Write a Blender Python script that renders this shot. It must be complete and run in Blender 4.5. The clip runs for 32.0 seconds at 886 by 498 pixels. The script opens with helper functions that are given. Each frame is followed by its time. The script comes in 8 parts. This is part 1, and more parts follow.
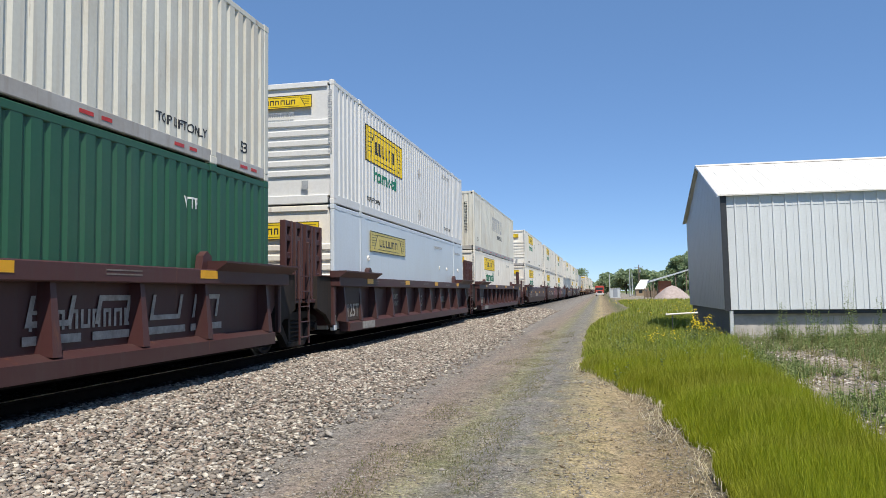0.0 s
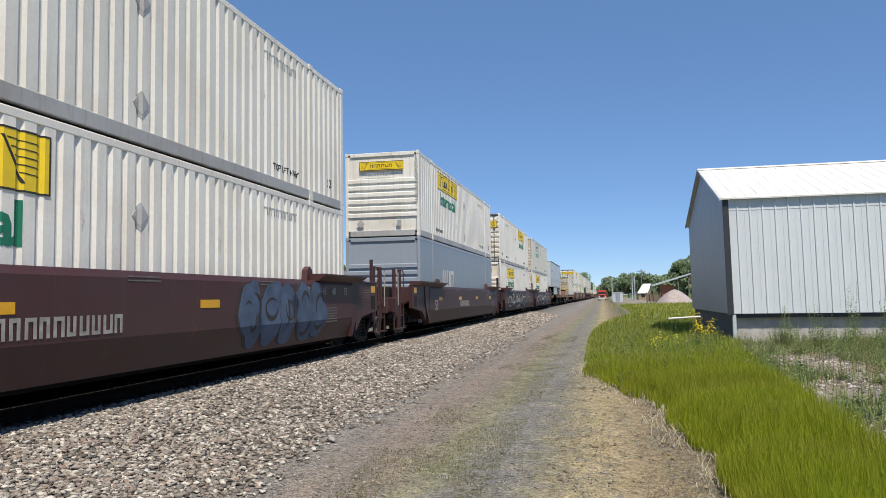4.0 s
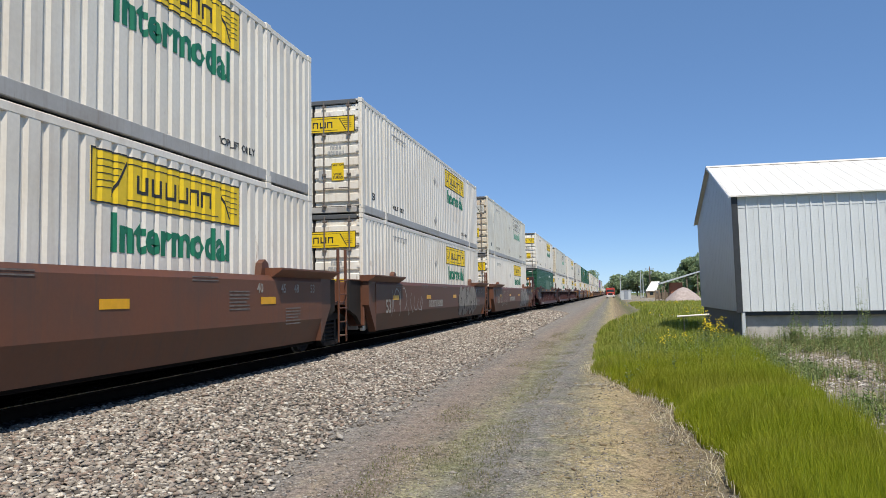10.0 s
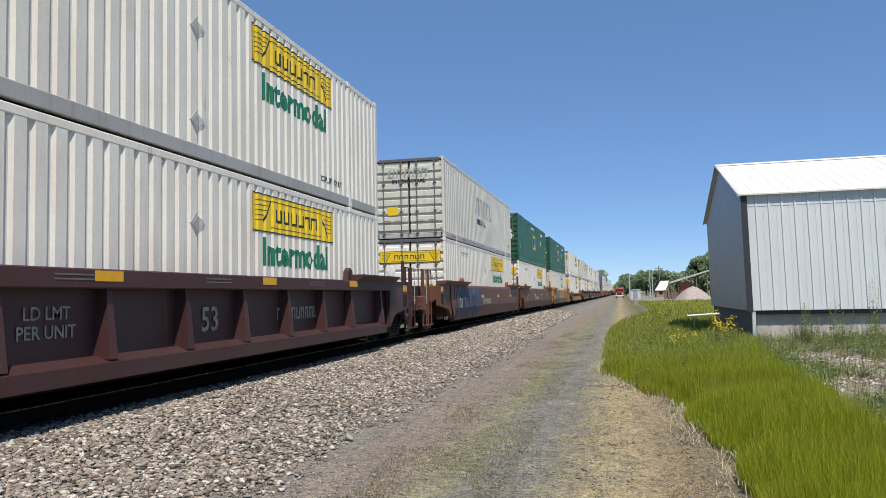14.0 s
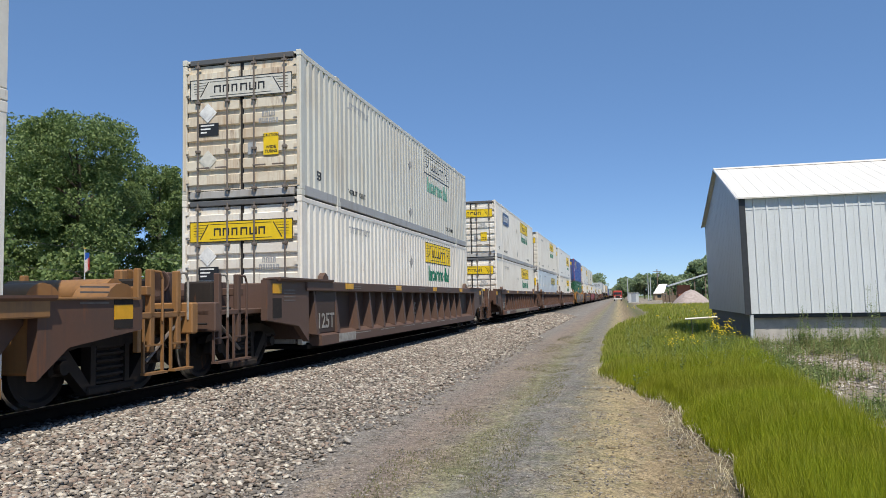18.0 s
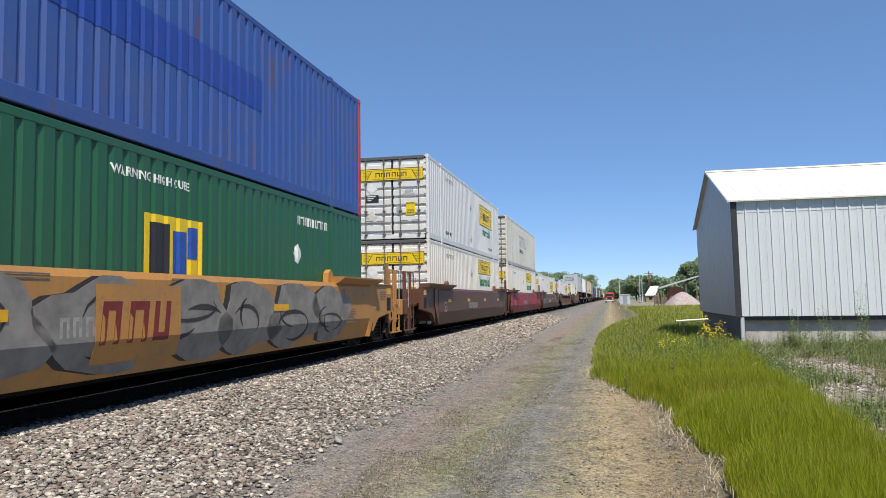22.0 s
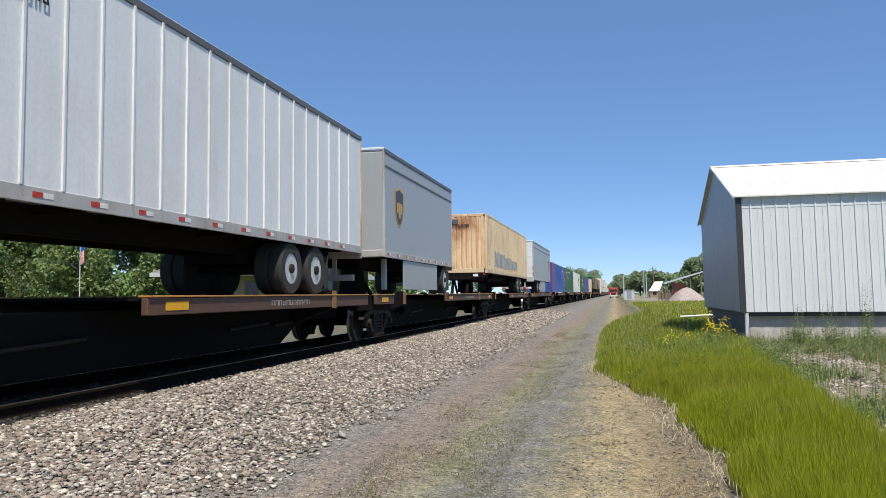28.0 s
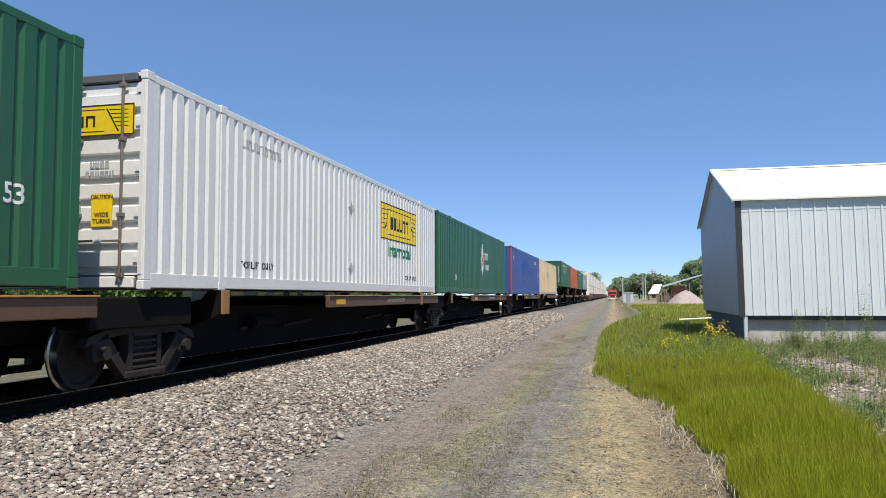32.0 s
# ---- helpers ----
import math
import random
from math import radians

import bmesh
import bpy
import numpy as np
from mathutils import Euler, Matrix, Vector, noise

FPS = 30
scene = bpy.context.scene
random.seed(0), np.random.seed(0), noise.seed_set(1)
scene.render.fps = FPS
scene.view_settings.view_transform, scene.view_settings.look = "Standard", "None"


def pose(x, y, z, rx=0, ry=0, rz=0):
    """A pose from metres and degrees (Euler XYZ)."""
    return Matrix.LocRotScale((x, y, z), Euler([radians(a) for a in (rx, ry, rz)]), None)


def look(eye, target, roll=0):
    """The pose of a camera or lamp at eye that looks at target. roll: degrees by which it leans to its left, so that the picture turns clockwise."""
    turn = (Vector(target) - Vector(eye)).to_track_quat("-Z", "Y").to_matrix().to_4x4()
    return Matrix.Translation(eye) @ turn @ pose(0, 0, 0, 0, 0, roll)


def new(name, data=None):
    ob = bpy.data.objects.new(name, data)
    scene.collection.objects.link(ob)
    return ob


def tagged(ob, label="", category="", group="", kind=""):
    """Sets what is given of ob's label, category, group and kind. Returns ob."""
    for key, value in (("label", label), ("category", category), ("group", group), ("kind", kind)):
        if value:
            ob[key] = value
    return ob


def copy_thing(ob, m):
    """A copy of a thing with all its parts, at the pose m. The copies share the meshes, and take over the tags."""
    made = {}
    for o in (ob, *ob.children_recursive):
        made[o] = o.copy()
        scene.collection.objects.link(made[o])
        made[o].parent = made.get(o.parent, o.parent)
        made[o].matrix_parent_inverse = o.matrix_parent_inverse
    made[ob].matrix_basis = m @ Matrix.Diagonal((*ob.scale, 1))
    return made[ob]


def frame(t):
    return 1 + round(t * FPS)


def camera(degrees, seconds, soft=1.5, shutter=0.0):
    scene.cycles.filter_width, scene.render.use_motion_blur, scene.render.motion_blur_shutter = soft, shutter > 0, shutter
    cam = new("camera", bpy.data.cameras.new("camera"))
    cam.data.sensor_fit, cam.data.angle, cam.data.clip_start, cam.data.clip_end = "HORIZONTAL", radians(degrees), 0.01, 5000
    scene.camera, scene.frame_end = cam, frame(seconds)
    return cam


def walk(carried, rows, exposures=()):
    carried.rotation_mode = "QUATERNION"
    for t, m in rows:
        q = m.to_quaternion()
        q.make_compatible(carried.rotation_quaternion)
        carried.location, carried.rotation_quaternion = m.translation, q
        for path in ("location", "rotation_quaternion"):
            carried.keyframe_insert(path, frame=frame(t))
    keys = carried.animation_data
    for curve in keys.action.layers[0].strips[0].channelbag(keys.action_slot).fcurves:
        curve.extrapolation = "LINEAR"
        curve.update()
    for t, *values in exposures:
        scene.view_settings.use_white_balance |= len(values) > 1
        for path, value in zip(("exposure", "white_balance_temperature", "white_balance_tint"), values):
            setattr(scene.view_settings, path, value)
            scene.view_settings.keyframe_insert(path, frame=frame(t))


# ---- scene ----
# The camera is hand-held on one spot, 1.6 m over the track-side road; it only turns a little.
EYE = (0.0, 0.0, 1.6)
cam = camera(61.55, 32.0, soft=0.8)


def aim(yaw, pitch, roll):
    return Matrix.Translation(EYE) @ pose(0, 0, 0, 90 + pitch, 0, yaw) @ pose(0, 0, 0, 0, 0, roll)


TURNS = [  # seconds, yaw to the left of the track, pitch up, roll
    (0, 11.91, 3.36, -0.70), (0.5, 11.90, 3.42, -0.72), (1, 11.86, 3.44, -0.77),
    (1.5, 11.86, 3.49, -0.76), (2, 11.85, 3.51, -0.68), (2.5, 11.86, 3.58, -0.68),
    (3, 11.92, 3.62, -0.69), (3.5, 11.98, 3.69, -0.76), (5.5, 12.31, 3.77, -1.23),
    (6, 12.40, 3.67, -1.16), (6.5, 12.47, 3.59, -1.12), (7, 12.49, 3.48, -1.02),
    (7.5, 12.54, 3.42, -0.97), (8, 12.56, 3.42, -0.97), (8.5, 12.58, 3.43, -1.01),
    (9, 12.61, 3.45, -0.99), (9.5, 12.65, 3.48, -0.96), (10, 12.68, 3.57, -0.90),
    (10.5, 12.72, 3.69, -0.97), (11, 12.82, 3.79, -1.01), (11.5, 12.96, 3.87, -1.12),
    (12, 13.09, 3.91, -1.14), (12.5, 13.19, 3.88, -1.21), (13, 13.27, 3.79, -1.19),
    (13.5, 13.29, 3.69, -1.20), (14, 13.33, 3.63, -1.23), (14.5, 13.35, 3.62, -1.21),
    (16.5, 13.43, 3.78, -1.25), (17, 13.38, 3.81, -1.22), (17.5, 13.30, 3.83, -1.17),
    (18, 13.20, 3.84, -1.11), (18.5, 13.09, 3.85, -1.03), (19, 13.00, 3.85, -0.95),
    (19.5, 12.91, 3.86, -0.85), (20, 12.84, 3.90, -0.80), (20.5, 12.76, 3.93, -0.78),
    (21, 12.69, 3.92, -0.81), (21.5, 12.65, 3.90, -0.79), (22, 12.61, 3.88, -0.77),
    (22.5, 12.56, 3.88, -0.81), (23, 12.53, 3.91, -0.83), (23.5, 12.48, 3.93, -0.82),
    (24, 12.45, 3.94, -0.85), (24.5, 12.48, 3.92, -0.80), (25, 12.53, 3.92, -0.81),
    (25.5, 12.65, 3.88, -0.79), (27.5, 12.95, 3.52, -0.73), (28, 12.93, 3.49, -0.60),
    (28.5, 12.93, 3.46, -0.51), (29, 12.92, 3.48, -0.51), (29.5, 12.92, 3.57, -0.54),
    (30, 12.92, 3.66, -0.53), (30.5, 12.90, 3.77, -0.47), (31, 12.85, 3.78, -0.47),
    (31.5, 12.86, 3.71, -0.31), (32, 12.88, 3.60, -0.22),
]
walk(cam, [(t, aim(a, b, c)) for t, a, b, c in TURNS], exposures=[(0, 0.13), (1, 0.0), (19, 0.0), (22, 0.10), (24, 0.0), (26.5, 0.03), (28, 0.11), (30, 0.15), (31, 0.22), (32, 0.15)])

# ---- light ----
TO_SUN = Vector((0.29, -0.54, 1.0)).normalized()
world = bpy.data.worlds.new("world")
scene.world = world
world.use_nodes = True
wn = world.node_tree.nodes
sky = wn.new("ShaderNodeTexSky")
sky.sky_type, sky.sun_disc = "NISHITA", False
sky.sun_elevation, sky.sun_rotation = math.asin(TO_SUN.z), math.atan2(TO_SUN.x, TO_SUN.y)
sky.altitude, sky.air_density, sky.dust_density, sky.ozone_density = 0, 0.62, 0.0, 6.0
haze = wn.new("ShaderNodeMix")   # an even summer blue, so that the horizon does not glare
haze.data_type = "RGBA"
haze.inputs[0].default_value = 0.42
haze.inputs[7].default_value = (1.16, 2.40, 4.70, 1)
world.node_tree.links.new(sky.outputs[0], haze.inputs[6])
world.node_tree.links.new(haze.outputs[2], wn["Background"].inputs[0])
wn["Background"].inputs[1].default_value = 0.14
sun = new("sun", bpy.data.lights.new("sun", "SUN"))
sun.data.energy, sun.data.angle, sun.data.color = 5.0, radians(0.53), (1.0, 0.935, 0.82)
sun.matrix_world = look(TO_SUN * 100, (0, 0, 0))
scene.view_settings.exposure = 0.0


# ---- materials ----
def nodes_of(name):
    m = bpy.data.materials.new(name)
    m.use_nodes = True
    t = m.node_tree
    return m, t, t.nodes["Principled BSDF"]


def add(t, kind, **kw):
    n = t.nodes.new("ShaderNode" + kind)
    for k, v in kw.items():
        n.inputs[k].default_value = v
    return n


def coords(t, stretch=(1, 1, 1), wander=True):
    """Object coordinates, shifted for each object by its random number."""
    c = add(t, "TexCoord")
    out = c.outputs["Object"]
    if wander:
        info = add(t, "ObjectInfo")
        mul = add(t, "Math")
        mul.operation = "MULTIPLY"
        mul.inputs[1].default_value = 57.0
        t.links.new(info.outputs["Random"], mul.inputs[0])
        sh = add(t, "VectorMath")
        t.links.new(out, sh.inputs[0])
        t.links.new(mul.outputs[0], sh.inputs[1])
        out = sh.outputs[0]
    mp = add(t, "Mapping", Scale=stretch)
    t.links.new(out, mp.inputs[0])
    return mp.outputs[0]


def noise_of(t, where, scale, detail=4, rough=0.6):
    n = add(t, "TexNoise", Scale=scale, Detail=detail, Roughness=rough)
    t.links.new(where, n.inputs["Vector"])
    return n.outputs["Fac"]


def ramp(t, fac, a, b, va=0.0, vb=1.0):
    r = add(t, "MapRange")
    r.inputs[1].default_value, r.inputs[2].default_value = a, b
    r.inputs[3].default_value, r.inputs[4].default_value = va, vb
    t.links.new(fac, r.inputs[0])
    return r.outputs[0]


def mixc(t, fac, a, b, mode="MIX"):
    n = add(t, "Mix")
    n.data_type, n.blend_type = "RGBA", mode
    for sock, v in ((n.inputs[0], fac), (n.inputs[6], a), (n.inputs[7], b)):
        if isinstance(v, (int, float)):
            sock.default_value = v
        elif isinstance(v, tuple):
            sock.default_value = (*v[:3], 1)
        else:
            t.links.new(v, sock)
    return n.outputs[2]


def bump(t, bsdf, height, strength=0.2, distance=0.01):
    b = add(t, "Bump", Strength=strength, Distance=distance)
    t.links.new(height, b.inputs["Height"])
    t.links.new(b.outputs[0], bsdf.inputs["Normal"])


def tint(t, col, spread):
    """The colour, a little lighter or darker from object to object."""
    info = add(t, "ObjectInfo")
    f = ramp(t, info.outputs["Random"], 0, 1, 1 - spread, 1 + spread)
    return mixc(t, 1.0, col, f, "MULTIPLY")


def paint(name, col, rough=0.5, metal=0.0, dirt=(0.16, 0.12, 0.09), dirty=0.25, rust=0.0, spread=0.06, grain=18.0, relief=0.15, spec=0.5):
    """Painted metal: grime in clouds and in streaks that run down, rust spots, fine relief."""
    m, t, b = nodes_of(name)
    where = coords(t)
    down = coords(t, (5.0, 5.0, 0.22))
    c = tint(t, col, spread) if spread else col
    cloud = ramp(t, noise_of(t, where, 0.7, 5), 0.45, 0.75, 0, dirty)
    c = mixc(t, cloud, c, dirt)
    streak = ramp(t, noise_of(t, down, 1.6, 5, 0.65), 0.52, 0.8, 0, dirty * 1.2)
    c = mixc(t, streak, c, dirt)
    if rust:
        spots = ramp(t, noise_of(t, coords(t, (3.0, 3.0, 0.5)), 1.3, 8, 0.7), 0.66 - 0.1 * rust, 0.74, 0, min(1, 0.5 + rust))
        c = mixc(t, spots, c, (0.17, 0.065, 0.025))
    fine = noise_of(t, where, grain, 3)
    c = mixc(t, 0.12, c, mixc(t, 1.0, c, ramp(t, fine, 0.3, 0.7, 0.6, 1.3), "MULTIPLY"))
    t.links.new(c, b.inputs["Base Color"])
    b.inputs["Roughness"].default_value, b.inputs["Metallic"].default_value = rough, metal
    b.inputs["Specular IOR Level"].default_value = spec
    bump(t, b, fine, relief, 0.004)
    return m


def plain(name, col, rough=0.6, metal=0.0, vary=0.25, scale=9.0, relief=0.1, spread=0.05, spec=0.5):
    m, t, b = nodes_of(name)
    where = coords(t)
    n = noise_of(t, where, scale, 5)
    c = mixc(t, 1.0, tint(t, col, spread), ramp(t, n, 0.25, 0.75, 1 - vary, 1 + vary), "MULTIPLY")
    t.links.new(c, b.inputs["Base Color"])
    b.inputs["Roughness"].default_value, b.inputs["Metallic"].default_value = rough, metal
    b.inputs["Specular IOR Level"].default_value = spec
    bump(t, b, n, relief, 0.005)
    return m


def island(name, cols, rough=0.9, spec=0.3, relief=0.3, scale=60.0, trans=0.0, patch=None):
    """For many joined pieces: each takes its own mix of the colours."""
    m, t, b = nodes_of(name)
    g = add(t, "NewGeometry")
    r = add(t, "ValToRGB")
    el = r.color_ramp.elements
    while len(el) < len(cols):
        el.new(0.5)
    for i, c in enumerate(cols):
        el[i].position, el[i].color = i / (len(cols) - 1), (*c, 1)
    t.links.new(g.outputs["Random Per Island"], r.inputs[0])
    c = r.outputs[0]
    where = coords(t, wander=False)
    if patch:
        c = mixc(t, ramp(t, noise_of(t, where, 0.5, 4), 0.42, 0.62, 0, 0.75), c, patch)
    fine = noise_of(t, where, scale, 3)
    c = mixc(t, 1.0, c, ramp(t, fine, 0.3, 0.7, 0.8, 1.2), "MULTIPLY")
    t.links.new(c, b.inputs["Base Color"])
    b.inputs["Roughness"].default_value = rough
    b.inputs["Specular IOR Level"].default_value = spec
    if trans:
        tr = add(t, "BsdfTranslucent")
        t.links.new(c, tr.inputs[0])
        mx = add(t, "MixShader", Fac=trans)
        t.links.new(b.outputs[0], mx.inputs[1])
        t.links.new(tr.outputs[0], mx.inputs[2])
        t.links.new(mx.outputs[0], t.nodes["Material Output"].inputs[0])
    elif relief:
        bump(t, b, fine, relief, 0.004)
    return m


WHITE = paint("white_paint", (0.80, 0.755, 0.67), 0.45, dirt=(0.46, 0.35, 0.24), dirty=0.30, rust=0.25, spread=0.05)
WHITEDOOR = paint("stained_white_paint", (0.80, 0.765, 0.69), 0.5, dirt=(0.45, 0.30, 0.16), dirty=0.40, rust=0.60, spread=0.05)
RAILGREY = paint("worn_white_rail", (0.43, 0.42, 0.405), 0.5, dirt=(0.22, 0.17, 0.12), dirty=0.5, rust=0.4)
CREAM = paint("faded_cream_paint", (0.74, 0.575, 0.355), 0.55, dirt=(0.42, 0.24, 0.10), dirty=0.55, rust=0.7)
RUSTY = paint("rust_streaked_cream", (0.80, 0.56, 0.33), 0.6, dirt=(0.34, 0.12, 0.04), dirty=0.95, rust=1.2)
PANEL = paint("pale_blue_white_panel", (0.60, 0.645, 0.68), 0.35, dirt=(0.42, 0.36, 0.30), dirty=0.15)
GREEN = paint("green_paint", (0.014, 0.10, 0.042), 0.42, dirt=(0.06, 0.10, 0.07), dirty=0.25)
BLUE = paint("faded_blue_paint", (0.035, 0.09, 0.33), 0.5, dirt=(0.09, 0.11, 0.20), dirty=0.5, rust=0.75)
DEEPBLUE = paint("overpainted_blue_patch", (0.012, 0.05, 0.30), 0.45, dirty=0.1)
RED = paint("red_corner_paint", (0.48, 0.05, 0.03), 0.5, dirty=0.2)
ORANGE = paint("orange_red_paint", (0.50, 0.09, 0.03), 0.5, dirty=0.25)
GREY = paint("grey_paint", (0.30, 0.33, 0.37), 0.4, dirt=(0.22, 0.22, 0.22), dirty=0.25)
LGREY = paint("light_grey_trailer_paint", (0.52, 0.55, 0.57), 0.38, dirt=(0.40, 0.38, 0.34), dirty=0.2)
DGREY = paint("dark_grey_paint", (0.10, 0.105, 0.11), 0.5, dirty=0.3)
MAROON = paint("maroon_car_paint", (0.058, 0.0195, 0.0185), 0.55, dirt=(0.06, 0.045, 0.04), dirty=0.45, rust=0.25, spread=0.15)
BROWN = paint("brown_car_paint", (0.135, 0.05, 0.025), 0.55, dirt=(0.07, 0.05, 0.04), dirty=0.5, rust=0.3, spread=0.15)
TAN = paint("faded_yellow_car_paint", (0.44, 0.205, 0.045), 0.55, dirt=(0.20, 0.13, 0.09), dirty=0.55, rust=0.4, spread=0.08)
RUSTCAR = paint("rust_brown_car_paint", (0.115, 0.056, 0.034), 0.65, dirt=(0.055, 0.042, 0.036), dirty=0.65, rust=0.6, spread=0.1)
UMBER = paint("grey_brown_car_paint", (0.105, 0.060, 0.043), 0.6, dirt=(0.09, 0.055, 0.04), dirty=0.5, rust=0.3, spread=0.1)
# underframe black: grime, with deep shade under the cars put into the colour
BLACKISH = paint("grimy_shade_black_steel", (0.008, 0.007, 0.007), 0.9, dirt=(0.016, 0.013, 0.011), dirty=0.4, rust=0.0, spec=0.1)
ROD = paint("grimy_grey_rod", (0.17, 0.145, 0.125), 0.55, dirt=(0.10, 0.06, 0.04), dirty=0.6)
GASKET = plain("black_door_seal", (0.035, 0.03, 0.028), 0.8)
# bogie brown, darkened so that the colour holds the shade below the cars
STEEL = paint("brown_grimy_shaded_steel", (0.022, 0.018, 0.016), 0.75, dirt=(0.05, 0.037, 0.03), dirty=0.5, rust=0.25, spec=0.25)
# web brown with the top chord's shade put in; also the end panel's paint
WEB = paint("shade_dark_web_paint", (0.055, 0.034, 0.026), 0.7, dirt=(0.06, 0.035, 0.025), dirty=0.5, rust=0.3, spread=0.1)
OCHRE = paint("faded_ochre_car_paint", (0.29, 0.145, 0.048), 0.55, dirt=(0.12, 0.07, 0.045), dirty=0.6, rust=0.4, spread=0.08)
TREAD = plain("polished_steel", (0.45, 0.43, 0.41), 0.28, 1.0)
# rail brown sunk to near black: the train's shade is in the colour
RAILTOP = plain("shade_dark_rail_steel", (0.014, 0.010, 0.008), 0.95, 0.0, 0.3, 5.0, spec=0.05)
FAINT = plain("faint_worn_lettering", (0.15, 0.125, 0.11), 0.6, vary=0.4)
YELLOW = plain("yellow_decal", (0.80, 0.55, 0.012), 0.45, vary=0.08)
DULLYELLOW = plain("faded_yellow_decal", (0.62, 0.50, 0.14), 0.5, vary=0.15)
REFLECT = plain("yellow_reflector", (0.72, 0.36, 0.01), 0.4, vary=0.1)
INK = plain("black_decal", (0.02, 0.02, 0.022), 0.5, vary=0.2)
GREENINK = plain("green_lettering", (0.01, 0.16, 0.085), 0.5, vary=0.15)
GREYINK = plain("faded_grey_lettering", (0.34, 0.35, 0.36), 0.55, vary=0.2)
BLUEINK = plain("blue_decal", (0.02, 0.08, 0.36), 0.45)
WHITEINK = plain("white_lettering", (0.72, 0.72, 0.70), 0.5, vary=0.2)
FADEDPLATE = plain("faded_white_decal", (0.62, 0.60, 0.53), 0.5, vary=0.15)
FADEDGREEN = plain("faded_green_lettering", (0.16, 0.36, 0.27), 0.55, vary=0.3)
DULLWHITE = plain("worn_white_lettering", (0.30, 0.28, 0.25), 0.6, vary=0.4)
REDINK = plain("red_decal", (0.45, 0.03, 0.02), 0.4)
BROWNINK = plain("brown_decal", (0.06, 0.025, 0.012), 0.4)
GOLDINK = plain("gold_decal", (0.62, 0.36, 0.06), 0.4)
RUBBER = plain("tyre_rubber", (0.028, 0.028, 0.028), 0.85, vary=0.3, scale=20)
RIM = plain("white_wheel_rim", (0.62, 0.62, 0.60), 0.4, 0.3)
GLASS = plain("dark_window_glass", (0.02, 0.025, 0.03), 0.08, vary=0.05)
WOOD = plain("weathered_wood", (0.20, 0.155, 0.115), 0.85, vary=0.4, scale=6, relief=0.4)
CONCRETE = plain("weathered_concrete", (0.42, 0.40, 0.37), 0.9, vary=0.25, scale=3, relief=0.3)
BARK = plain("bark", (0.10, 0.075, 0.055), 0.95, vary=0.5, scale=8, relief=0.8)


# ---- mesh helpers ----
class Geo:
    """A mesh in the making: pieces are added to it one by one."""

    def __init__(self):
        self.v, self.f = [], []

    def add(self, verts, faces):
        k = len(self.v)
        self.v += [tuple(p) for p in verts]
        self.f += [tuple(k + i for i in q) for q in faces]
        return self

    def box(self, x0, x1, y0, y1, z0, z1, c=0.0):
        lo, hi = (x0, y0, z0), (x1, y1, z1)
        if not c:
            vs = [((x0, x1)[i & 1], (y0, y1)[i >> 1 & 1], (z0, z1)[i >> 2]) for i in range(8)]
            return self.add(vs, [(0, 2, 3, 1), (4, 5, 7, 6), (0, 1, 5, 4), (2, 6, 7, 3), (0, 4, 6, 2), (1, 3, 7, 5)])
        vs, at = [], {}
        for i in range(8):
            s = [i & 1, i >> 1 & 1, i >> 2]
            for a in range(3):
                p = [(hi[k] if s[k] else lo[k]) + (0 if k == a else (-c if s[k] else c)) for k in range(3)]
                at[tuple(s), a] = len(vs)
                vs.append(p)
        fs = [tuple(at[tuple(s), a] for a in range(3)) for s in [[i & 1, i >> 1 & 1, i >> 2] for i in range(8)]]
        for a in range(3):
            b, d = (a + 1) % 3, (a + 2) % 3
            for sa in (0, 1):
                ring = []
                for sb, sd in ((0, 0), (1, 0), (1, 1), (0, 1)):
                    s = [0, 0, 0]
                    s[a], s[b], s[d] = sa, sb, sd
                    ring.append(at[tuple(s), a])
                fs.append(tuple(ring))
                for sb in (0, 1):
                    s0, s1 = [0, 0, 0], [0, 0, 0]
                    s0[a] = s1[a] = sa
                    s0[b] = s1[b] = sb
                    s1[d] = 1
                    fs.append((at[tuple(s0), a], at[tuple(s1), a], at[tuple(s1), b], at[tuple(s0), b]))
        return self.add(vs, fs)

    def prism(self, outline, axis, a, b):
        """The outline (pairs in the two other axes, in xyz order) drawn out along the axis from a to b."""
        n = len(outline)

        def put(p, w):
            q = list(p)
            q.insert("xyz".index(axis), w)
            return q

        vs = [put(p, a) for p in outline] + [put(p, b) for p in outline]
        fs = [tuple(range(n)), tuple(range(2 * n - 1, n - 1, -1))] + [(i, i + n, (i + 1) % n + n, (i + 1) % n) for i in range(n)]
        return self.add(vs, fs)

    def tube(self, p0, p1, r, n=7, r1=None):
        p0, p1 = Vector(p0), Vector(p1)
        d = (p1 - p0).normalized()
        u = d.orthogonal().normalized()
        w = d.cross(u)
        ring = [u * math.cos(2 * math.pi * i / n) + w * math.sin(2 * math.pi * i / n) for i in range(n)]
        r1 = r if r1 is None else r1
        vs = [p0 + q * r for q in ring] + [p1 + q * r1 for q in ring]
        return self.add(vs, [tuple(range(n)), tuple(range(n, 2 * n))] + [(i, (i + 1) % n, (i + 1) % n + n, i + n) for i in range(n)])

    def lathe(self, profile, centre, n=24):
        """Pairs (distance along x, radius) turned about an axis along x through the centre."""
        cx, cy, cz = centre
        vs = [(cx + a, cy + r * math.cos(2 * math.pi * i / n), cz + r * math.sin(2 * math.pi * i / n)) for a, r in profile for i in range(n)]
        m = len(profile)
        fs = [(j * n + i, j * n + (i + 1) % n, (j + 1) * n + (i + 1) % n, (j + 1) * n + i) for j in range(m - 1) for i in range(n)]
        return self.add(vs, fs + [tuple(range(n)), tuple(range((m - 1) * n, m * n))])

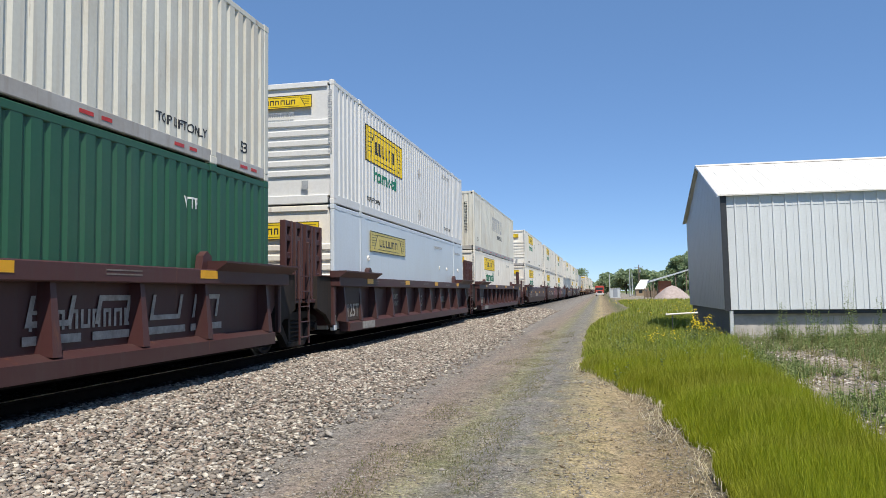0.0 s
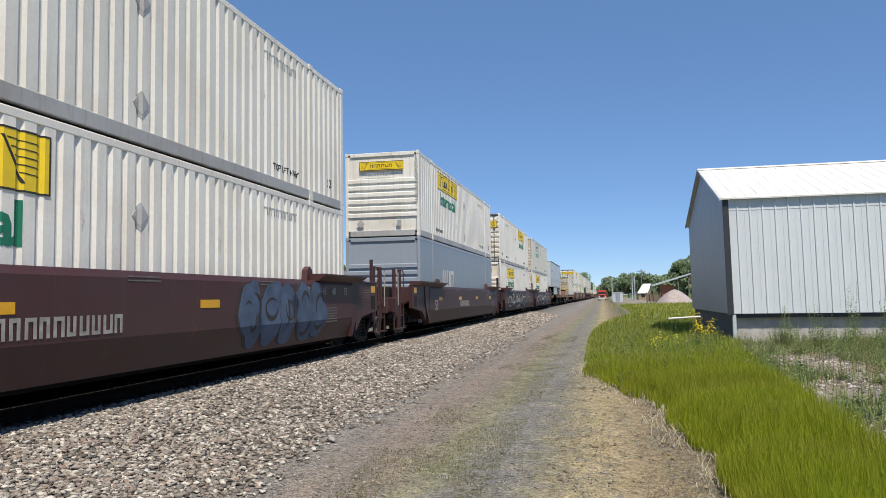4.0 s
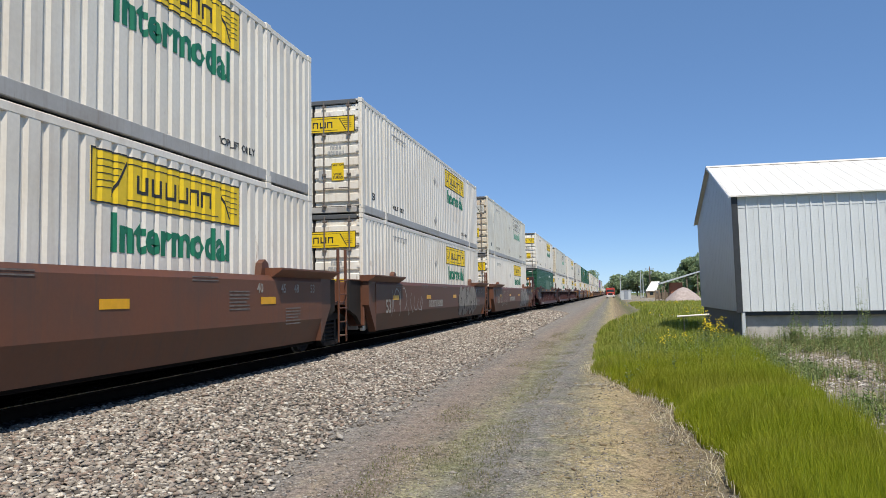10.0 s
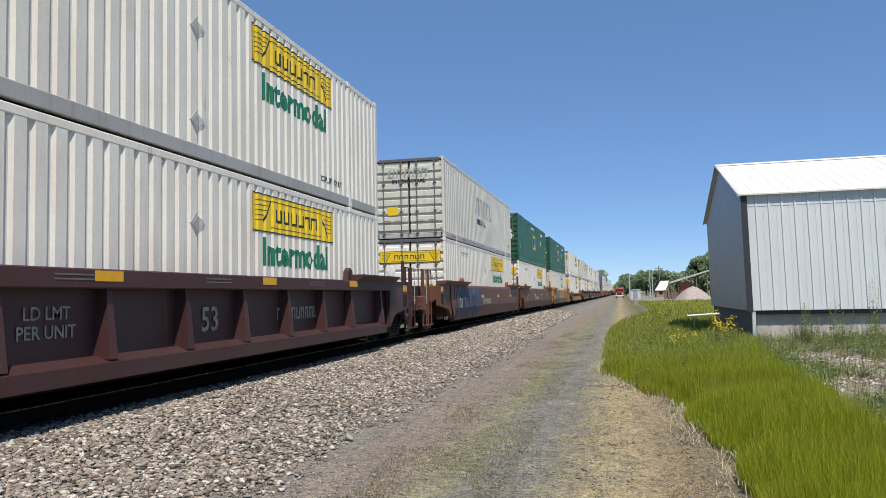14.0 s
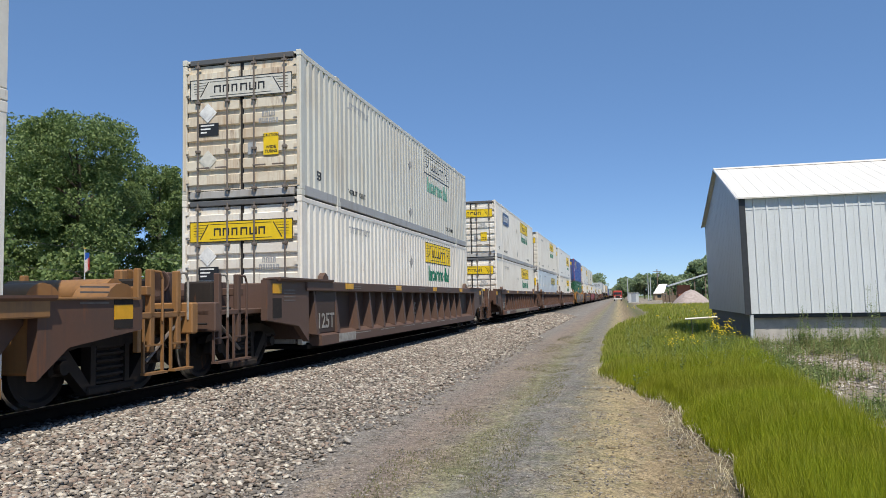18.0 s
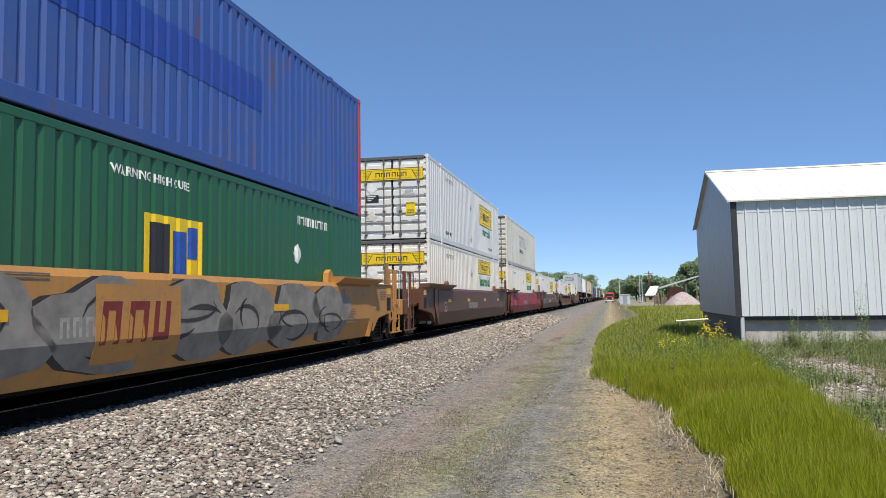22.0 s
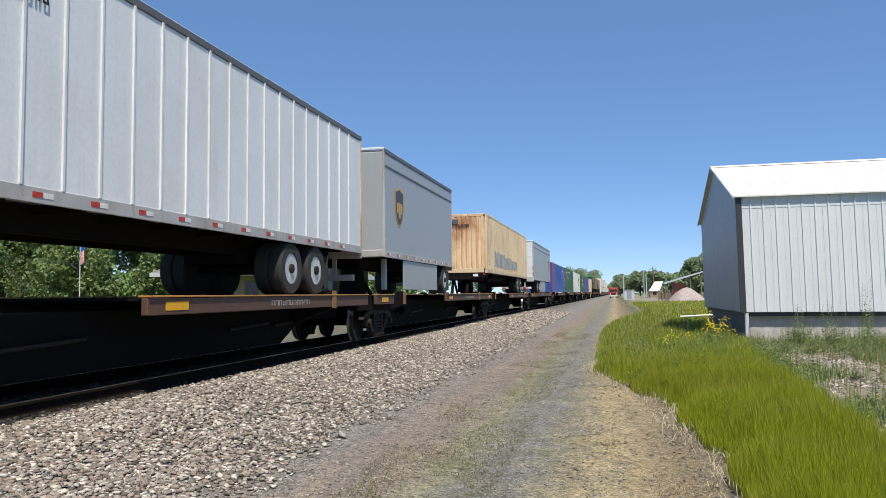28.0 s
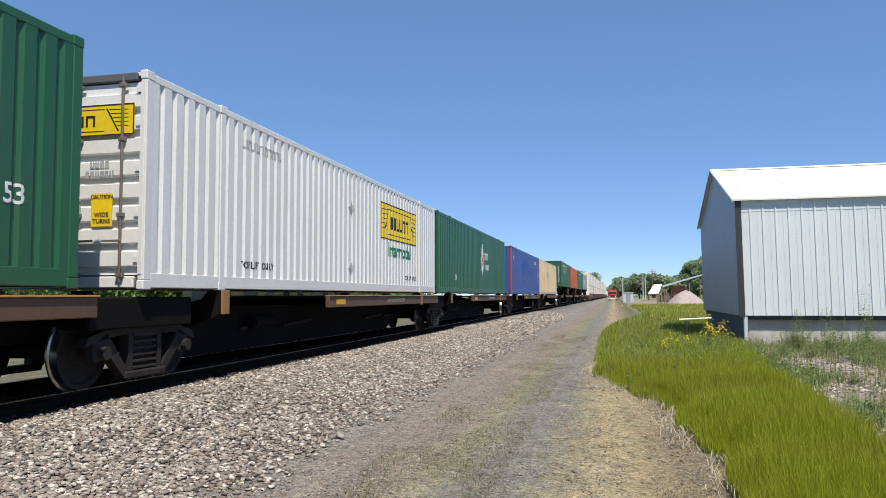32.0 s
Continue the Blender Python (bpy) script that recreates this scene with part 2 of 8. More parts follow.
    def quad(self, a, b, c, d):
        return self.add([a, b, c, d], [(0, 1, 2, 3)])

    def mesh(self, name, mats=(), smooth=0, fix=True):
        me = bpy.data.meshes.new(name)
        me.from_pydata(self.v, [], self.f)
        if fix:
            bm = bmesh.new()
            bm.from_mesh(me)
            bmesh.ops.recalc_face_normals(bm, faces=bm.faces)
            bm.to_mesh(me)
            bm.free()
        for m in mats:
            me.materials.append(m)
        if smooth:
            me.polygons.foreach_set("use_smooth", [True] * len(me.polygons))
            me.set_sharp_from_angle(angle=radians(smooth))
        me.update()
        return me


def part(name, geo, material, parent, label="", smooth=0, at=None):
    """One mesh object under a thing or a part (or a thing itself, with no parent)."""
    me = geo.mesh(name, (material,), smooth) if isinstance(geo, Geo) else geo
    ob = new(name, me)
    ob.parent = parent
    if at is not None:
        ob.matrix_basis = at
    if label:
        ob["label"] = label
    return ob


def thing(name, label, category, group="", kind="", m=None):
    ob = tagged(new(name), label, category, group, kind)
    ob.empty_display_size = 0.2
    if m is not None:
        ob.matrix_basis = m
    return ob


TEXTS = {}


def letters(words, size, material, depth=0.004):
    """A flat mesh of the words in the built-in font, in x and y, centred."""
    key = (words, size, material.name)
    if key not in TEXTS:
        cu = bpy.data.curves.new("lettering", "FONT")
        cu.body, cu.size, cu.align_x, cu.align_y, cu.resolution_u, cu.extrude, cu.offset = words, size, "CENTER", "CENTER", 2, depth / 2, size * (0.032 if words == "Intermodal" else 0.012)
        ob = bpy.data.objects.new("lettering", cu)
        scene.collection.objects.link(ob)
        me = bpy.data.meshes.new_from_object(ob.evaluated_get(bpy.context.evaluated_depsgraph_get()))
        bpy.data.objects.remove(ob)
        me.materials.clear()
        me.materials.append(material)
        TEXTS[key] = me
    return TEXTS[key]


def side_pose(x, y, z, lean=0.0):
    """Flat work in x and y set upright on a side that faces +x: its x runs along +y."""
    return pose(x, y, z, 90, 0, 90) if x > 0 else pose(x, y, z, 90, 0, -90)


def end_pose(x, y, z):
    """The same on an end that faces -y."""
    return pose(x, y, z, 90, 0, 0)


def bars(rects, depth=0.004):
    """Flat rectangles (x0, x1, y0, y1) of a sign's marks, in x and y."""
    g = Geo()
    for x0, x1, y0, y1 in rects:
        g.box(x0, x1, y0, y1, -depth / 2, depth / 2)
    return g


def word_bars(rng, width, height, n, slant=0.0):
    """Bars that stand for the letters of a word: two uprights for each, joined at the head or the foot."""
    g, w = Geo(), width / n
    lean = lambda x, y: (x + slant * y, y)
    for i in range(n):
        x0 = -width / 2 + i * w
        x1 = x0 + w * rng.uniform(0.66, 0.82)
        t, h = min(0.27 * w, 0.2 * height), height / 2
        f = rng.choice((1, 1, -1))
        q = [(x0, -f * h), (x0 + t, -f * h), (x0 + t, f * (h - t)), (x1 - t, f * (h - t)), (x1 - t, -f * h), (x1, -f * h), (x1, f * h), (x0, f * h)]
        g.prism([lean(*p) for p in q], "z", -0.002, 0.002)
    return g


def scrawl(rng, width, height, strokes, thick):
    """Spray-paint strokes: curved flat ribbons."""
    g = Geo()
    for s in range(strokes):
        cx = -width / 2 + (s + 0.5) * width / strokes + rng.uniform(-0.1, 0.1)
        cy = rng.uniform(-0.12, 0.12) * height
        a0, turn = rng.uniform(0, 6.28), rng.choice((-1, 1)) * rng.uniform(2.0, 5.2)
        rx, ry = rng.uniform(0.35, 0.75) * width / strokes, rng.uniform(0.25, 0.46) * height
        th = thick * rng.uniform(0.6, 1.3)
        pts = []
        for i in range(13):
            a = a0 + turn * i / 12
            pts.append(Vector((cx + rx * math.cos(a) * (1 + 0.25 * math.sin(2.3 * a)), cy + ry * math.sin(a), 0)))
        if rng.random() < 0.4:
            pts = [Vector((cx + rx * rng.uniform(-0.6, 0.6) * (k - 0.5), (k - 0.5) * height * 0.85, 0)) for k in (0, 0.2, 0.4, 0.6, 0.8, 1.0)]
        k = len(g.v)
        for i, p in enumerate(pts):
            d = (pts[min(i + 1, len(pts) - 1)] - pts[max(i - 1, 0)]).normalized()
            nrm = Vector((-d.y, d.x, 0)) * th * (0.6 + 0.4 * math.sin(math.pi * i / (len(pts) - 1)))
            g.v += [tuple(p + nrm), tuple(p - nrm)]
        g.f += [(k + 2 * i, k + 2 * i + 1, k + 2 * i + 3, k + 2 * i + 2) for i in range(len(pts) - 1)]
    return g


def drape(ob, m, axis, cuts, shift):
    """Cut flat work at the folds of the sheet beneath it and lay it on the sheet; m takes its space to that of the sheet."""
    bm = bmesh.new()
    bm.from_mesh(ob.data)
    bm.transform(m)
    k = "xyz".index(axis)
    at = [v.co[k] for v in bm.verts]
    lo, hi = min(at), max(at)
    no = [0, 0, 0]
    no[k] = 1
    for c in cuts:
        if lo < c < hi:
            co = [0, 0, 0]
            co[k] = c
            bmesh.ops.bisect_plane(bm, geom=bm.verts[:] + bm.edges[:] + bm.faces[:], dist=1e-5, plane_co=co, plane_no=no)
    for v in bm.verts:
        v.co.x += shift(v.co)
    bm.transform(m.inverted())
    me = ob.data.copy()
    bm.to_mesh(me)
    bm.free()
    ob.data = me


def bubbles(rng, n, w, h):
    """Broad sprayed bubble shapes, in x and y, with no letters in them: their bodies, and dark curls over them."""
    body, curls = Geo(), Geo()
    step = w / n
    for i in range(n):
        x = -w / 2 + (i + 0.5) * step
        a, b = step * rng.uniform(0.52, 0.68), h / 2
        p1, p2 = rng.uniform(0, 6.28), rng.uniform(0, 6.28)
        lean = rng.uniform(-0.25, 0.25)
        ring = []
        for q in range(20):
            u = q * math.pi / 10
            r = 1 + 0.13 * math.sin(3 * u + p1) + 0.09 * math.sin(5 * u + p2)
            v = max(-1.0, min(1.0, r * math.sin(u)))
            ring.append((x + a * r * math.cos(u) + lean * b * v, b * v))
        body.prism(ring, "z", -0.002, 0.002)
        for k in range(rng.randint(2, 3)):
            cx, cy = x + rng.uniform(-0.3, 0.3) * a, rng.uniform(-0.35, 0.35) * b
            a0, turn = rng.uniform(0, 6.28), rng.choice((-1, 1)) * rng.uniform(1.6, 3.4)
            rx, ry, th = rng.uniform(0.25, 0.7) * a, rng.uniform(0.3, 0.55) * b, rng.uniform(0.018, 0.05)
            m = len(curls.v)
            for q in range(9):
                u = a0 + turn * q / 8
                tw = th * math.sin(math.pi * (q + 0.4) / 8.8)
                for s in (1, -1):
                    curls.v.append((cx + (rx + s * tw) * math.cos(u), max(-b, min(b, cy + (ry + s * tw) * math.sin(u))), 0.0))
            curls.f += [(m + 2 * q, m + 2 * q + 1, m + 2 * q + 3, m + 2 * q + 2) for q in range(8)]
    return body, curls


# ---- the ground ----
TRACK_X = -7.24   # centre line of the track abreast of the camera
RAIL_Z = 0.45     # top of the rails


def line_x(y):
    """The centre line: straight at first, then it bears slightly to the right of the road."""
    d = min(y, 700) - 45
    return TRACK_X + 0.0031 * (d + math.sqrt(d * d + 144))


def on_line(y, x=0.0, z=0.0, turn=0.0, at=0.0):
    """A place x off the centre line, turned with the line as it runs at y + at."""
    bend = math.degrees(math.atan2(line_x(y + at + 1) - line_x(y + at - 1), 2))
    return pose(line_x(y + at) - at * math.tan(radians(bend)), y, z, 0, 0, -bend) @ pose(x, 0, 0, 0, 0, turn)


def smooth_step(a, b, x):
    k = min(1.0, max(0.0, (x - a) / (b - a)))
    return k * k * (3 - 2 * k)


def grass_edge(y):
    """The line along which the tall grass begins, right of the road."""
    e = 0.92 - 0.2 * smooth_step(7, 11, y) - 1.12 * smooth_step(10.5, 16, y) - 0.1 * smooth_step(16, 22, y) + 0.5 * smooth_step(30, 45, y) + 2.2 * smooth_step(41, 63, y)
    return e + 0.05 * math.sin(1.9 * y) + 0.04 * math.sin(4.3 * y + 1)


def height_at(x, y):
    d = abs(x - line_x(y))
    bed = 0.28 * (1 - smooth_step(1.75, 3.75, d))
    n = noise.noise(Vector((x * 0.9, y * 0.6, 0))) * 0.025 + noise.noise(Vector((x * 3.1, y * 2.3, 5))) * 0.010
    z = bed + n * (0.4 if d < 1.8 else 1.0)
    if -3.4 < x < 1.2:
        z -= 0.035 * math.exp(-((x + 1.45) / 0.33) ** 2) + 0.05 * math.exp(-((x - 0.30) / 0.26) ** 2)
    if x > 1.0:
        z += 0.10 * smooth_step(1.0, 2.6, x) + 0.10 * smooth_step(4.0, 9.0, x)
    return z


def spaced(lo, hi, fine_lo, fine_hi, step, grow):
    a, s = [fine_lo], step
    while a[-1] < fine_hi:
        a.append(a[-1] + step)
    up, s = a[-1], step
    while up < hi:
        s *= grow
        up = min(hi, up + s)
        a.append(up)
    dn, s, low = a[0], step, []
    while dn > lo:
        s *= grow
        dn = max(lo, dn - s)
        low.append(dn)
    return low[::-1] + a


def ground_material():
    m, t, b = nodes_of("trackside_ground")
    where = coords(t, wander=False)
    sep = add(t, "SeparateXYZ")
    t.links.new(where, sep.inputs[0])
    big = noise_of(t, where, 0.35, 5)
    mid = noise_of(t, where, 2.2, 6, 0.7)
    fine = noise_of(t, where, 38, 4, 0.7)
    along = noise_of(t, coords(t, (1, 0.12, 1), False), 2.2, 5)
    wob = add(t, "Math")
    wob.operation = "MULTIPLY_ADD"
    wob.inputs[1].default_value, wob.inputs[2].default_value = 1.1, -0.55
    t.links.new(mid, wob.inputs[0])
    px = add(t, "Math")
    t.links.new(sep.outputs[0], px.inputs[0])
    t.links.new(wob.outputs[0], px.inputs[1])
    r = add(t, "ValToRGB")
    # stops from -9.0 to -6.3: the train's shade put into the ground colour
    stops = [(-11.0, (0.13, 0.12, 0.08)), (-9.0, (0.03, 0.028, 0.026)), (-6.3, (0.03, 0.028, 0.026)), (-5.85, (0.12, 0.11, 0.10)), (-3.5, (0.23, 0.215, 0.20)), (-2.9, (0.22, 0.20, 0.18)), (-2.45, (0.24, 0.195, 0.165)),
             (-1.95, (0.235, 0.19, 0.15)), (-1.55, (0.215, 0.205, 0.125)), (-1.25, (0.20, 0.188, 0.165)), (-0.85, (0.20, 0.19, 0.175)), (-0.55, (0.24, 0.215, 0.145)),
             (-0.1, (0.37, 0.295, 0.165)), (0.3, (0.30, 0.23, 0.14)), (0.9, (0.19, 0.15, 0.09)), (1.6, (0.10, 0.11, 0.04)), (2.7, (0.25, 0.21, 0.16)), (5.0, (0.30, 0.26, 0.21))]
    lo, hi = -11.0, 5.0
    el = r.color_ramp.elements
    while len(el) < len(stops):
        el.new(0.5)
    for e, (x, c) in zip(el, stops):
        e.position, e.color = (x - lo) / (hi - lo), (*c, 1)
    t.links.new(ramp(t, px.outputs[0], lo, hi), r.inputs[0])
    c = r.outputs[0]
    # tyre-packed grey and loose tan patches along the road
    c = mixc(t, ramp(t, along, 0.5, 0.66, 0, 0.5), c, (0.15, 0.14, 0.13))
    c = mixc(t, ramp(t, noise_of(t, coords(t, (1, 0.3, 1), False), 3.4, 7, 0.75), 0.52, 0.66, 0, 0.55), c, (0.36, 0.30, 0.21))
    c = mixc(t, ramp(t, noise_of(t, where, 6.0, 6, 0.75), 0.53, 0.64, 0, 0.75), c, (0.10, 0.08, 0.06))
    c = mixc(t, ramp(t, big, 0.55, 0.75, 0, 0.3), c, (0.30, 0.25, 0.18))
    # low green in the middle of the road and open land past it
    mown = add(t, "Math")
    mown.operation = "MULTIPLY"
    t.links.new(ramp(t, noise_of(t, where, 1.6, 6, 0.8), 0.5, 0.64, 0, 0.4), mown.inputs[0])
    t.links.new(ramp(t, sep.outputs[0], -2.3, -1.6, 0, 1), mown.inputs[1])
    c = mixc(t, mown.outputs[0], c, (0.125, 0.14, 0.055))
    fields = add(t, "Math")
    fields.operation = "MAXIMUM"
    t.links.new(ramp(t, sep.outputs[0], 9, 16, 0, 1), fields.inputs[0])
    t.links.new(ramp(t, sep.outputs[0], -13, -17, 0, 1), fields.inputs[1])
    c = mixc(t, fields.outputs[0], c, mixc(t, big, (0.07, 0.12, 0.025), (0.14, 0.15, 0.05)))
    c = mixc(t, 1.0, c, ramp(t, fine, 0.3, 0.7, 0.4, 1.6), "MULTIPLY")
    c = mixc(t, 1.0, c, ramp(t, noise_of(t, where, 14, 4, 0.7), 0.3, 0.7, 0.6, 1.4), "MULTIPLY")
    c = mixc(t, 1.0, c, ramp(t, mid, 0.25, 0.75, 0.82, 1.18), "MULTIPLY")
    t.links.new(c, b.inputs["Base Color"])
    b.inputs["Roughness"].default_value, b.inputs["Specular IOR Level"].default_value = 0.95, 0.2
    bump(t, b, fine, 0.9, 0.02)
    return m


def build_ground():
    xs = spaced(-2500, 2500, -12.0, 6.5, 0.22, 1.35)
    ys = spaced(-600, 4200, 3.0, 34.0, 0.30, 1.22)
    g = Geo()
    g.v = [(x, y, height_at(x, y) if abs(x) < 60 else 0.1) for y in ys for x in xs]
    n = len(xs)
    g.f = [(j * n + i, j * n + i + 1, (j + 1) * n + i + 1, (j + 1) * n + i) for j in range(len(ys) - 1) for i in range(n - 1)]
    ob = new("ground", g.mesh("ground", (ground_material(),), 60, fix=False))
    tagged(ob, "gravel track-side road, ballast bank and rough grassland", "ground", kind="structure")


def stone_shapes(rng, n=14):
    """A few angular broken stones, each with twelve corners."""
    p = (1 + 5 ** 0.5) / 2
    ico = np.array([(-1, p, 0), (1, p, 0), (-1, -p, 0), (1, -p, 0), (0, -1, p), (0, 1, p), (0, -1, -p), (0, 1, -p), (p, 0, -1), (p, 0, 1), (-p, 0, -1), (-p, 0, 1)]) / 1.9
    faces = np.array([(0, 11, 5), (0, 5, 1), (0, 1, 7), (0, 7, 10), (0, 10, 11), (1, 5, 9), (5, 11, 4), (11, 10, 2), (10, 7, 6), (7, 1, 8),
                      (3, 9, 4), (3, 4, 2), (3, 2, 6), (3, 6, 8), (3, 8, 9), (4, 9, 5), (2, 4, 11), (6, 2, 10), (8, 6, 7), (9, 8, 1)])
    return [ico * (1 + rng.uniform(-0.62, 0.5, (12, 1))) * rng.uniform((0.85, 0.5, 0.34), (1.5, 1.05, 0.66)) for _ in range(n)], faces


def scatter_stones(name, label, pts, sizes, material, seed):
    """Joined loose stones at the places given."""
    rng = np.random.default_rng(seed)
    shapes, faces = stone_shapes(rng)
    n = len(pts)
    kinds = rng.integers(0, len(shapes), n)
    base = np.array(shapes)[kinds]
    a = rng.uniform(0, 2 * np.pi, n)
    tl = rng.uniform(-0.7, 0.7, n)
    ca, sa, ct, st = np.cos(a), np.sin(a), np.cos(tl), np.sin(tl)
    x, y, z = base[..., 0], base[..., 1], base[..., 2]
    y, z = y * ct[:, None] - z * st[:, None], y * st[:, None] + z * ct[:, None]
    x, y = x * ca[:, None] - y * sa[:, None], x * sa[:, None] + y * ca[:, None]
    v = np.stack([x, y, z], -1) * sizes[:, None, None] + pts[:, None, :]
    f = faces[None] + 12 * np.arange(n)[:, None, None]
    me = bpy.data.meshes.new(name)
    v, f = v.reshape(-1, 3), f.reshape(-1, 3)
    me.vertices.add(len(v))
    me.vertices.foreach_set("co", v.astype(np.float32).ravel())
    me.loops.add(len(f) * 3)
    me.loops.foreach_set("vertex_index", f.astype(np.int32).ravel())
    me.polygons.add(len(f))
    me.polygons.foreach_set("loop_start", np.arange(0, len(f) * 3, 3, dtype=np.int32))
    me.update(calc_edges=True)
    me.materials.append(material)
    return tagged(new(name, me), label, "gravel", kind="stuff")


def build_stones():
    rng = np.random.default_rng(3)
    stone = island("ballast_stone", [(0.07, 0.058, 0.048), (0.19, 0.165, 0.14), (0.29, 0.255, 0.215), (0.26, 0.19, 0.15), (0.39, 0.35, 0.295), (0.60, 0.55, 0.47)], relief=0.4)
    pebble = island("road_pebble", [(0.10, 0.09, 0.085), (0.22, 0.20, 0.18), (0.38, 0.35, 0.31), (0.28, 0.23, 0.18)], relief=0.3)

    def lay(n, x0, x1, y0, y1, size, keep, lift=0.35, power=1.0):
        x = rng.uniform(x0, x1, n)
        y = y0 + (y1 - y0) * rng.uniform(0, 1, n) ** power
        ok = rng.uniform(0, 1, n) < np.array([keep(a, b) for a, b in zip(x, y)])
        x, y = x[ok], y[ok]
        s = size * rng.uniform(0.55, 1.25, len(x))
        z = np.array([height_at(a, b) for a, b in zip(x, y)]) + s * lift
        return np.stack([x, y, z], -1), s

    edge = lambda a, b: 1.0 - smooth_step(-4.3, -2.7, a + 0.35 * noise.noise(Vector((a * 1.3, b * 0.9, 2))))
    p, s = lay(64000, -6.2, -2.5, 4.2, 30.0, 0.0285, edge, 0.45, 1.35)
    scatter_stones("ballast", "grey and pinkish crushed stone ballast along the track", p, s, stone, 1)
    p, s = lay(9000, -6.6, -3.3, 30.0, 62.0, 0.055, edge, 0.3, 1.3)
    scatter_stones("ballast", "grey crushed stone ballast farther along the track", p, s, stone, 2)
    # near-black stones: shade under the train put into their colours
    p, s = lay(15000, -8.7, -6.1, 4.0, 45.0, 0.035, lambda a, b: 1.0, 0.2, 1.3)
    scatter_stones("ballast", "ballast between the rails, the train's shade put into its dark colour", p, s, island("shade_dark_stone", [(0.012, 0.011, 0.010), (0.03, 0.027, 0.024), (0.055, 0.048, 0.042), (0.025, 0.02, 0.017)], relief=0.4), 4)
    road = lambda a, b: 0.25 + 0.75 * (abs(noise.noise(Vector((a * 0.8, b * 0.5, 9)))) > 0.12) if b > 0 else 0
    p, s = lay(30000, -3.8, 1.1, 3.6, 28.0, 0.011, road, 0.25, 1.5)
    scatter_stones("road_gravel", "small grey and tan pebbles lying on the dirt road", p, s, pebble, 5)
    p, s = lay(3800, -4.0, 1.0, 3.8, 26.0, 0.021, lambda a, b: 0.06 + 0.94 * (1 - smooth_step(-3.6, -1.9, a)), 0.25, 1.3)
    scatter_stones("road_gravel", "scattered stones on the dirt road", p, s, pebble, 6)
    p, s = lay(14000, 2.2, 9.0, 6.5, 22.5, 0.03, lambda a, b: smooth_step(2.2, 2.7, a) * (noise.noise(Vector((a * 0.7, b * 0.5, 3))) > -0.15), 0.3)
    scatter_stones("rubble", "pale broken stone among weeds before the shed", p, s, island("pale_rubble", [(0.26, 0.21, 0.175), (0.40, 0.35, 0.30), (0.56, 0.52, 0.46), (0.24, 0.18, 0.135)], relief=0.3), 7)
    p, s = lay(900, -0.7, 0.9, 4.5, 16.0, 0.022, lambda a, b: abs(noise.noise(Vector((a * 1.6, b * 0.8, 6)))) > 0.18, 0.2, 1.4)
    scatter_stones("soil_clods", "dry brown clods of soil along the rut", p, s, island("dry_clod", [(0.16, 0.12, 0.08), (0.27, 0.21, 0.13), (0.36, 0.29, 0.18)], relief=0.4), 9)
    rock = scatter_stones("rock", "fist-sized brown rock lying on the road", np.array([[-3.01, 7.99, 0.03]]), np.array([0.085]), pebble, 8)
    tagged(rock, category="rock", kind="thing")


def along_line(outline):
    """The outline (x off the centre line, z) drawn out along the whole line."""
    ys = [-60, 0, 15, 25, 32, 39, 46, 53, 60, 70, 85, 110, 160, 300, 700, 1600]
    g, n = Geo(), len(outline)
    g.v = [(line_x(y) + a, y, b) for y in ys for a, b in outline]
    g.f = [(j * n + i, j * n + (i + 1) % n, (j + 1) * n + (i + 1) % n, (j + 1) * n + i) for j in range(len(ys) - 1) for i in range(n)]
    g.f += [tuple(range(n)), tuple(range((len(ys) - 1) * n, len(ys) * n))]
    return g


def build_track():
    prof = [(-0.075, 0), (0.075, 0), (0.075, 0.018), (0.012, 0.04), (0.012, 0.13), (0.036, 0.145), (0.036, 0.172), (0.028, 0.18), (-0.028, 0.18), (-0.036, 0.172),
            (-0.036, 0.145), (-0.012, 0.13), (-0.012, 0.04), (-0.075, 0.018)]
    for sx in (-0.753, 0.753):
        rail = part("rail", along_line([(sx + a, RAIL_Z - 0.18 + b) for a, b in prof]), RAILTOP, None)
        part("rail_head", along_line([(sx - 0.026, RAIL_Z), (sx + 0.03, RAIL_Z), (sx + 0.03, RAIL_Z + 0.003), (sx - 0.026, RAIL_Z + 0.003)]), TREAD, rail, "bright worn rail head")
        tagged(rail, "brown steel rail with a worn bright head", "rail", "track rails", "structure")
    rng = random.Random(5)
    tie = Geo().box(-1.3, 1.3, -0.115, 0.115, -0.16, 0.0, 0.012).mesh("sleeper", (WOOD,))
    plate = Geo().box(-0.17, 0.17, -0.09, 0.09, 0, 0.016, 0.004).mesh("tie_plate", (STEEL,))
    for k in range(84):
        y = 2 + 0.52 * k
        ob = thing("sleeper", "weathered wooden sleeper under the rails", "sleeper", "track sleepers", "structure", on_line(y, 0, RAIL_Z - 0.185, rng.uniform(-1, 1)))
        part("beam", tie, WOOD, ob)
        if k < 20:
            for sx in (-0.753, 0.753):
                part("tie_plate", plate, STEEL, ob, at=pose(sx, 0, -0.012))


build_ground()
build_stones()
build_track()


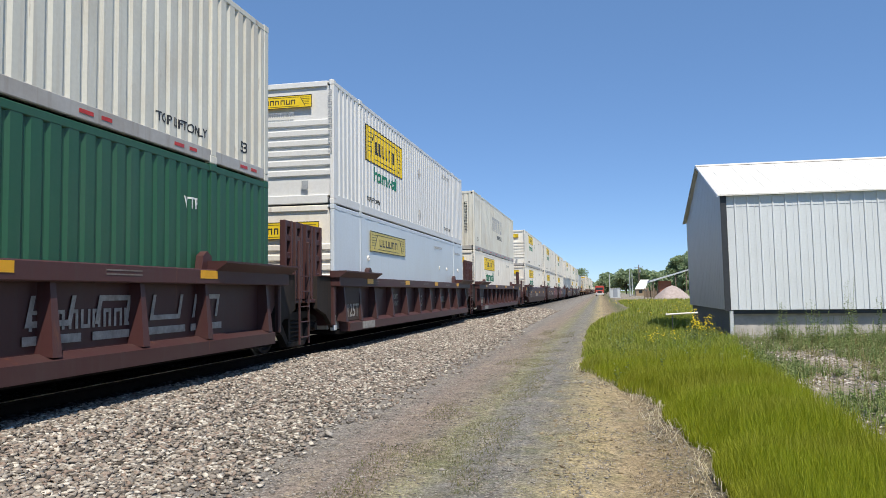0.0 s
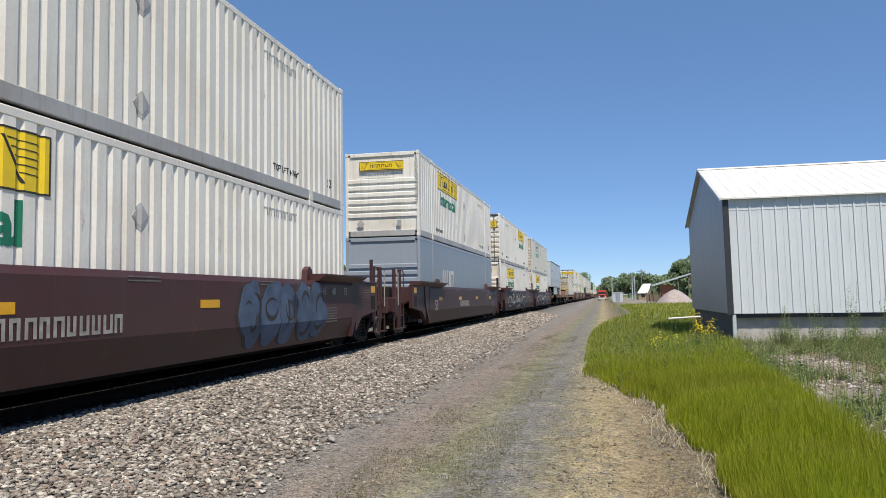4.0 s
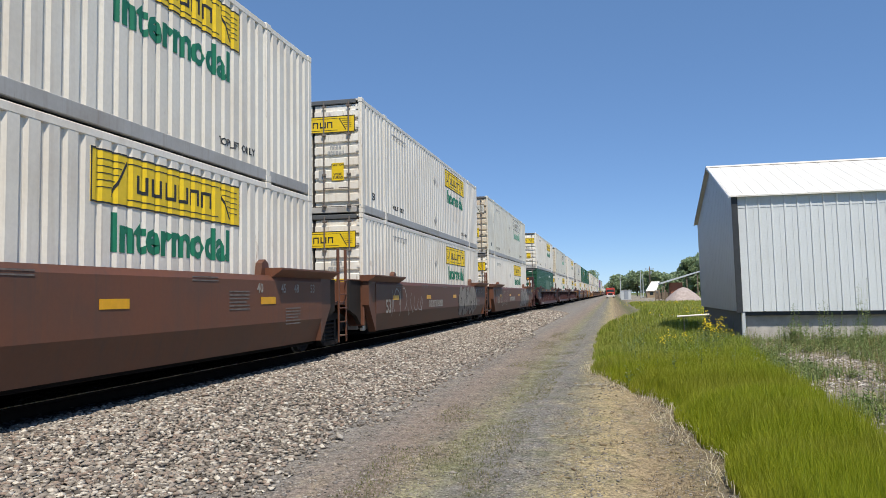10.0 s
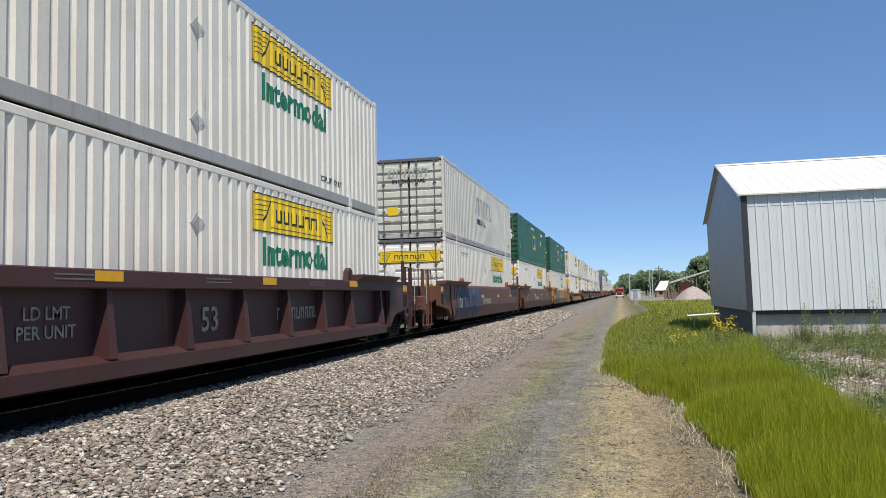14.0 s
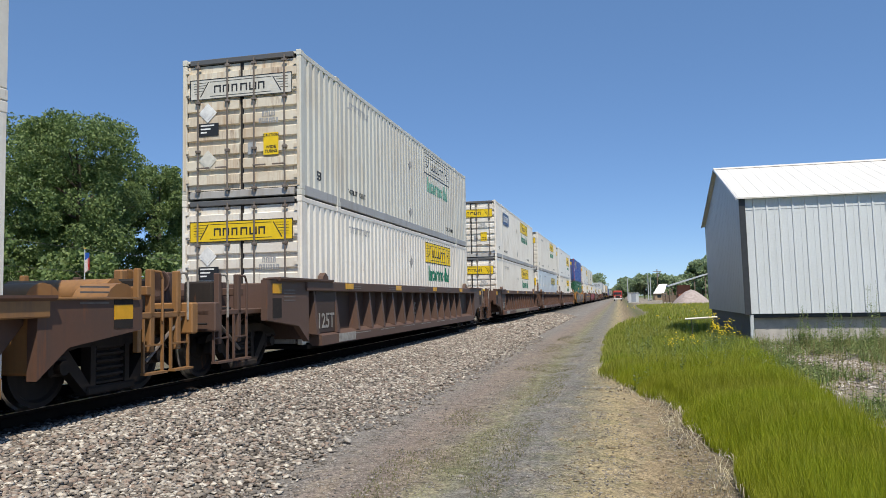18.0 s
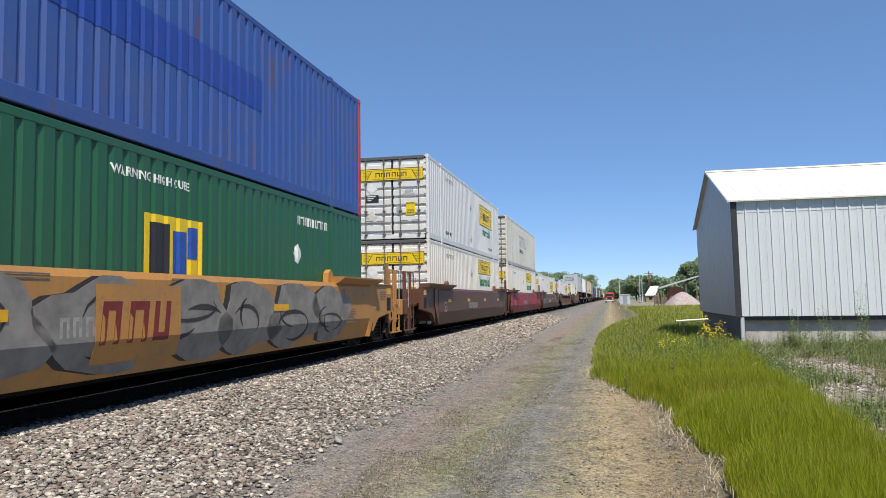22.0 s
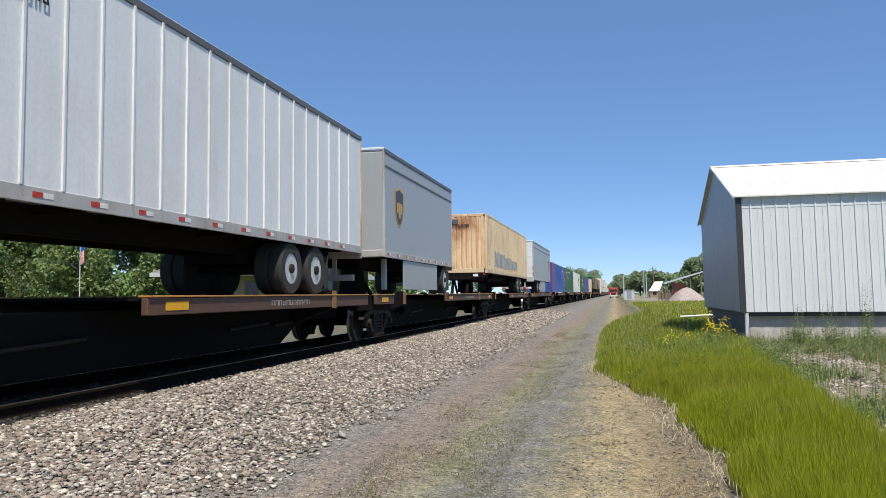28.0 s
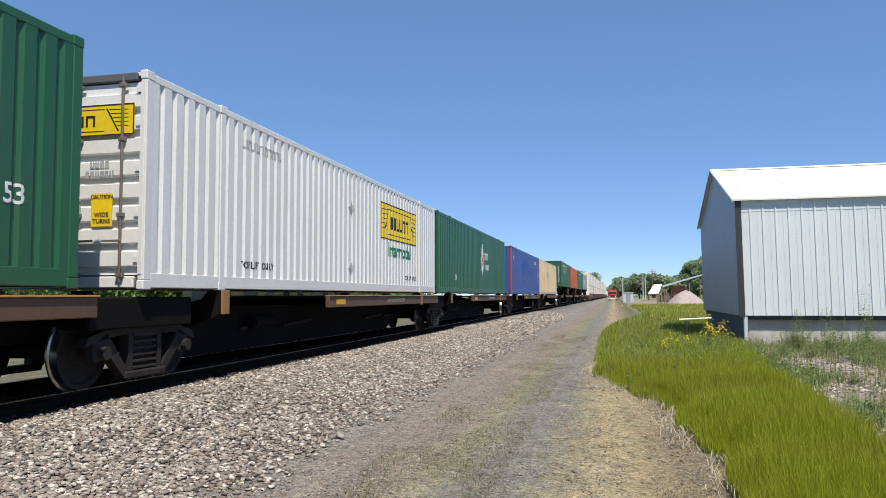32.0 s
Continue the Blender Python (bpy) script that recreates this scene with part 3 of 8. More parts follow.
# ---- plants ----
def blades(name, label, pts, heights, width, lean, material, seed, kind="grass"):
    """Joined grass blades: each bends over, in two segments."""
    rng = np.random.default_rng(seed)
    n = len(pts)
    a = rng.uniform(0, 2 * np.pi, n)
    l = rng.uniform(0.15, 1.0, n) * lean
    w = width * rng.uniform(0.7, 1.3, n)
    d = np.stack([np.cos(a), np.sin(a), 0 * a], -1)
    s = np.stack([-np.sin(a), np.cos(a), 0 * a], -1) * w[:, None] / 2
    up = np.array([0, 0, 1.0])
    h = heights[:, None]
    mid = pts + up * h * 0.55 + d * (l[:, None] * h * 0.22)
    tip = pts + up * h * (1 - 0.25 * l[:, None]) + d * (l[:, None] * h * 0.75)
    v = np.stack([pts - s, pts + s, mid + s * 0.8, mid - s * 0.8, tip], 1).reshape(-1, 3)
    k = 5 * np.arange(n)[:, None]
    f = np.concatenate([k + [0, 1, 2], k + [0, 2, 3], k + [3, 2, 4]], 1).reshape(-1, 3)
    me = bpy.data.meshes.new(name)
    me.vertices.add(len(v))
    me.vertices.foreach_set("co", v.astype(np.float32).ravel())
    me.loops.add(len(f) * 3)
    me.loops.foreach_set("vertex_index", f.astype(np.int32).ravel())
    me.polygons.add(len(f))
    me.polygons.foreach_set("loop_start", np.arange(0, len(f) * 3, 3, dtype=np.int32))
    me.update(calc_edges=True)
    me.materials.append(material)
    return tagged(new(name, me), label, kind, kind="stuff")


GRASS = island("bright_grass", [(0.17, 0.235, 0.008), (0.27, 0.325, 0.012), (0.37, 0.39, 0.02), (0.22, 0.285, 0.01)], 0.6, 0.35, 0, trans=0.35, patch=(0.30, 0.30, 0.03))
MEADOW = island("rough_meadow", [(0.14, 0.21, 0.02), (0.22, 0.29, 0.03), (0.34, 0.36, 0.06), (0.18, 0.25, 0.025)], 0.7, 0.3, 0, trans=0.35, patch=(0.34, 0.34, 0.08))
DRYGRASS = island("dry_straw", [(0.36, 0.30, 0.16), (0.46, 0.40, 0.24), (0.28, 0.22, 0.11)], 0.8, 0.2, 0, trans=0.2)
STRAW = island("bleached_straw", [(0.50, 0.44, 0.30), (0.62, 0.56, 0.42), (0.40, 0.33, 0.2)], 0.8, 0.2, 0, trans=0.2)
DULLGREEN = island("trodden_grass", [(0.12, 0.13, 0.05), (0.18, 0.18, 0.08), (0.22, 0.19, 0.10)], 0.85, 0.2, 0, trans=0.2)
DEADGRASS = island("dead_grass", [(0.10, 0.07, 0.04), (0.17, 0.125, 0.07), (0.24, 0.18, 0.10)], 0.85, 0.2, 0, trans=0.15)
WEED = island("weed_leaf", [(0.12, 0.18, 0.055), (0.17, 0.235, 0.075), (0.235, 0.29, 0.105), (0.31, 0.335, 0.15)], 0.7, 0.3, 0, trans=0.3)
DRYWEED = island("yellowing_weed", [(0.22, 0.21, 0.09), (0.32, 0.27, 0.13), (0.20, 0.22, 0.08)], 0.75, 0.25, 0, trans=0.3)
FLOWER = plain("yellow_petal", (0.80, 0.62, 0.01), 0.6, vary=0.1)


def build_grass():
    rng = np.random.default_rng(11)

    def field(n, x1, y0, y1, power, right, h0, h1):
        y = y0 + (y1 - y0) * rng.uniform(0, 1, n) ** power
        e = np.array([grass_edge(b) for b in y])
        u = rng.uniform(0, 1, n)
        x = e + (np.array([right(b) for b in y]) - e) * u
        patch = np.array([noise.noise(Vector((a * 0.9, b * 0.7, 4))) for a, b in zip(x, y)])
        h = rng.uniform(h0, h1, n) * (1 + 0.3 * patch) * np.minimum(1, 0.45 + (x - e) * 1.6)
        z = np.array([height_at(a, b) for a, b in zip(x, y)])
        return np.stack([x, y, z], -1), h

    near = lambda b: 2.08 + 0.05 * (b - 6) + 0.07 * max(0, b - 14) + 0.05 * math.sin(1.3 * b) + abs(rng.normal(0, 0.14))
    p, h = field(115000, 3, 4.6, 17.0, 1.35, near, 0.26, 0.44)
    blades("grass", "tall bright green grass beside the road", p, h, 0.0052, 0.5, GRASS, 21)
    p, h = field(42000, 3, 15.0, 40.0, 1.25, lambda b: min(3.5, 2.6 + 0.15 * (b - 15)) if b < 33 else 9.0, 0.2, 0.42)
    blades("grass", "tall green grass farther along the road", p, h, 0.013, 0.7, MEADOW, 22)
    p, h = field(18000, 3, 38.0, 110.0, 1.2, lambda b: 16.0, 0.2, 0.45)
    blades("grass", "rough green grass past the shed", p, h, 0.035, 0.7, MEADOW, 23)
    # short growth on the road: green down the middle, dead brown stubble towards the edge
    def stubble(n, x0, x1, h, freq, cut, mat, name, label, seed):
        x, y = rng.uniform(x0, x1, n), 4.6 + 26 * rng.uniform(0, 1, n) ** 1.5
        ok = np.array([noise.noise(Vector((a * freq, b * freq * 0.45, seed))) for a, b in zip(x, y)]) > cut
        x, y = x[ok], y[ok]
        z = np.array([height_at(a, b) for a, b in zip(x, y)])
        blades(name, label, np.stack([x, y, z], -1), rng.uniform(0.4, 1.0, len(x)) * h, 0.006, 1.8, mat, seed)

    stubble(22000, -2.3, -1.0, 0.035, 1.1, 0.05, DULLGREEN, "grass", "short sparse grass down the middle of the road", 41)
    stubble(9000, 0.1, 0.95, 0.03, 1.9, 0.10, DEADGRASS, "dry_grass", "dead brown stubble on the edge of the road", 42)
    stubble(4500, -0.5, 0.9, 0.045, 1.3, 0.12, DRYGRASS, "dry_grass", "pale straw trodden into the road", 43)
    # straw lying along the edge of the grass
    n = 1100
    y = rng.uniform(4.5, 17, n)
    x = np.array([grass_edge(b) for b in y]) + rng.normal(0.0, 0.13, n)
    z = np.array([height_at(a, b) for a, b in zip(x, y)])
    blades("dry_grass", "dry straw lying at the foot of the grass", np.stack([x, y, z], -1), rng.uniform(0.05, 0.20, n), 0.007, 3.2, STRAW, 24)
    # thin grass in the bare patch before the shed
    n = 30000
    x, y = rng.uniform(2.6, 10.5, n), rng.uniform(6, 22.9, n)
    ok = np.array([noise.noise(Vector((a * 0.55, b * 0.45, 7))) + 0.1 * (a - 5.5) for a, b in zip(x, y)]) > -0.14
    x, y = x[ok], y[ok]
    z = np.array([height_at(a, b) for a, b in zip(x, y)])
    blades("weeds", "thin weeds in the stony patch before the shed", np.stack([x, y, z], -1), rng.uniform(0.06, 0.26, len(x)), 0.014, 1.0, WEED, 25, "weed")


def leafy_stem(g, rng, x, y, z, h, leaves, size):
    """One weed: an upright stem with pointed leaves all the way up."""
    lx, ly = rng.uniform(-0.12, 0.12) * h, rng.uniform(-0.12, 0.12) * h
    g.tube((x, y, z), (x + lx, y + ly, z + h), 0.005, 4, 0.002)
    for k in range(leaves):
        u = (k + 0.5) / leaves
        a = rng.uniform(0, 6.28)
        L = size * (1.15 - 0.8 * u) * rng.uniform(0.7, 1.3)
        c = Vector((x + lx * u, y + ly * u, z + h * (0.08 + 0.92 * u)))
        d = Vector((math.cos(a), math.sin(a), rng.uniform(0.1, 0.9))).normalized()
        s = Vector((-math.sin(a), math.cos(a), 0)) * L * 0.22
        g.add([c, c + d * L * 0.5 + s, c + d * L - Vector((0, 0, L * 0.15)), c + d * L * 0.5 - s], [(0, 1, 2, 3)])


def build_weeds():
    rng = random.Random(31)
    # tall weeds against the shed
    for x, y, h in ((4.75, 21.6, 1.35), (5.5, 21.8, 1.2), (6.35, 21.5, 1.75), (6.6, 21.9, 1.2), (5.1, 22.2, 1.0), (7.4, 21.3, 1.5), (5.85, 22.0, 1.05), (6.9, 21.0, 1.3), (5.3, 20.6, 0.8)):
        g = Geo()
        for k in range(3):
            leafy_stem(g, rng, rng.uniform(-0.12, 0.12), rng.uniform(-0.12, 0.12), 0, h * rng.uniform(0.7, 1.0), 36, 0.13)
        ob = thing("tall_weed", "tall green weed standing before the shed wall", "weed", "weeds by the shed", m=pose(x, y, height_at(x, y)))
        part("foliage", g.mesh("stems", (WEED,), fix=False), WEED, ob)
    # low leafy weeds
    g = Geo()
    for k in range(3600):
        x, y = rng.uniform(2.6, 10.5), rng.uniform(7, 23)
        lush = noise.noise(Vector((x * 0.55, y * 0.45, 7))) + 0.10 * (x - 5.5)
        if lush > (-0.16 if y < 19 else -0.5):
            leafy_stem(g, rng, x, y, height_at(x, y), rng.uniform(0.10, 0.34 + 0.3 * max(0, lush)), 10, 0.10)
    tagged(new("weeds", g.mesh("weeds", (WEED,), fix=False)), "leafy green weeds among the stones", "weed", kind="stuff")
    # a thicket under the wall, thinner towards the corner
    g = Geo()
    for k in range(520):
        x, y = rng.uniform(4.7, 10.0), rng.uniform(17.5, 22.4)
        if noise.noise(Vector((x * 0.9, y * 0.6, 17))) + 0.22 * (x - 5.9) > rng.uniform(-0.3, 0.3):
            leafy_stem(g, rng, x, y, height_at(x, y), rng.uniform(0.3, 0.75), 14, 0.11)
    for k in range(60):
        x, y = 4.75 + rng.gauss(0, 0.16), 21.9 + rng.gauss(0, 0.2)
        leafy_stem(g, rng, x, y, height_at(x, y), rng.uniform(0.35, 0.65), 12, 0.11)
    tagged(new("weeds", g.mesh("weeds", (WEED,), fix=False)), "thicket of green weeds below the shed wall", "weed", kind="stuff")
    g = Geo()
    for k in range(950):
        x, y = rng.uniform(3.0, 9.0), rng.uniform(9, 22.8)
        leafy_stem(g, rng, x, y, height_at(x, y), rng.uniform(0.12, 0.45), 9, 0.08)
    tagged(new("weeds", g.mesh("weeds", (DRYWEED,), fix=False)), "yellowing dry weeds among the stones", "weed", kind="stuff")
    g = Geo()
    for k in range(300):
        x, y = rng.uniform(0.2, 3.6), rng.uniform(13, 34)
        leafy_stem(g, rng, x, y, height_at(x, y), rng.uniform(0.3, 0.7), 12, 0.11)
    tagged(new("weeds", g.mesh("weeds", (WEED,), fix=False)), "darker leafy weeds standing in the grass", "weed", kind="stuff")
    # yellow flowers
    spots = [(2.35, 19.7, 0.85), (2.55, 19.9, 0.72), (2.2, 19.4, 0.66), (1.75, 18.6, 0.5), (2.9, 21.0, 0.5), (1.45, 20.4, 0.5), (1.2, 19.2, 0.45)]
    for x, y, h in spots:
        ob = thing("flowering_weed", "green weed with clusters of small yellow flowers", "flower", "yellow flowers", m=pose(x, y, height_at(x, y)))
        g, fl = Geo(), Geo()
        for k in range(7):
            sx, sy, sh = rng.uniform(-0.16, 0.16), rng.uniform(-0.16, 0.16), h * rng.uniform(0.7, 1.15)
            leafy_stem(g, rng, sx, sy, 0, sh, 9, 0.1)
            for q in range(7 if h > 0.55 else 3):
                c = Vector((sx + rng.uniform(-0.07, 0.07), sy + rng.uniform(-0.07, 0.07), sh + rng.uniform(-0.08, 0.06)))
                r = rng.uniform(0.013, 0.024)
                fl.add([c + Vector((r, 0, 0)), c + Vector((0, r, 0.006)), c + Vector((-r, 0, 0)), c + Vector((0, -r, 0.006)), c + Vector((0, 0, r))], [(0, 1, 4), (1, 2, 4), (2, 3, 4), (3, 0, 4), (0, 3, 2, 1)])
        part("foliage", g.mesh("stems", (WEED,), fix=False), WEED, ob)
        part("blossom", fl, FLOWER, ob, "yellow blossoms")
    g = Geo()
    for k in range(260):
        x, y = rng.uniform(0.8, 9), rng.uniform(30, 80)
        if noise.noise(Vector((x * 0.3, y * 0.12, 8))) < 0.02:
            continue
        c = Vector((x, y, height_at(x, y) + rng.uniform(0.35, 0.65)))
        g.box(c.x - 0.025, c.x + 0.025, c.y - 0.025, c.y + 0.025, c.z - 0.02, c.z + 0.02, 0.008)
    tagged(new("wildflowers", g.mesh("wildflowers", (FLOWER,))), "small yellow wildflowers in the far grass", "flower", kind="stuff")


LEAF = [island("maple_leaf", [(0.09, 0.145, 0.05), (0.14, 0.205, 0.07), (0.20, 0.275, 0.095), (0.28, 0.345, 0.13)], 0.55, 0.4, 0, trans=0.35),
        island("light_leaf", [(0.125, 0.195, 0.055), (0.18, 0.255, 0.075), (0.24, 0.315, 0.10)], 0.55, 0.4, 0, trans=0.35),
        # far trees: distance haze put into the paler leaf colours
        island("hazed_leaf", [(0.24, 0.31, 0.18), (0.31, 0.39, 0.22), (0.38, 0.46, 0.27)], 0.7, 0.4, 0, trans=0.4)]


def build_tree(name, label, x, y, h, spread, leaves, size, mat, seed, crown_low=0.22, clumps_n=30):
    """A tapered trunk with limbs, and a crown of leaf clumps with gaps."""
    rng = random.Random(seed)
    z0 = height_at(x, y) if abs(x) < 60 else 0.1
    ob = thing(name, label, "tree", m=pose(x, y, z0 - 0.05))
    g = Geo()
    g.tube((0, 0, 0), (0.1, 0, h * 0.35), h * 0.022, 9, h * 0.016).tube((0.1, 0, h * 0.35), (0, 0.1, h * 0.75), h * 0.016, 8, h * 0.005)
    clumps = []
    for k in range(clumps_n):
        a, u = rng.uniform(0, 6.283), rng.uniform(0.12, 1.0) ** 0.7
        zz = crown_low + (1 - crown_low) * u
        r = spread * math.sin(math.pi * min(1, 0.12 + 0.86 * (1 - u) ** 0.75)) ** 0.7 * rng.uniform(0.35, 1.0)
        c = Vector((r * math.cos(a), r * math.sin(a), h * zz * 0.93))
        clumps.append((c, rng.uniform(0.16, 0.30) * spread * (30 / clumps_n) ** 0.45 + 0.02 * h))
        if k < 16:
            g.tube((0, 0, h * min(0.7, 0.2 + 0.55 * zz * 0.8)), tuple(c * 0.92), h * 0.007, 5, h * 0.002)
    part("trunk", g, BARK, ob, "grey-brown trunk and limbs", 60)
    nr = np.random.default_rng(seed)
    per = leaves // len(clumps)
    C = np.repeat(np.array([c for c, r in clumps]), per, 0)
    R = np.repeat(np.array([r for c, r in clumps]), per)
    d = nr.normal(0, 1, C.shape)
    d /= np.linalg.norm(d, axis=1)[:, None]
    pos = C + d * (R * nr.uniform(0.35, 1.12, len(R)) ** 0.45)[:, None] * np.array([1, 1, 0.95])
    pos[:, 2] = np.maximum(pos[:, 2], h * crown_low * 0.6)
    n = len(pos)
    u = nr.normal(0, 1, (n, 3))
    u /= np.linalg.norm(u, axis=1)[:, None]
    w = np.cross(u, nr.normal(0, 1, (n, 3)))
    w /= np.linalg.norm(w, axis=1)[:, None]
    s = (size * nr.uniform(0.6, 1.4, n))[:, None]
    v = np.stack([pos - u * s, pos + w * s * 0.55, pos + u * s, pos - w * s * 0.55], 1).reshape(-1, 3)
    me = bpy.data.meshes.new("crown")
    me.vertices.add(4 * n)
    me.vertices.foreach_set("co", v.astype(np.float32).ravel())
    me.loops.add(4 * n)
    me.loops.foreach_set("vertex_index", np.arange(4 * n, dtype=np.int32))
    me.polygons.add(n)
    me.polygons.foreach_set("loop_start", np.arange(0, 4 * n, 4, dtype=np.int32))
    me.update(calc_edges=True)
    me.materials.append(LEAF[mat])
    part("crown", me, None, ob, "leafy crown")
    return ob


def build_trees():
    # the grove by the depot
    for i, (x, y, h, s) in enumerate(((-57.5, 70, 23.5, 7.6), (-68, 71, 24.0, 8.0), (-78, 74, 23, 8.0), (-64, 80, 21, 7.0))):
        build_tree("maple_tree", "tall broad maple in full green leaf behind the track", x, y, h, s, 42000, 0.17, 0, 100 + i, 0.03, 130)
    for i, (x, y, h, s) in enumerate(((-57, 84, 20.0, 6.0), (-53, 93, 18.0, 5.0), (-52.5, 104, 15.5, 4.2), (-62, 98, 20.5, 6.5), (-55.5, 106, 18.5, 6.0), (-53.5, 112, 14.5, 4.5), (-60, 112, 19, 6.0))):
        build_tree("tree", "green leafy tree behind the depot roof", x, y, h, s * 0.8, 22000, 0.18, i % 2, 140 + i, 0.05, 90)
    build_tree("tree", "slim pointed green tree beyond the depot", -52.3, 130, 17.0, 2.6, 12000, 0.2, 1, 150, 0.05, 60)
    for i, (x, y, h, s) in enumerate(((-52, 64, 7.5, 4.0), (-60, 62, 9.0, 5.0), (-68, 62, 8.0, 5.0), (-47, 72, 7, 4), (-46, 92, 8, 4.5))):
        build_tree("bush", "dense green bush under the trees", x, y, h, s, 5000, 0.24, 0, 160 + i, 0.0)
    for i, (x, y, h, s) in enumerate(((-84, 64, 10, 6), (-95, 66, 9, 6), (-76, 92, 9, 6), (-90, 98, 10, 7), (-66, 128, 9, 6), (-78, 140, 10, 7), (-58, 150, 9, 6))):
        build_tree("bush", "dense green hedge bush under the trees", x, y, h, s, 6000, 0.26, 0, 260 + i, 0.0)
    # woods along the horizon behind the track
    nr = np.random.default_rng(77)
    n = 60000
    u = nr.uniform(0, 1, n)
    px, py = -70 - 330 * u + nr.normal(0, 6, n), 260 - 150 * u + nr.normal(0, 10, n)
    top = 9 + 3.5 * np.sin(u * 61) + 2.5 * np.sin(u * 143 + 1)
    pts = np.stack([px, py, top * nr.uniform(0, 1, n) ** 0.7], -1)
    blades("far_woods", "belt of far green woods behind the track", pts, nr.uniform(0.8, 1.6, n), 0.9, 1.5, LEAF[1], 78, "woods")
    # far trees, both sides of the line
    far = [(-30, 330, 13, 9), (-22, 380, 14, 9), (-38, 300, 13, 8), (-16, 430, 15, 10), (-48, 280, 13, 8), (5, 300, 8.4, 6), (9.5, 290, 9.0, 5.5), (15.5, 280, 8.3, 6), (22, 275, 7.8, 6),
           (2.5, 345, 6.5, 5), (30, 270, 8.5, 6), (17.5, 168, 8.6, 3.0), (21, 172, 10.0, 4.5), (14, 262, 8.5, 4)]
    for i, (x, y, h, s) in enumerate(far):
        build_tree("tree", "distant round green tree by the line", x, y, h, s, 5200, 0.42, 2, 170 + i, 0.04, 50)


build_grass()
build_weeds()
build_trees()


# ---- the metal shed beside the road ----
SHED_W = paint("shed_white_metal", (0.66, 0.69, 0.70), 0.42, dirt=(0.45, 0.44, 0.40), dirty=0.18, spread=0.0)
# gable grey: the shade of this side is put into the colour
SHED_G = paint("shed_shaded_grey_metal", (0.38, 0.425, 0.455), 0.45, dirt=(0.22, 0.22, 0.20), dirty=0.18, spread=0.0)
SHED_R = paint("shed_roof_metal", (0.78, 0.76, 0.71), 0.5, dirt=(0.50, 0.42, 0.33), dirty=0.3, rust=0.1, spread=0.0)


SLATE = plain("slate_grey_boards", (0.085, 0.10, 0.115), 0.7, vary=0.3)
CHARCOAL = plain("charcoal_trim", (0.035, 0.038, 0.042), 0.5)


def build_shed():
    x0, x1, y0, y1, zb, ze, zr = 3.60, 17.6, 23.2, 32.3, 0.99, 4.40, 5.98
    ym = (y0 + y1) / 2
    lean = lambda z: -0.012 * (z - 1.0)
    ob = thing("metal_shed", "white ribbed metal shed with pale gable roof, leaning slightly", "shed")

    def sheared(g):
        g.v = [(x + lean(z), y, z) for x, y, z in g.v]
        return g

    g = sheared(Geo().box(x0 + 0.10, x1, y0 + 0.0, y0 + 0.05, zb, ze - 0.03))
    front = part("front_wall", g, SHED_W, ob, "white ribbed metal front wall")
    rib = [(-0.028, 0.0), (-0.012, -0.026), (0.012, -0.026), (0.028, 0.0)]
    n = int((x1 - x0 - 0.2) / 0.35)
    rm = sheared(Geo().prism(rib, "z", zb + 0.004, ze - 0.06)).mesh("rib", (SHED_W,))
    for k in range(n):
        part("rib", rm, SHED_W, front, at=pose(x0 + 0.37 + 0.35 * k, y0 - 0.001, 0))
    g = Geo()
    for k in range(2 * n):
        g.box(x0 + 0.395 + 0.175 * k, x0 + 0.41 + 0.175 * k, y0 - 0.008, y0 + 0.001, zb + 0.004, ze - 0.1)
    part("fine_ribs", sheared(g), SHED_W, front)
    part("seam", sheared(Geo().box(x0 + 0.1, x1, y0 - 0.007, y0, 4.02, 4.035)), GREY, front)
    gable = [(y0, zb), (y1, zb), (y1, ze - 0.05), (ym, zr - 0.05), (y0, ze - 0.05)]
    side = part("gable_wall", sheared(Geo().prism(gable, "x", x0, x0 + 0.06)), SHED_G, ob, "metal gable wall in a grey that holds its shade")
    for k in range(25):
        y = y0 + 0.25 + 0.36 * k
        top = ze - 0.1 + (zr - ze) * (1 - abs(y - ym) / (ym - y0)) if y < y1 else ze
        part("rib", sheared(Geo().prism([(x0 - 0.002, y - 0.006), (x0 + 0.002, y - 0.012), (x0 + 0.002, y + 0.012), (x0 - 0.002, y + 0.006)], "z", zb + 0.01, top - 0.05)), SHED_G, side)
    part("corner_trim", sheared(Geo().box(x0 - 0.035, x0 + 0.135, y0 - 0.034, y0 + 0.0, zb - 0.03, ze - 0.02, 0.004)), CHARCOAL, ob, "dark corner trim")
    part("back_wall", sheared(Geo().box(x0 + 0.1, x1, y1 - 0.05, y1, zb, ze - 0.03)), SHED_W, ob)
    part("far_gable_wall", sheared(Geo().prism(gable, "x", x1, x1 + 0.06)), SHED_W, ob)
    for s, ya in ((1, y0 - 0.14), (-1, y1 + 0.14)):
        slope = (zr - ze) / (ym - y0)
        za = zr - abs(ym - ya) * slope
        sh = [(ya, za), (ym, zr), (ym, zr + 0.04), (ya, za + 0.04)]
        roof = part("roof_sheet", sheared(Geo().prism(sh, "x", x0 - 0.10, x1 + 0.2)), SHED_R, ob, "pale ribbed metal roof")
        if s == 1:
            for k in range(int((x1 - x0) / 0.35) + 1):
                x = x0 - 0.05 + 0.35 * k
                g = Geo().prism([(ya - 0.002, za + 0.038), (ym, zr + 0.038), (ym, zr + 0.049), (ya - 0.002, za + 0.049)], "x", x, x + 0.03)
                part("rib", sheared(g), SHED_R, roof)
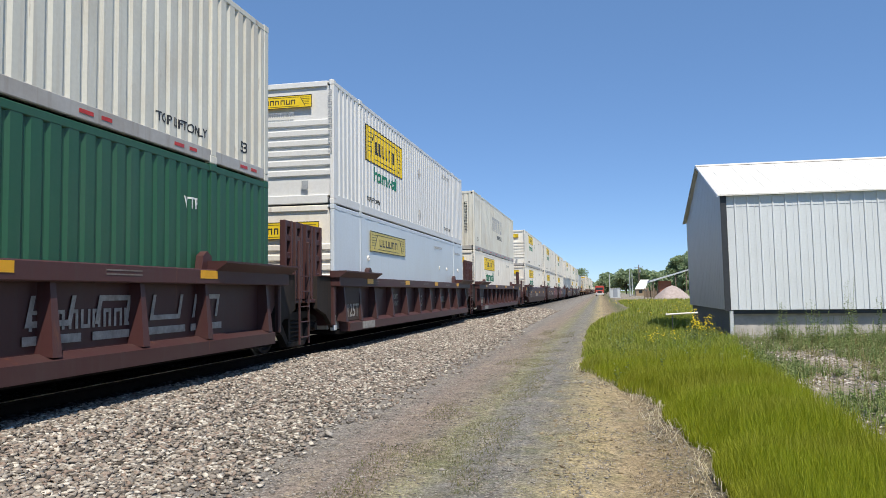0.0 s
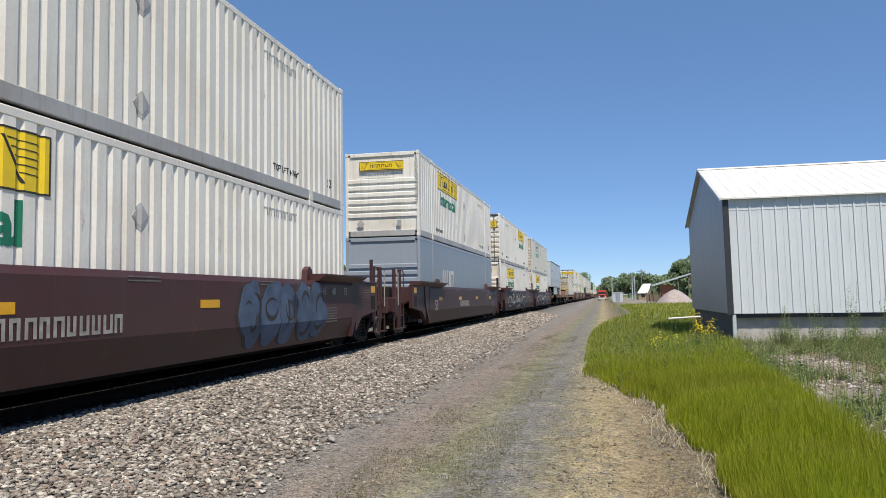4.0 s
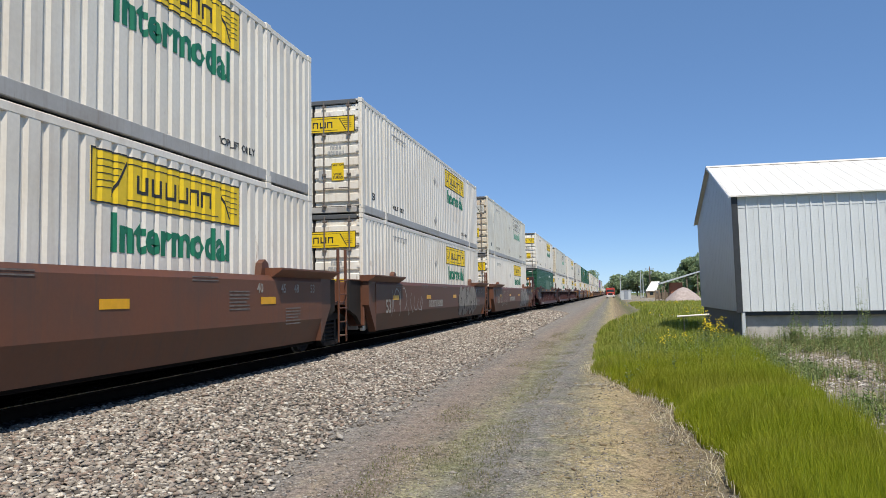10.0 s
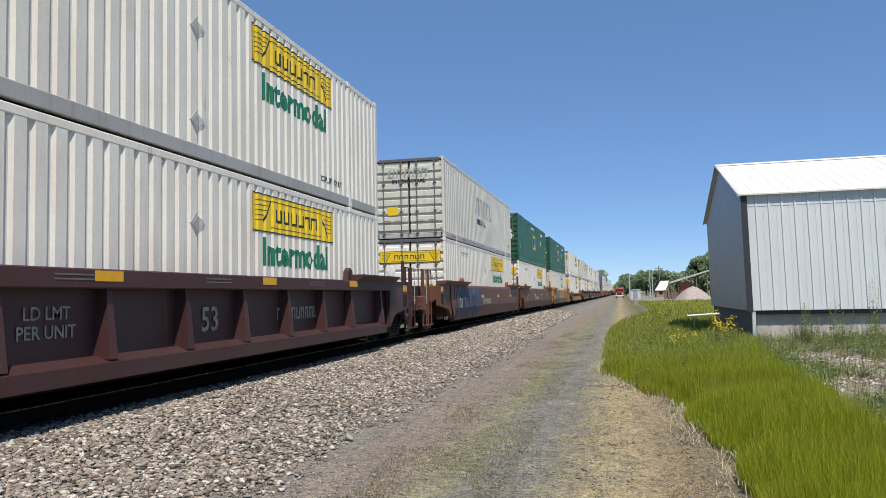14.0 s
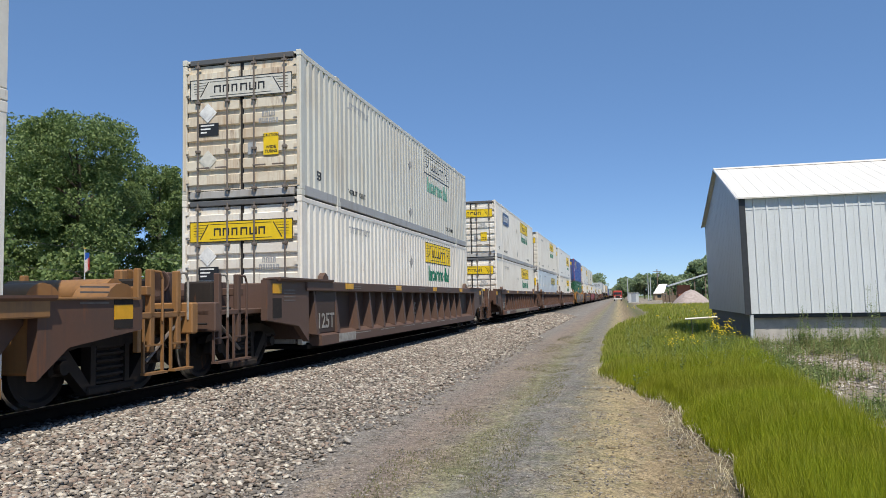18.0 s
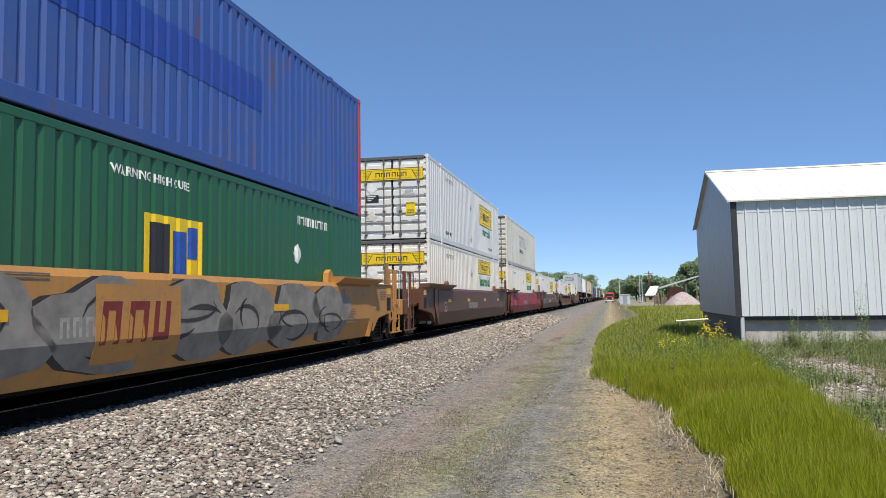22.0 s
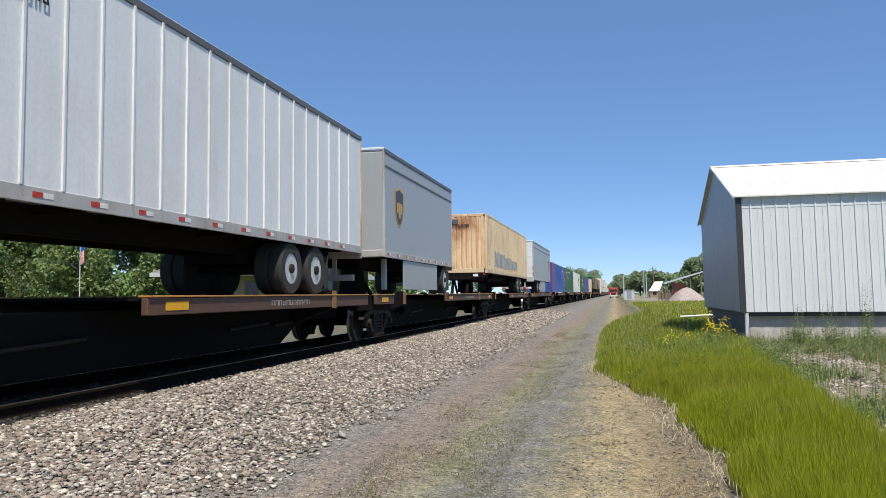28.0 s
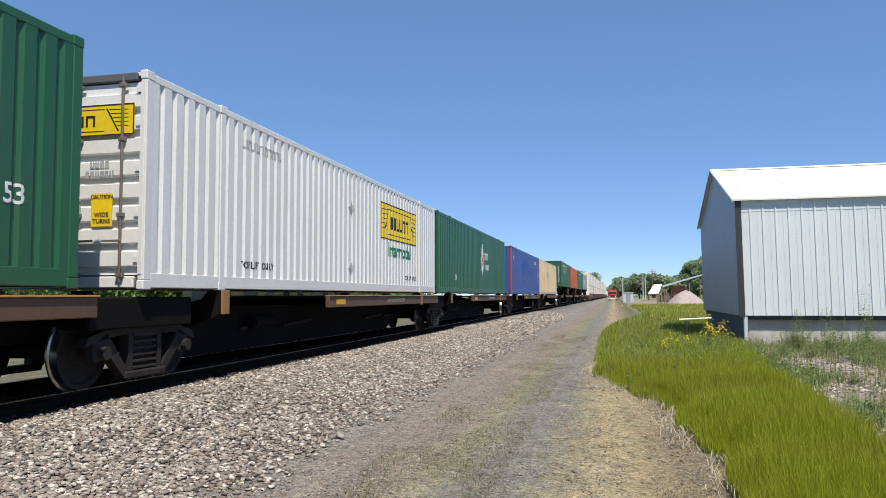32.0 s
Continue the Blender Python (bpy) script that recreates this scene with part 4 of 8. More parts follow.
    part("ridge_cap", sheared(Geo().prism([(ym - 0.2, zr - 0.01), (ym, zr + 0.075), (ym + 0.2, zr - 0.01), (ym, zr + 0.05)], "x", x0 - 0.12, x1 + 0.2)), WHITE, ob, "white ridge cap")
    for a, b in (((y0 - 0.14, ze - 0.08), (ym, zr - 0.02)), ((y1 + 0.14, ze - 0.08), (ym, zr - 0.02))):
        g = Geo().prism([(a[0], a[1]), (b[0], b[1]), (b[0], b[1] + 0.07), (a[0], a[1] + 0.07)], "x", x0 - 0.135, x0 - 0.105)
        part("rake_trim", sheared(g), LGREY, ob)
    part("foundation", Geo().box(x0 + 0.22, x1, y0 + 0.24, y1 - 0.2, -0.25, zb + 0.1, 0.02), CONCRETE, ob, "stained concrete base")
    part("skirt_wall", Geo().box(x0 + 0.09, x0 + 0.14, y0 + 0.16, y1 - 0.1, -0.2, zb - 0.004, 0.006), SLATE, ob, "dark slate-grey boards under the gable")
    part("sill_beam", Geo().box(x0 + 0.12, x1, y0 + 0.07, y0 + 0.25, zb - 0.12, zb - 0.004, 0.01), CHARCOAL, ob)
    part("corner_post", Geo().box(x0 + 0.10, x0 + 0.20, y0 + 0.02, y0 + 0.14, -0.15, zb - 0.02, 0.008), LGREY, ob, "pale weathered corner post")
    for k in range(1, 4):
        part("post", Geo().box(x0 + 3.0 + 3.2 * k, x0 + 3.12 + 3.2 * k, y0 + 0.05, y0 + 0.17, -0.1, zb - 0.13, 0.008), WOOD, ob)


# ---- the old depot behind the track ----
SHINGLE = plain("grey_shingles", (0.225, 0.21, 0.185), 0.9, vary=0.3, scale=12, relief=0.6)
BRICK = plain("red_brick", (0.30, 0.12, 0.075), 0.9, vary=0.35, scale=10, relief=0.4)
TANWALL = plain("tan_boards", (0.34, 0.25, 0.16), 0.8, vary=0.2)


def build_depot():
    """A long low station with a broad hipped roof, a gabled dormer and a brick chimney."""
    ob = thing("depot", "old station with grey hipped shingle roof, wide eaves and brick chimney", "station", m=pose(-27.5, 57.0, 0.15))
    W, L, ze, zr = 11.6, 27.0, 3.55, 7.2
    x0, y0, x1, y1 = -W, 0.0, 0.0, L
    xm, inset = (x0 + x1) / 2, 5.4
    e, f = 0.16, (xm, y0 + inset, zr)
    h = (xm, y1 - inset, zr)
    cs = [(x0, y0, ze), (x1, y0, ze), (x1, y1, ze), (x0, y1, ze)]

    def slab(pts):
        g = Geo()
        k = len(pts)
        g.add(list(pts) + [(x, y, z - e) for x, y, z in pts], [tuple(range(k)), tuple(range(2 * k - 1, k - 1, -1))] + [(i, (i + 1) % k, (i + 1) % k + k, i + k) for i in range(k)])
        return g

    for pts in ((cs[0], cs[1], f), (cs[1], cs[2], h, f), (cs[2], cs[3], h), (cs[3], cs[0], f, h)):
        roof = part("roof_slope", slab(pts), SHINGLE, ob, "grey shingle roof slope")
        a, b = Vector(pts[0]), Vector(pts[1])
        c, d = Vector(pts[-1]), Vector(pts[2])
        g = Geo()
        for k in range(1, 22):
            u = k / 22
            p, q = a.lerp(c, u), b.lerp(d, u)
            nrm = (b - a).cross(c - a).normalized() * 0.018
            dn = (a - c).normalized() * 0.06
            g.add([p, q, q + nrm + dn, p + nrm + dn], [(0, 1, 2, 3)])
        part("shingle_courses", g, SHINGLE, roof)
    part("fascia", Geo().box(x0 - 0.03, x1 + 0.03, y0 - 0.05, y0, ze - 0.34, ze - 0.02, 0.01), LGREY, ob, "pale eaves board")
    part("fascia", Geo().box(x1, x1 + 0.05, y0 - 0.05, y1, ze - 0.34, ze - 0.02, 0.01), LGREY, ob, "pale eaves board")
    part("soffit", Geo().box(x0 + 0.1, x1 - 0.1, y0 + 0.1, y1 - 0.1, ze - 0.40, ze - 0.36), WOOD, ob)
    wx0, wx1, wy0, wy1 = x0 + 2.0, x1 - 2.0, y0 + 2.0, y1 - 2.0
    part("wall", Geo().box(wx0, wx1, wy0, wy1, -0.2, ze - 0.4, 0.02), TANWALL, ob, "tan boarded walls")
    for k in range(7):
        y = wy0 + 1.0 + 3.2 * k
        win = part("window", Geo().box(wx1 - 0.03, wx1 + 0.06, y, y + 1.3, 0.9, 2.8, 0.01), WOOD, ob, "dark timber window")
        for j in (0, 1):
            part("pane", Geo().box(wx1 + 0.045, wx1 + 0.07, y + 0.08 + 0.6 * j, y + 0.62 + 0.6 * j, 1.0, 2.7), GLASS, win)
        part("bracket", Geo().prism([(wx1, 2.2), (wx1 + 0.12, 2.2), (x1 - 0.3, ze - 0.42), (wx1, ze - 0.42)], "y", y - 0.55, y - 0.42), WOOD, ob)
    for k in range(3):
        x = wx0 + 0.9 + 2.5 * k
        win = part("window", Geo().box(x, x + 1.3, wy0 - 0.06, wy0 + 0.03, 0.9, 2.8, 0.01), WOOD, ob, "dark timber window")
        for j in (0, 1):
            part("pane", Geo().box(x + 0.08 + 0.6 * j, x + 0.62 + 0.6 * j, wy0 - 0.07, wy0 - 0.045, 1.0, 2.7), GLASS, win)
    # chimney and dormer
    ch = part("chimney", Geo().box(xm - 1.6, xm - 0.3, 4.2, 5.4, 5.0, 7.75, 0.02), BRICK, ob, "red brick chimney")
    for z in (7.5, 7.62):
        part("brick_course", Geo().box(xm - 1.7, xm - 0.2, 4.1, 5.5, z, z + 0.08, 0.01), BRICK, ch)
    dy, dw, dz = 15.0, 3.2, 6.9
    xf = x1 - 2.6
    face = [(dy - dw, 5.0), (dy + dw, 5.0), (dy, dz)]
    dormer = part("dormer", Geo().prism(face, "x", xm, xf), TANWALL, ob, "gabled dormer")
    for s in (-1, 1):
        sl = [(dy + s * (dw + 0.35), 4.8), (dy, dz + 0.12), (dy, dz + 0.26), (dy + s * (dw + 0.5), 4.86)]
        part("dormer_roof", Geo().prism(sl, "x", xm, xf + 0.35), SHINGLE, dormer)
    for k in (-1, 0, 1):
        part("dormer_window", Geo().box(xf - 0.02, xf + 0.05, dy + 0.75 * k - 0.27, dy + 0.75 * k + 0.27, 5.15, 6.0 + 0.2 * (k == 0), 0.01), GLASS, dormer)
    part("vent_pipe", Geo().tube((xm - 3.6, 4.6, 4.8), (xm - 3.6, 4.6, 7.1), 0.09, 8), LGREY, ob)
    for sx, sy, rot in ((-6.9, -0.08, 0), (0.08, 17.0, 90)):
        sign = part("name_board", Geo().box(-1.45, 1.45, -0.03, 0.03, -0.26, 0.26, 0.02), WHITEINK, ob, "white station name board", at=pose(sx, sy, ze - 0.62, 0, 0, rot))
        part("board_edge", Geo().box(-1.5, 1.5, -0.02, 0.022, -0.31, 0.31, 0.02), INK, sign)
        part("lettering", letters("STRYKER", 0.44, INK), None, sign, at=pose(0, -0.034, 0, 90, 0, 0))
    for sx in (-8.1, -5.7):
        part("hanger", Geo().tube((sx, -0.08, ze - 0.4), (sx, -0.08, ze - 0.2), 0.02, 6), INK, ob)


def build_flag():
    ob = thing("flagpole", "thin white flagpole with a small striped flag hanging limp", "flagpole", m=pose(-36.4, 45.0, height_at(-36.4, 45.0) - 0.03))
    part("pole", Geo().tube((0, 0, 0), (0, 0, 5.6), 0.045, 8, 0.03), LGREY, ob)
    part("finial", Geo().lathe([(-0.06, 0.005), (-0.04, 0.045), (0, 0.06), (0.04, 0.045), (0.06, 0.005)], (0, 0, 5.65), 10), GOLDINK, ob)
    flag = part("flag", Geo().box(0.04, 0.36, -0.03, 0.03, 4.75, 5.35, 0.015), BLUEINK, ob, "limp striped flag")
    for k in range(7):
        c = (REDINK, WHITEINK)[k % 2]
        part("stripe", Geo().prism([(0.05 + 0.045 * k, -0.05 - 0.01 * (k % 2)), (0.095 + 0.045 * k, -0.05 - 0.01 * (k % 2)), (0.095 + 0.045 * k, 0.05), (0.05 + 0.045 * k, 0.05)], "z", 3.95 + 0.03 * k, 5.0 - 0.03 * (6 - k)), c, flag)


def build_wires():
    ob = thing("overhead_wires", "two thin dark wires strung low before the trees", "wire")
    for a, b in (((-58.0, 50.0, 8.9), (-29.0, 57.5, 4.4)), ((-58.0, 50.0, 6.2), (-30.5, 57.5, 3.4))):
        a, b = Vector(a), Vector(b)
        g = Geo()
        pts = [a.lerp(b, k / 10) - Vector((0, 0, 1.2 * (k / 10) * (1 - k / 10))) for k in range(11)]
        for p, q in zip(pts, pts[1:]):
            g.tube(p, q, 0.014, 5)
        part("wire", g, CHARCOAL, ob)
    post = thing("utility_pole", "brown wooden pole that carries the wires", "utility pole", m=pose(-58.0, 50.0, 0))
    part("shaft", Geo().tube((0, 0, -0.1), (0, 0, 9.6), 0.15, 8, 0.11), WOOD, post)


def build_bin():
    z = height_at(-36.6, 50.0)
    ob = thing("storage_bin", "bright blue plastic bin by the station", "bin", m=pose(-36.6, 50.0, z - 0.02))
    part("body", Geo().box(-0.4, 0.4, -0.35, 0.35, 0.08, 1.3, 0.04), BLUEINK, ob)
    part("lid", Geo().box(-0.44, 0.44, -0.40, 0.38, 1.3, 1.4, 0.03), BLUEINK, ob)
    for s in (-1, 1):
        part("wheel", Geo().lathe([(-0.04, 0.03), (-0.04, 0.12), (0.04, 0.12), (0.04, 0.03)], (s * 0.34, 0.28, 0.12), 12), RUBBER, ob)


def build_far_side():
    """What stands at the end of the road: truck, signal hut, poles, sheds."""
    tr = thing("red_truck", "red lorry with a white bumper parked facing the road", "truck", m=pose(-0.3, 222.0, 0.05))
    part("cab", Geo().box(-1.2, 1.2, 0.6, 3.2, 0.75, 2.7, 0.12), RED, tr, "red cab")
    part("hood", Geo().box(-0.95, 0.95, -0.7, 0.7, 0.8, 1.75, 0.15), RED, tr)
    part("windscreen", Geo().box(-1.05, 1.05, 0.56, 0.62, 1.8, 2.5, 0.02), GLASS, tr)
    part("grille", Geo().box(-0.6, 0.6, -0.74, -0.69, 0.9, 1.6, 0.02), INK, tr)
    part("bumper", Geo().box(-1.2, 1.2, -0.9, -0.68, 0.45, 0.78, 0.04), WHITEINK, tr, "white bumper")
    for sx in (-0.85, 0.85):
        part("headlight", Geo().box(sx - 0.14, sx + 0.14, -0.76, -0.69, 1.0, 1.25, 0.03), WHITEINK, tr, "pale headlight")
        part("wheel", Geo().lathe([(-0.16, 0.3), (-0.15, 0.5), (0.15, 0.5), (0.16, 0.3)], (sx * 1.15, 0.1, 0.5), 16), RUBBER, tr)
        part("wheel", Geo().lathe([(-0.16, 0.3), (-0.15, 0.5), (0.15, 0.5), (0.16, 0.3)], (sx * 1.15, 4.6, 0.5), 16), RUBBER, tr)
        part("mirror", Geo().box(sx * 1.55 - 0.08, sx * 1.55 + 0.08, 0.5, 0.58, 1.7, 2.3, 0.02), INK, tr)
    part("box_body", Geo().box(-1.25, 1.25, 3.3, 8.5, 0.9, 3.0, 0.06), RED, tr)
    hut = thing("signal_hut", "grey metal signal hut beside the line", "hut", m=pose(2.9, 156.0, 0.05))
    part("cabinet", Geo().box(-1.0, 1.0, 0, 1.8, 0.1, 1.95, 0.03), LGREY, hut)
    part("cap", Geo().box(-1.08, 1.08, -0.1, 1.9, 1.95, 2.08, 0.03), LGREY, hut)
    part("door", Geo().box(-0.45, 0.45, -0.03, 0.01, 0.2, 1.85, 0.01), GREY, hut)
    part("plinth", Geo().box(-1.1, 1.1, -0.1, 1.9, -0.1, 0.1, 0.02), CONCRETE, hut)
    for x, y, h in ((2.0, 172.0, 5.4), (6.95, 186.0, 6.55), (7.9, 196.0, 6.2)):
        p = thing("pole", "slim pale metal pole by the crossing", "pole", "crossing poles", m=pose(x, y, 0))
        part("shaft", Geo().tube((0, 0, 0), (0, 0, h), 0.11, 8, 0.08), LGREY, p)
        part("base", Geo().box(-0.25, 0.25, -0.25, 0.25, 0, 0.3, 0.03), DGREY, p)
    up = thing("utility_pole", "dark wooden utility pole with a crossarm and insulators", "utility pole", m=pose(11.1, 226.0, 0))
    part("shaft", Geo().tube((0, 0, 0), (0, 0, 9.1), 0.18, 8, 0.12), WOOD, up)
    part("crossarm", Geo().box(-1.2, 1.2, -0.06, 0.06, 8.3, 8.45, 0.01), WOOD, up)
    for k in (-1.1, -0.4, 0.4, 1.1):
        part("insulator", Geo().tube((k, 0, 8.45), (k, 0, 8.65), 0.05, 6), GREY, up)
    part("transformer", Geo().tube((0.35, 0, 6.9), (0.35, 0, 7.7), 0.25, 10), GREY, up)

    def barn(name, label, x, y, w, l, ze, zr, wall, roof, rot=0):
        b = thing(name, label, "shed", m=pose(x, y, 0.05, 0, 0, rot))
        part("wall", Geo().box(0, w, 0, l, -0.1, ze, 0.03), wall, b)
        gab = [(0, ze), (w, ze), (w / 2, zr)]
        part("gable", Geo().prism(gab, "y", 0.02, l - 0.02), wall, b)
        for s in (0, 1):
            a = -0.3 if s == 0 else w + 0.3
            za = ze - 0.3 * (zr - ze) / (w / 2)
            part("roof_sheet", Geo().prism([(a, za), (w / 2, zr), (w / 2, zr + 0.12), (a, za + 0.12)], "y", -0.3, l + 0.3), roof, b)
        for k in range(2):
            part("window", Geo().box(0.8 + k * (w - 2.6), 1.8 + k * (w - 2.6), -0.04, 0.02, 0.9, 1.9, 0.01), GLASS, b)
        part("door", Geo().box(w / 2 - 0.5, w / 2 + 0.5, -0.05, 0.02, 0, 2.05, 0.01), DGREY, b)
        return b

    hs = thing("house", "small pale house with a bright metal roof slope", "house", m=pose(8.8, 200.0, 0.05))
    part("wall", Geo().box(0.2, 3.4, 0.3, 8, -0.1, 2.0, 0.03), TANWALL, hs)
    part("roof_sheet", Geo().add([(-0.1, 0, 1.95), (2.5, 0, 1.95), (3.7, 4.0, 4.35), (1.6, 4.0, 4.35), (-0.1, 0.0, 1.8), (2.5, 0.0, 1.8), (3.7, 4.0, 4.2), (1.6, 4.0, 4.2)], [(0, 1, 2, 3), (7, 6, 5, 4), (0, 4, 5, 1), (1, 5, 6, 2), (2, 6, 7, 3), (3, 7, 4, 0)]), SHED_R, hs, "bright metal roof slope")
    part("window", Geo().box(0.9, 1.8, 0.25, 0.32, 0.8, 1.6, 0.01), GLASS, hs)
    part("door", Geo().box(2.3, 3.1, 0.25, 0.32, 0, 1.75, 0.01), DGREY, hs)
    sh = thing("loading_shed", "open brown shed under a long sloping grey metal roof", "shed", m=pose(7.9, 121.0, 0.05))
    part("roof_sheet", Geo().prism([(-0.4, 2.75), (5.6, 4.55), (5.6, 4.75), (-0.4, 3.0)], "y", 0, 5), LGREY, sh, "sloping grey metal roof")
    part("wall", Geo().box(1.2, 3.0, 1.0, 4.5, -0.1, 3.0, 0.02), BRICK, sh, "brown brick wall")
    for x, z in ((0.2, 2.9), (3.6, 3.9), (5.2, 4.4)):
        part("post", Geo().box(x - 0.08, x + 0.08, 0.3, 0.46, -0.1, z, 0.01), WOOD, sh)
    g = Geo()
    n, rows = 28, 9
    for j in range(rows + 1):
        u = j / rows
        for i in range(n):
            q = 2 * math.pi * i / n
            r = 2.9 * (1 - u) ** 0.7 * (1 + 0.12 * noise.noise(Vector((math.cos(q) * 2, math.sin(q) * 2, u))))
            g.v.append((r * math.cos(q), r * math.sin(q), -0.2 + 2.45 * u ** 0.9 + 0.12 * noise.noise(Vector((r * math.cos(q), r * math.sin(q), 3)))))
    g.f = [(j * n + i, j * n + (i + 1) % n, (j + 1) * n + (i + 1) % n, (j + 1) * n + i) for j in range(rows) for i in range(n)] + [tuple(range(rows * n, rows * n + n))]
    pile = part("gravel_mound", g, plain("pinkish_gravel", (0.40, 0.33, 0.30), 0.95, vary=0.3, scale=4, relief=0.6), None, smooth=60)
    pile.matrix_basis = pose(9.7, 108.0, 0)
    tagged(pile, "pale pinkish gravel heap before the weathered shed", "gravel pile")
    fence = thing("fence", "row of grey wooden posts before the sheds", "fence", m=pose(7.1, 128.0, 0))
    for k in range(5):
        part("post", Geo().box(0.55 * k - 0.09, 0.55 * k + 0.09, -0.09, 0.09, 0, 1.9 + 0.3 * (k % 3), 0.01), WOOD, fence)
    part("board", Geo().box(-0.1, 2.3, 0.1, 0.16, 0.4, 1.5, 0.01), WOOD, fence)
    pipe = thing("white_pipe", "thin white pipe resting across short stakes in the weeds", "pipe", m=pose(1.95, 24.0, 0.84))
    part("tube", Geo().tube((0, 0, 0), (0.95, 0.1, 0.05), 0.028, 10), WHITE, pipe, smooth=40)
    for x in (0.2, 0.8):
        part("stake", Geo().box(x - 0.012, x + 0.012, 0.0, 0.024, -0.85, -0.02, 0.004), CHARCOAL, pipe)
    lit = thing("litter", "crumpled pale scrap lying on the road", "litter", m=pose(-0.39, 12.99, height_at(-0.39, 12.99) + 0.01))
    rng = random.Random(3)
    g = Geo()
    for k in range(9):
        a = rng.uniform(0, 6.28)
        c = Vector((-0.22 + 0.05 * k, rng.uniform(-0.03, 0.03), 0.012))
        g.tube(c, c + Vector((0.09 * math.cos(a), 0.09 * math.sin(a), rng.uniform(0.0, 0.04))), 0.009, 5, 0.006)
    part("scrap", g, DULLWHITE, lit)


build_shed()
build_depot()
build_flag()
build_wires()
build_bin()
build_far_side()


# ---- the train ----
SPEED = 24.5                      # metres a second, steady, towards the camera
LEAD = 0.40                       # the whole train stands this much nearer than its table says
LONG, HALF, TALL = 16.154, 1.295, 2.896   # a 53-foot container
PROTO = {}
MOVERS = []                       # (thing, place of its origin along the line at the start, x, z, half turn)


def corrugated(x, y0, y1, z0, z1, pitch, depth, out=1, flat=0.72):
    """A ribbed sheet in the plane x; the ribs stand out towards out."""
    g = Geo()
    n = max(1, round((y1 - y0) / pitch))
    p = (y1 - y0) / n
    ys = []
    for k in range(n):
        a = y0 + k * p
        ys += [(a, 0), (a + p * (1 - flat) * 0.5, 0), (a + p * (1 - flat), depth), (a + p * (1 - flat * 0.2), depth)]
    ys.append((y1, 0))
    for y, d in ys:
        g.v += [(x - out * (depth - d), y, z0), (x - out * (depth - d), y, z1)]
    g.f = [(2 * i, 2 * i + 2, 2 * i + 3, 2 * i + 1) if out > 0 else (2 * i + 1, 2 * i + 3, 2 * i + 2, 2 * i) for i in range(len(ys) - 1)]
    return g.mesh("ribbed_side", fix=False)


def with_mat(me, m):
    me.materials.append(m)
    return me


def logo_plate(parent, m, w, h, plate, ink, seed, frame_ink=None):
    """A plate with a dark rim, winged line work and bars in place of its wordmark."""
    rng = random.Random(seed)
    p = part("logo_plate", bars([(-w / 2, w / 2, -h / 2, h / 2)], 0.006), plate, parent, "yellow plate with dark marks" if plate is YELLOW else "faded plate with dark marks", at=m)
    t = 0.02 * h + 0.008
    g = bars([(-w / 2, w / 2, h / 2 - t, h / 2), (-w / 2, w / 2, -h / 2, -h / 2 + t), (-w / 2, -w / 2 + t, -h / 2 + t, h / 2 - t), (w / 2 - t, w / 2, -h / 2 + t, h / 2 - t)], 0.004)
    for s in (-1, 1):
        for k in range(5):
            a, b = 0.33 * w + 0.014 * w * k, (0.34 - 0.13 * k) * h
            q = [(s * a, b), (s * (0.46 * w), b - 0.02 * h), (s * (0.46 * w), b - 0.035 * h), (s * a, b - 0.016 * h)]
            g.prism(q, "z", -0.002, 0.002)
        g.prism([(s * 0.31 * w, 0.36 * h), (s * 0.32 * w, 0.36 * h), (s * 0.40 * w, -0.36 * h), (s * 0.39 * w, -0.36 * h)], "z", -0.002, 0.002)
    for k in (-0.36, 0.34):
        g.box(-0.30 * w, 0.30 * w, k * h, k * h + 0.02 * h, -0.002, 0.002)
    part("line_work", g, ink, p, at=pose(0, 0, 0.005))
    part("mark", word_bars(rng, 0.52 * w, 0.36 * h, 6), ink, p, at=pose(0, -0.02 * h, 0.005))
    return p


def diamond(parent, m, r, mat=None):
    g = Geo().prism([(0, -r), (r, 0), (0, r), (-r, 0)], "z", -0.004, 0.004)
    g.prism([(0, -r * 0.72), (r * 0.72, 0), (0, r * 0.72), (-r * 0.72, 0)], "z", 0.004, 0.009)
    part("placard", g, mat or RAILGREY, parent, "diamond-shaped placard", at=m)


def flank_text(parent, words, size, mat, x, y, z):
    part("lettering", letters(words, size, mat), None, parent, at=side_pose(x, y, z))


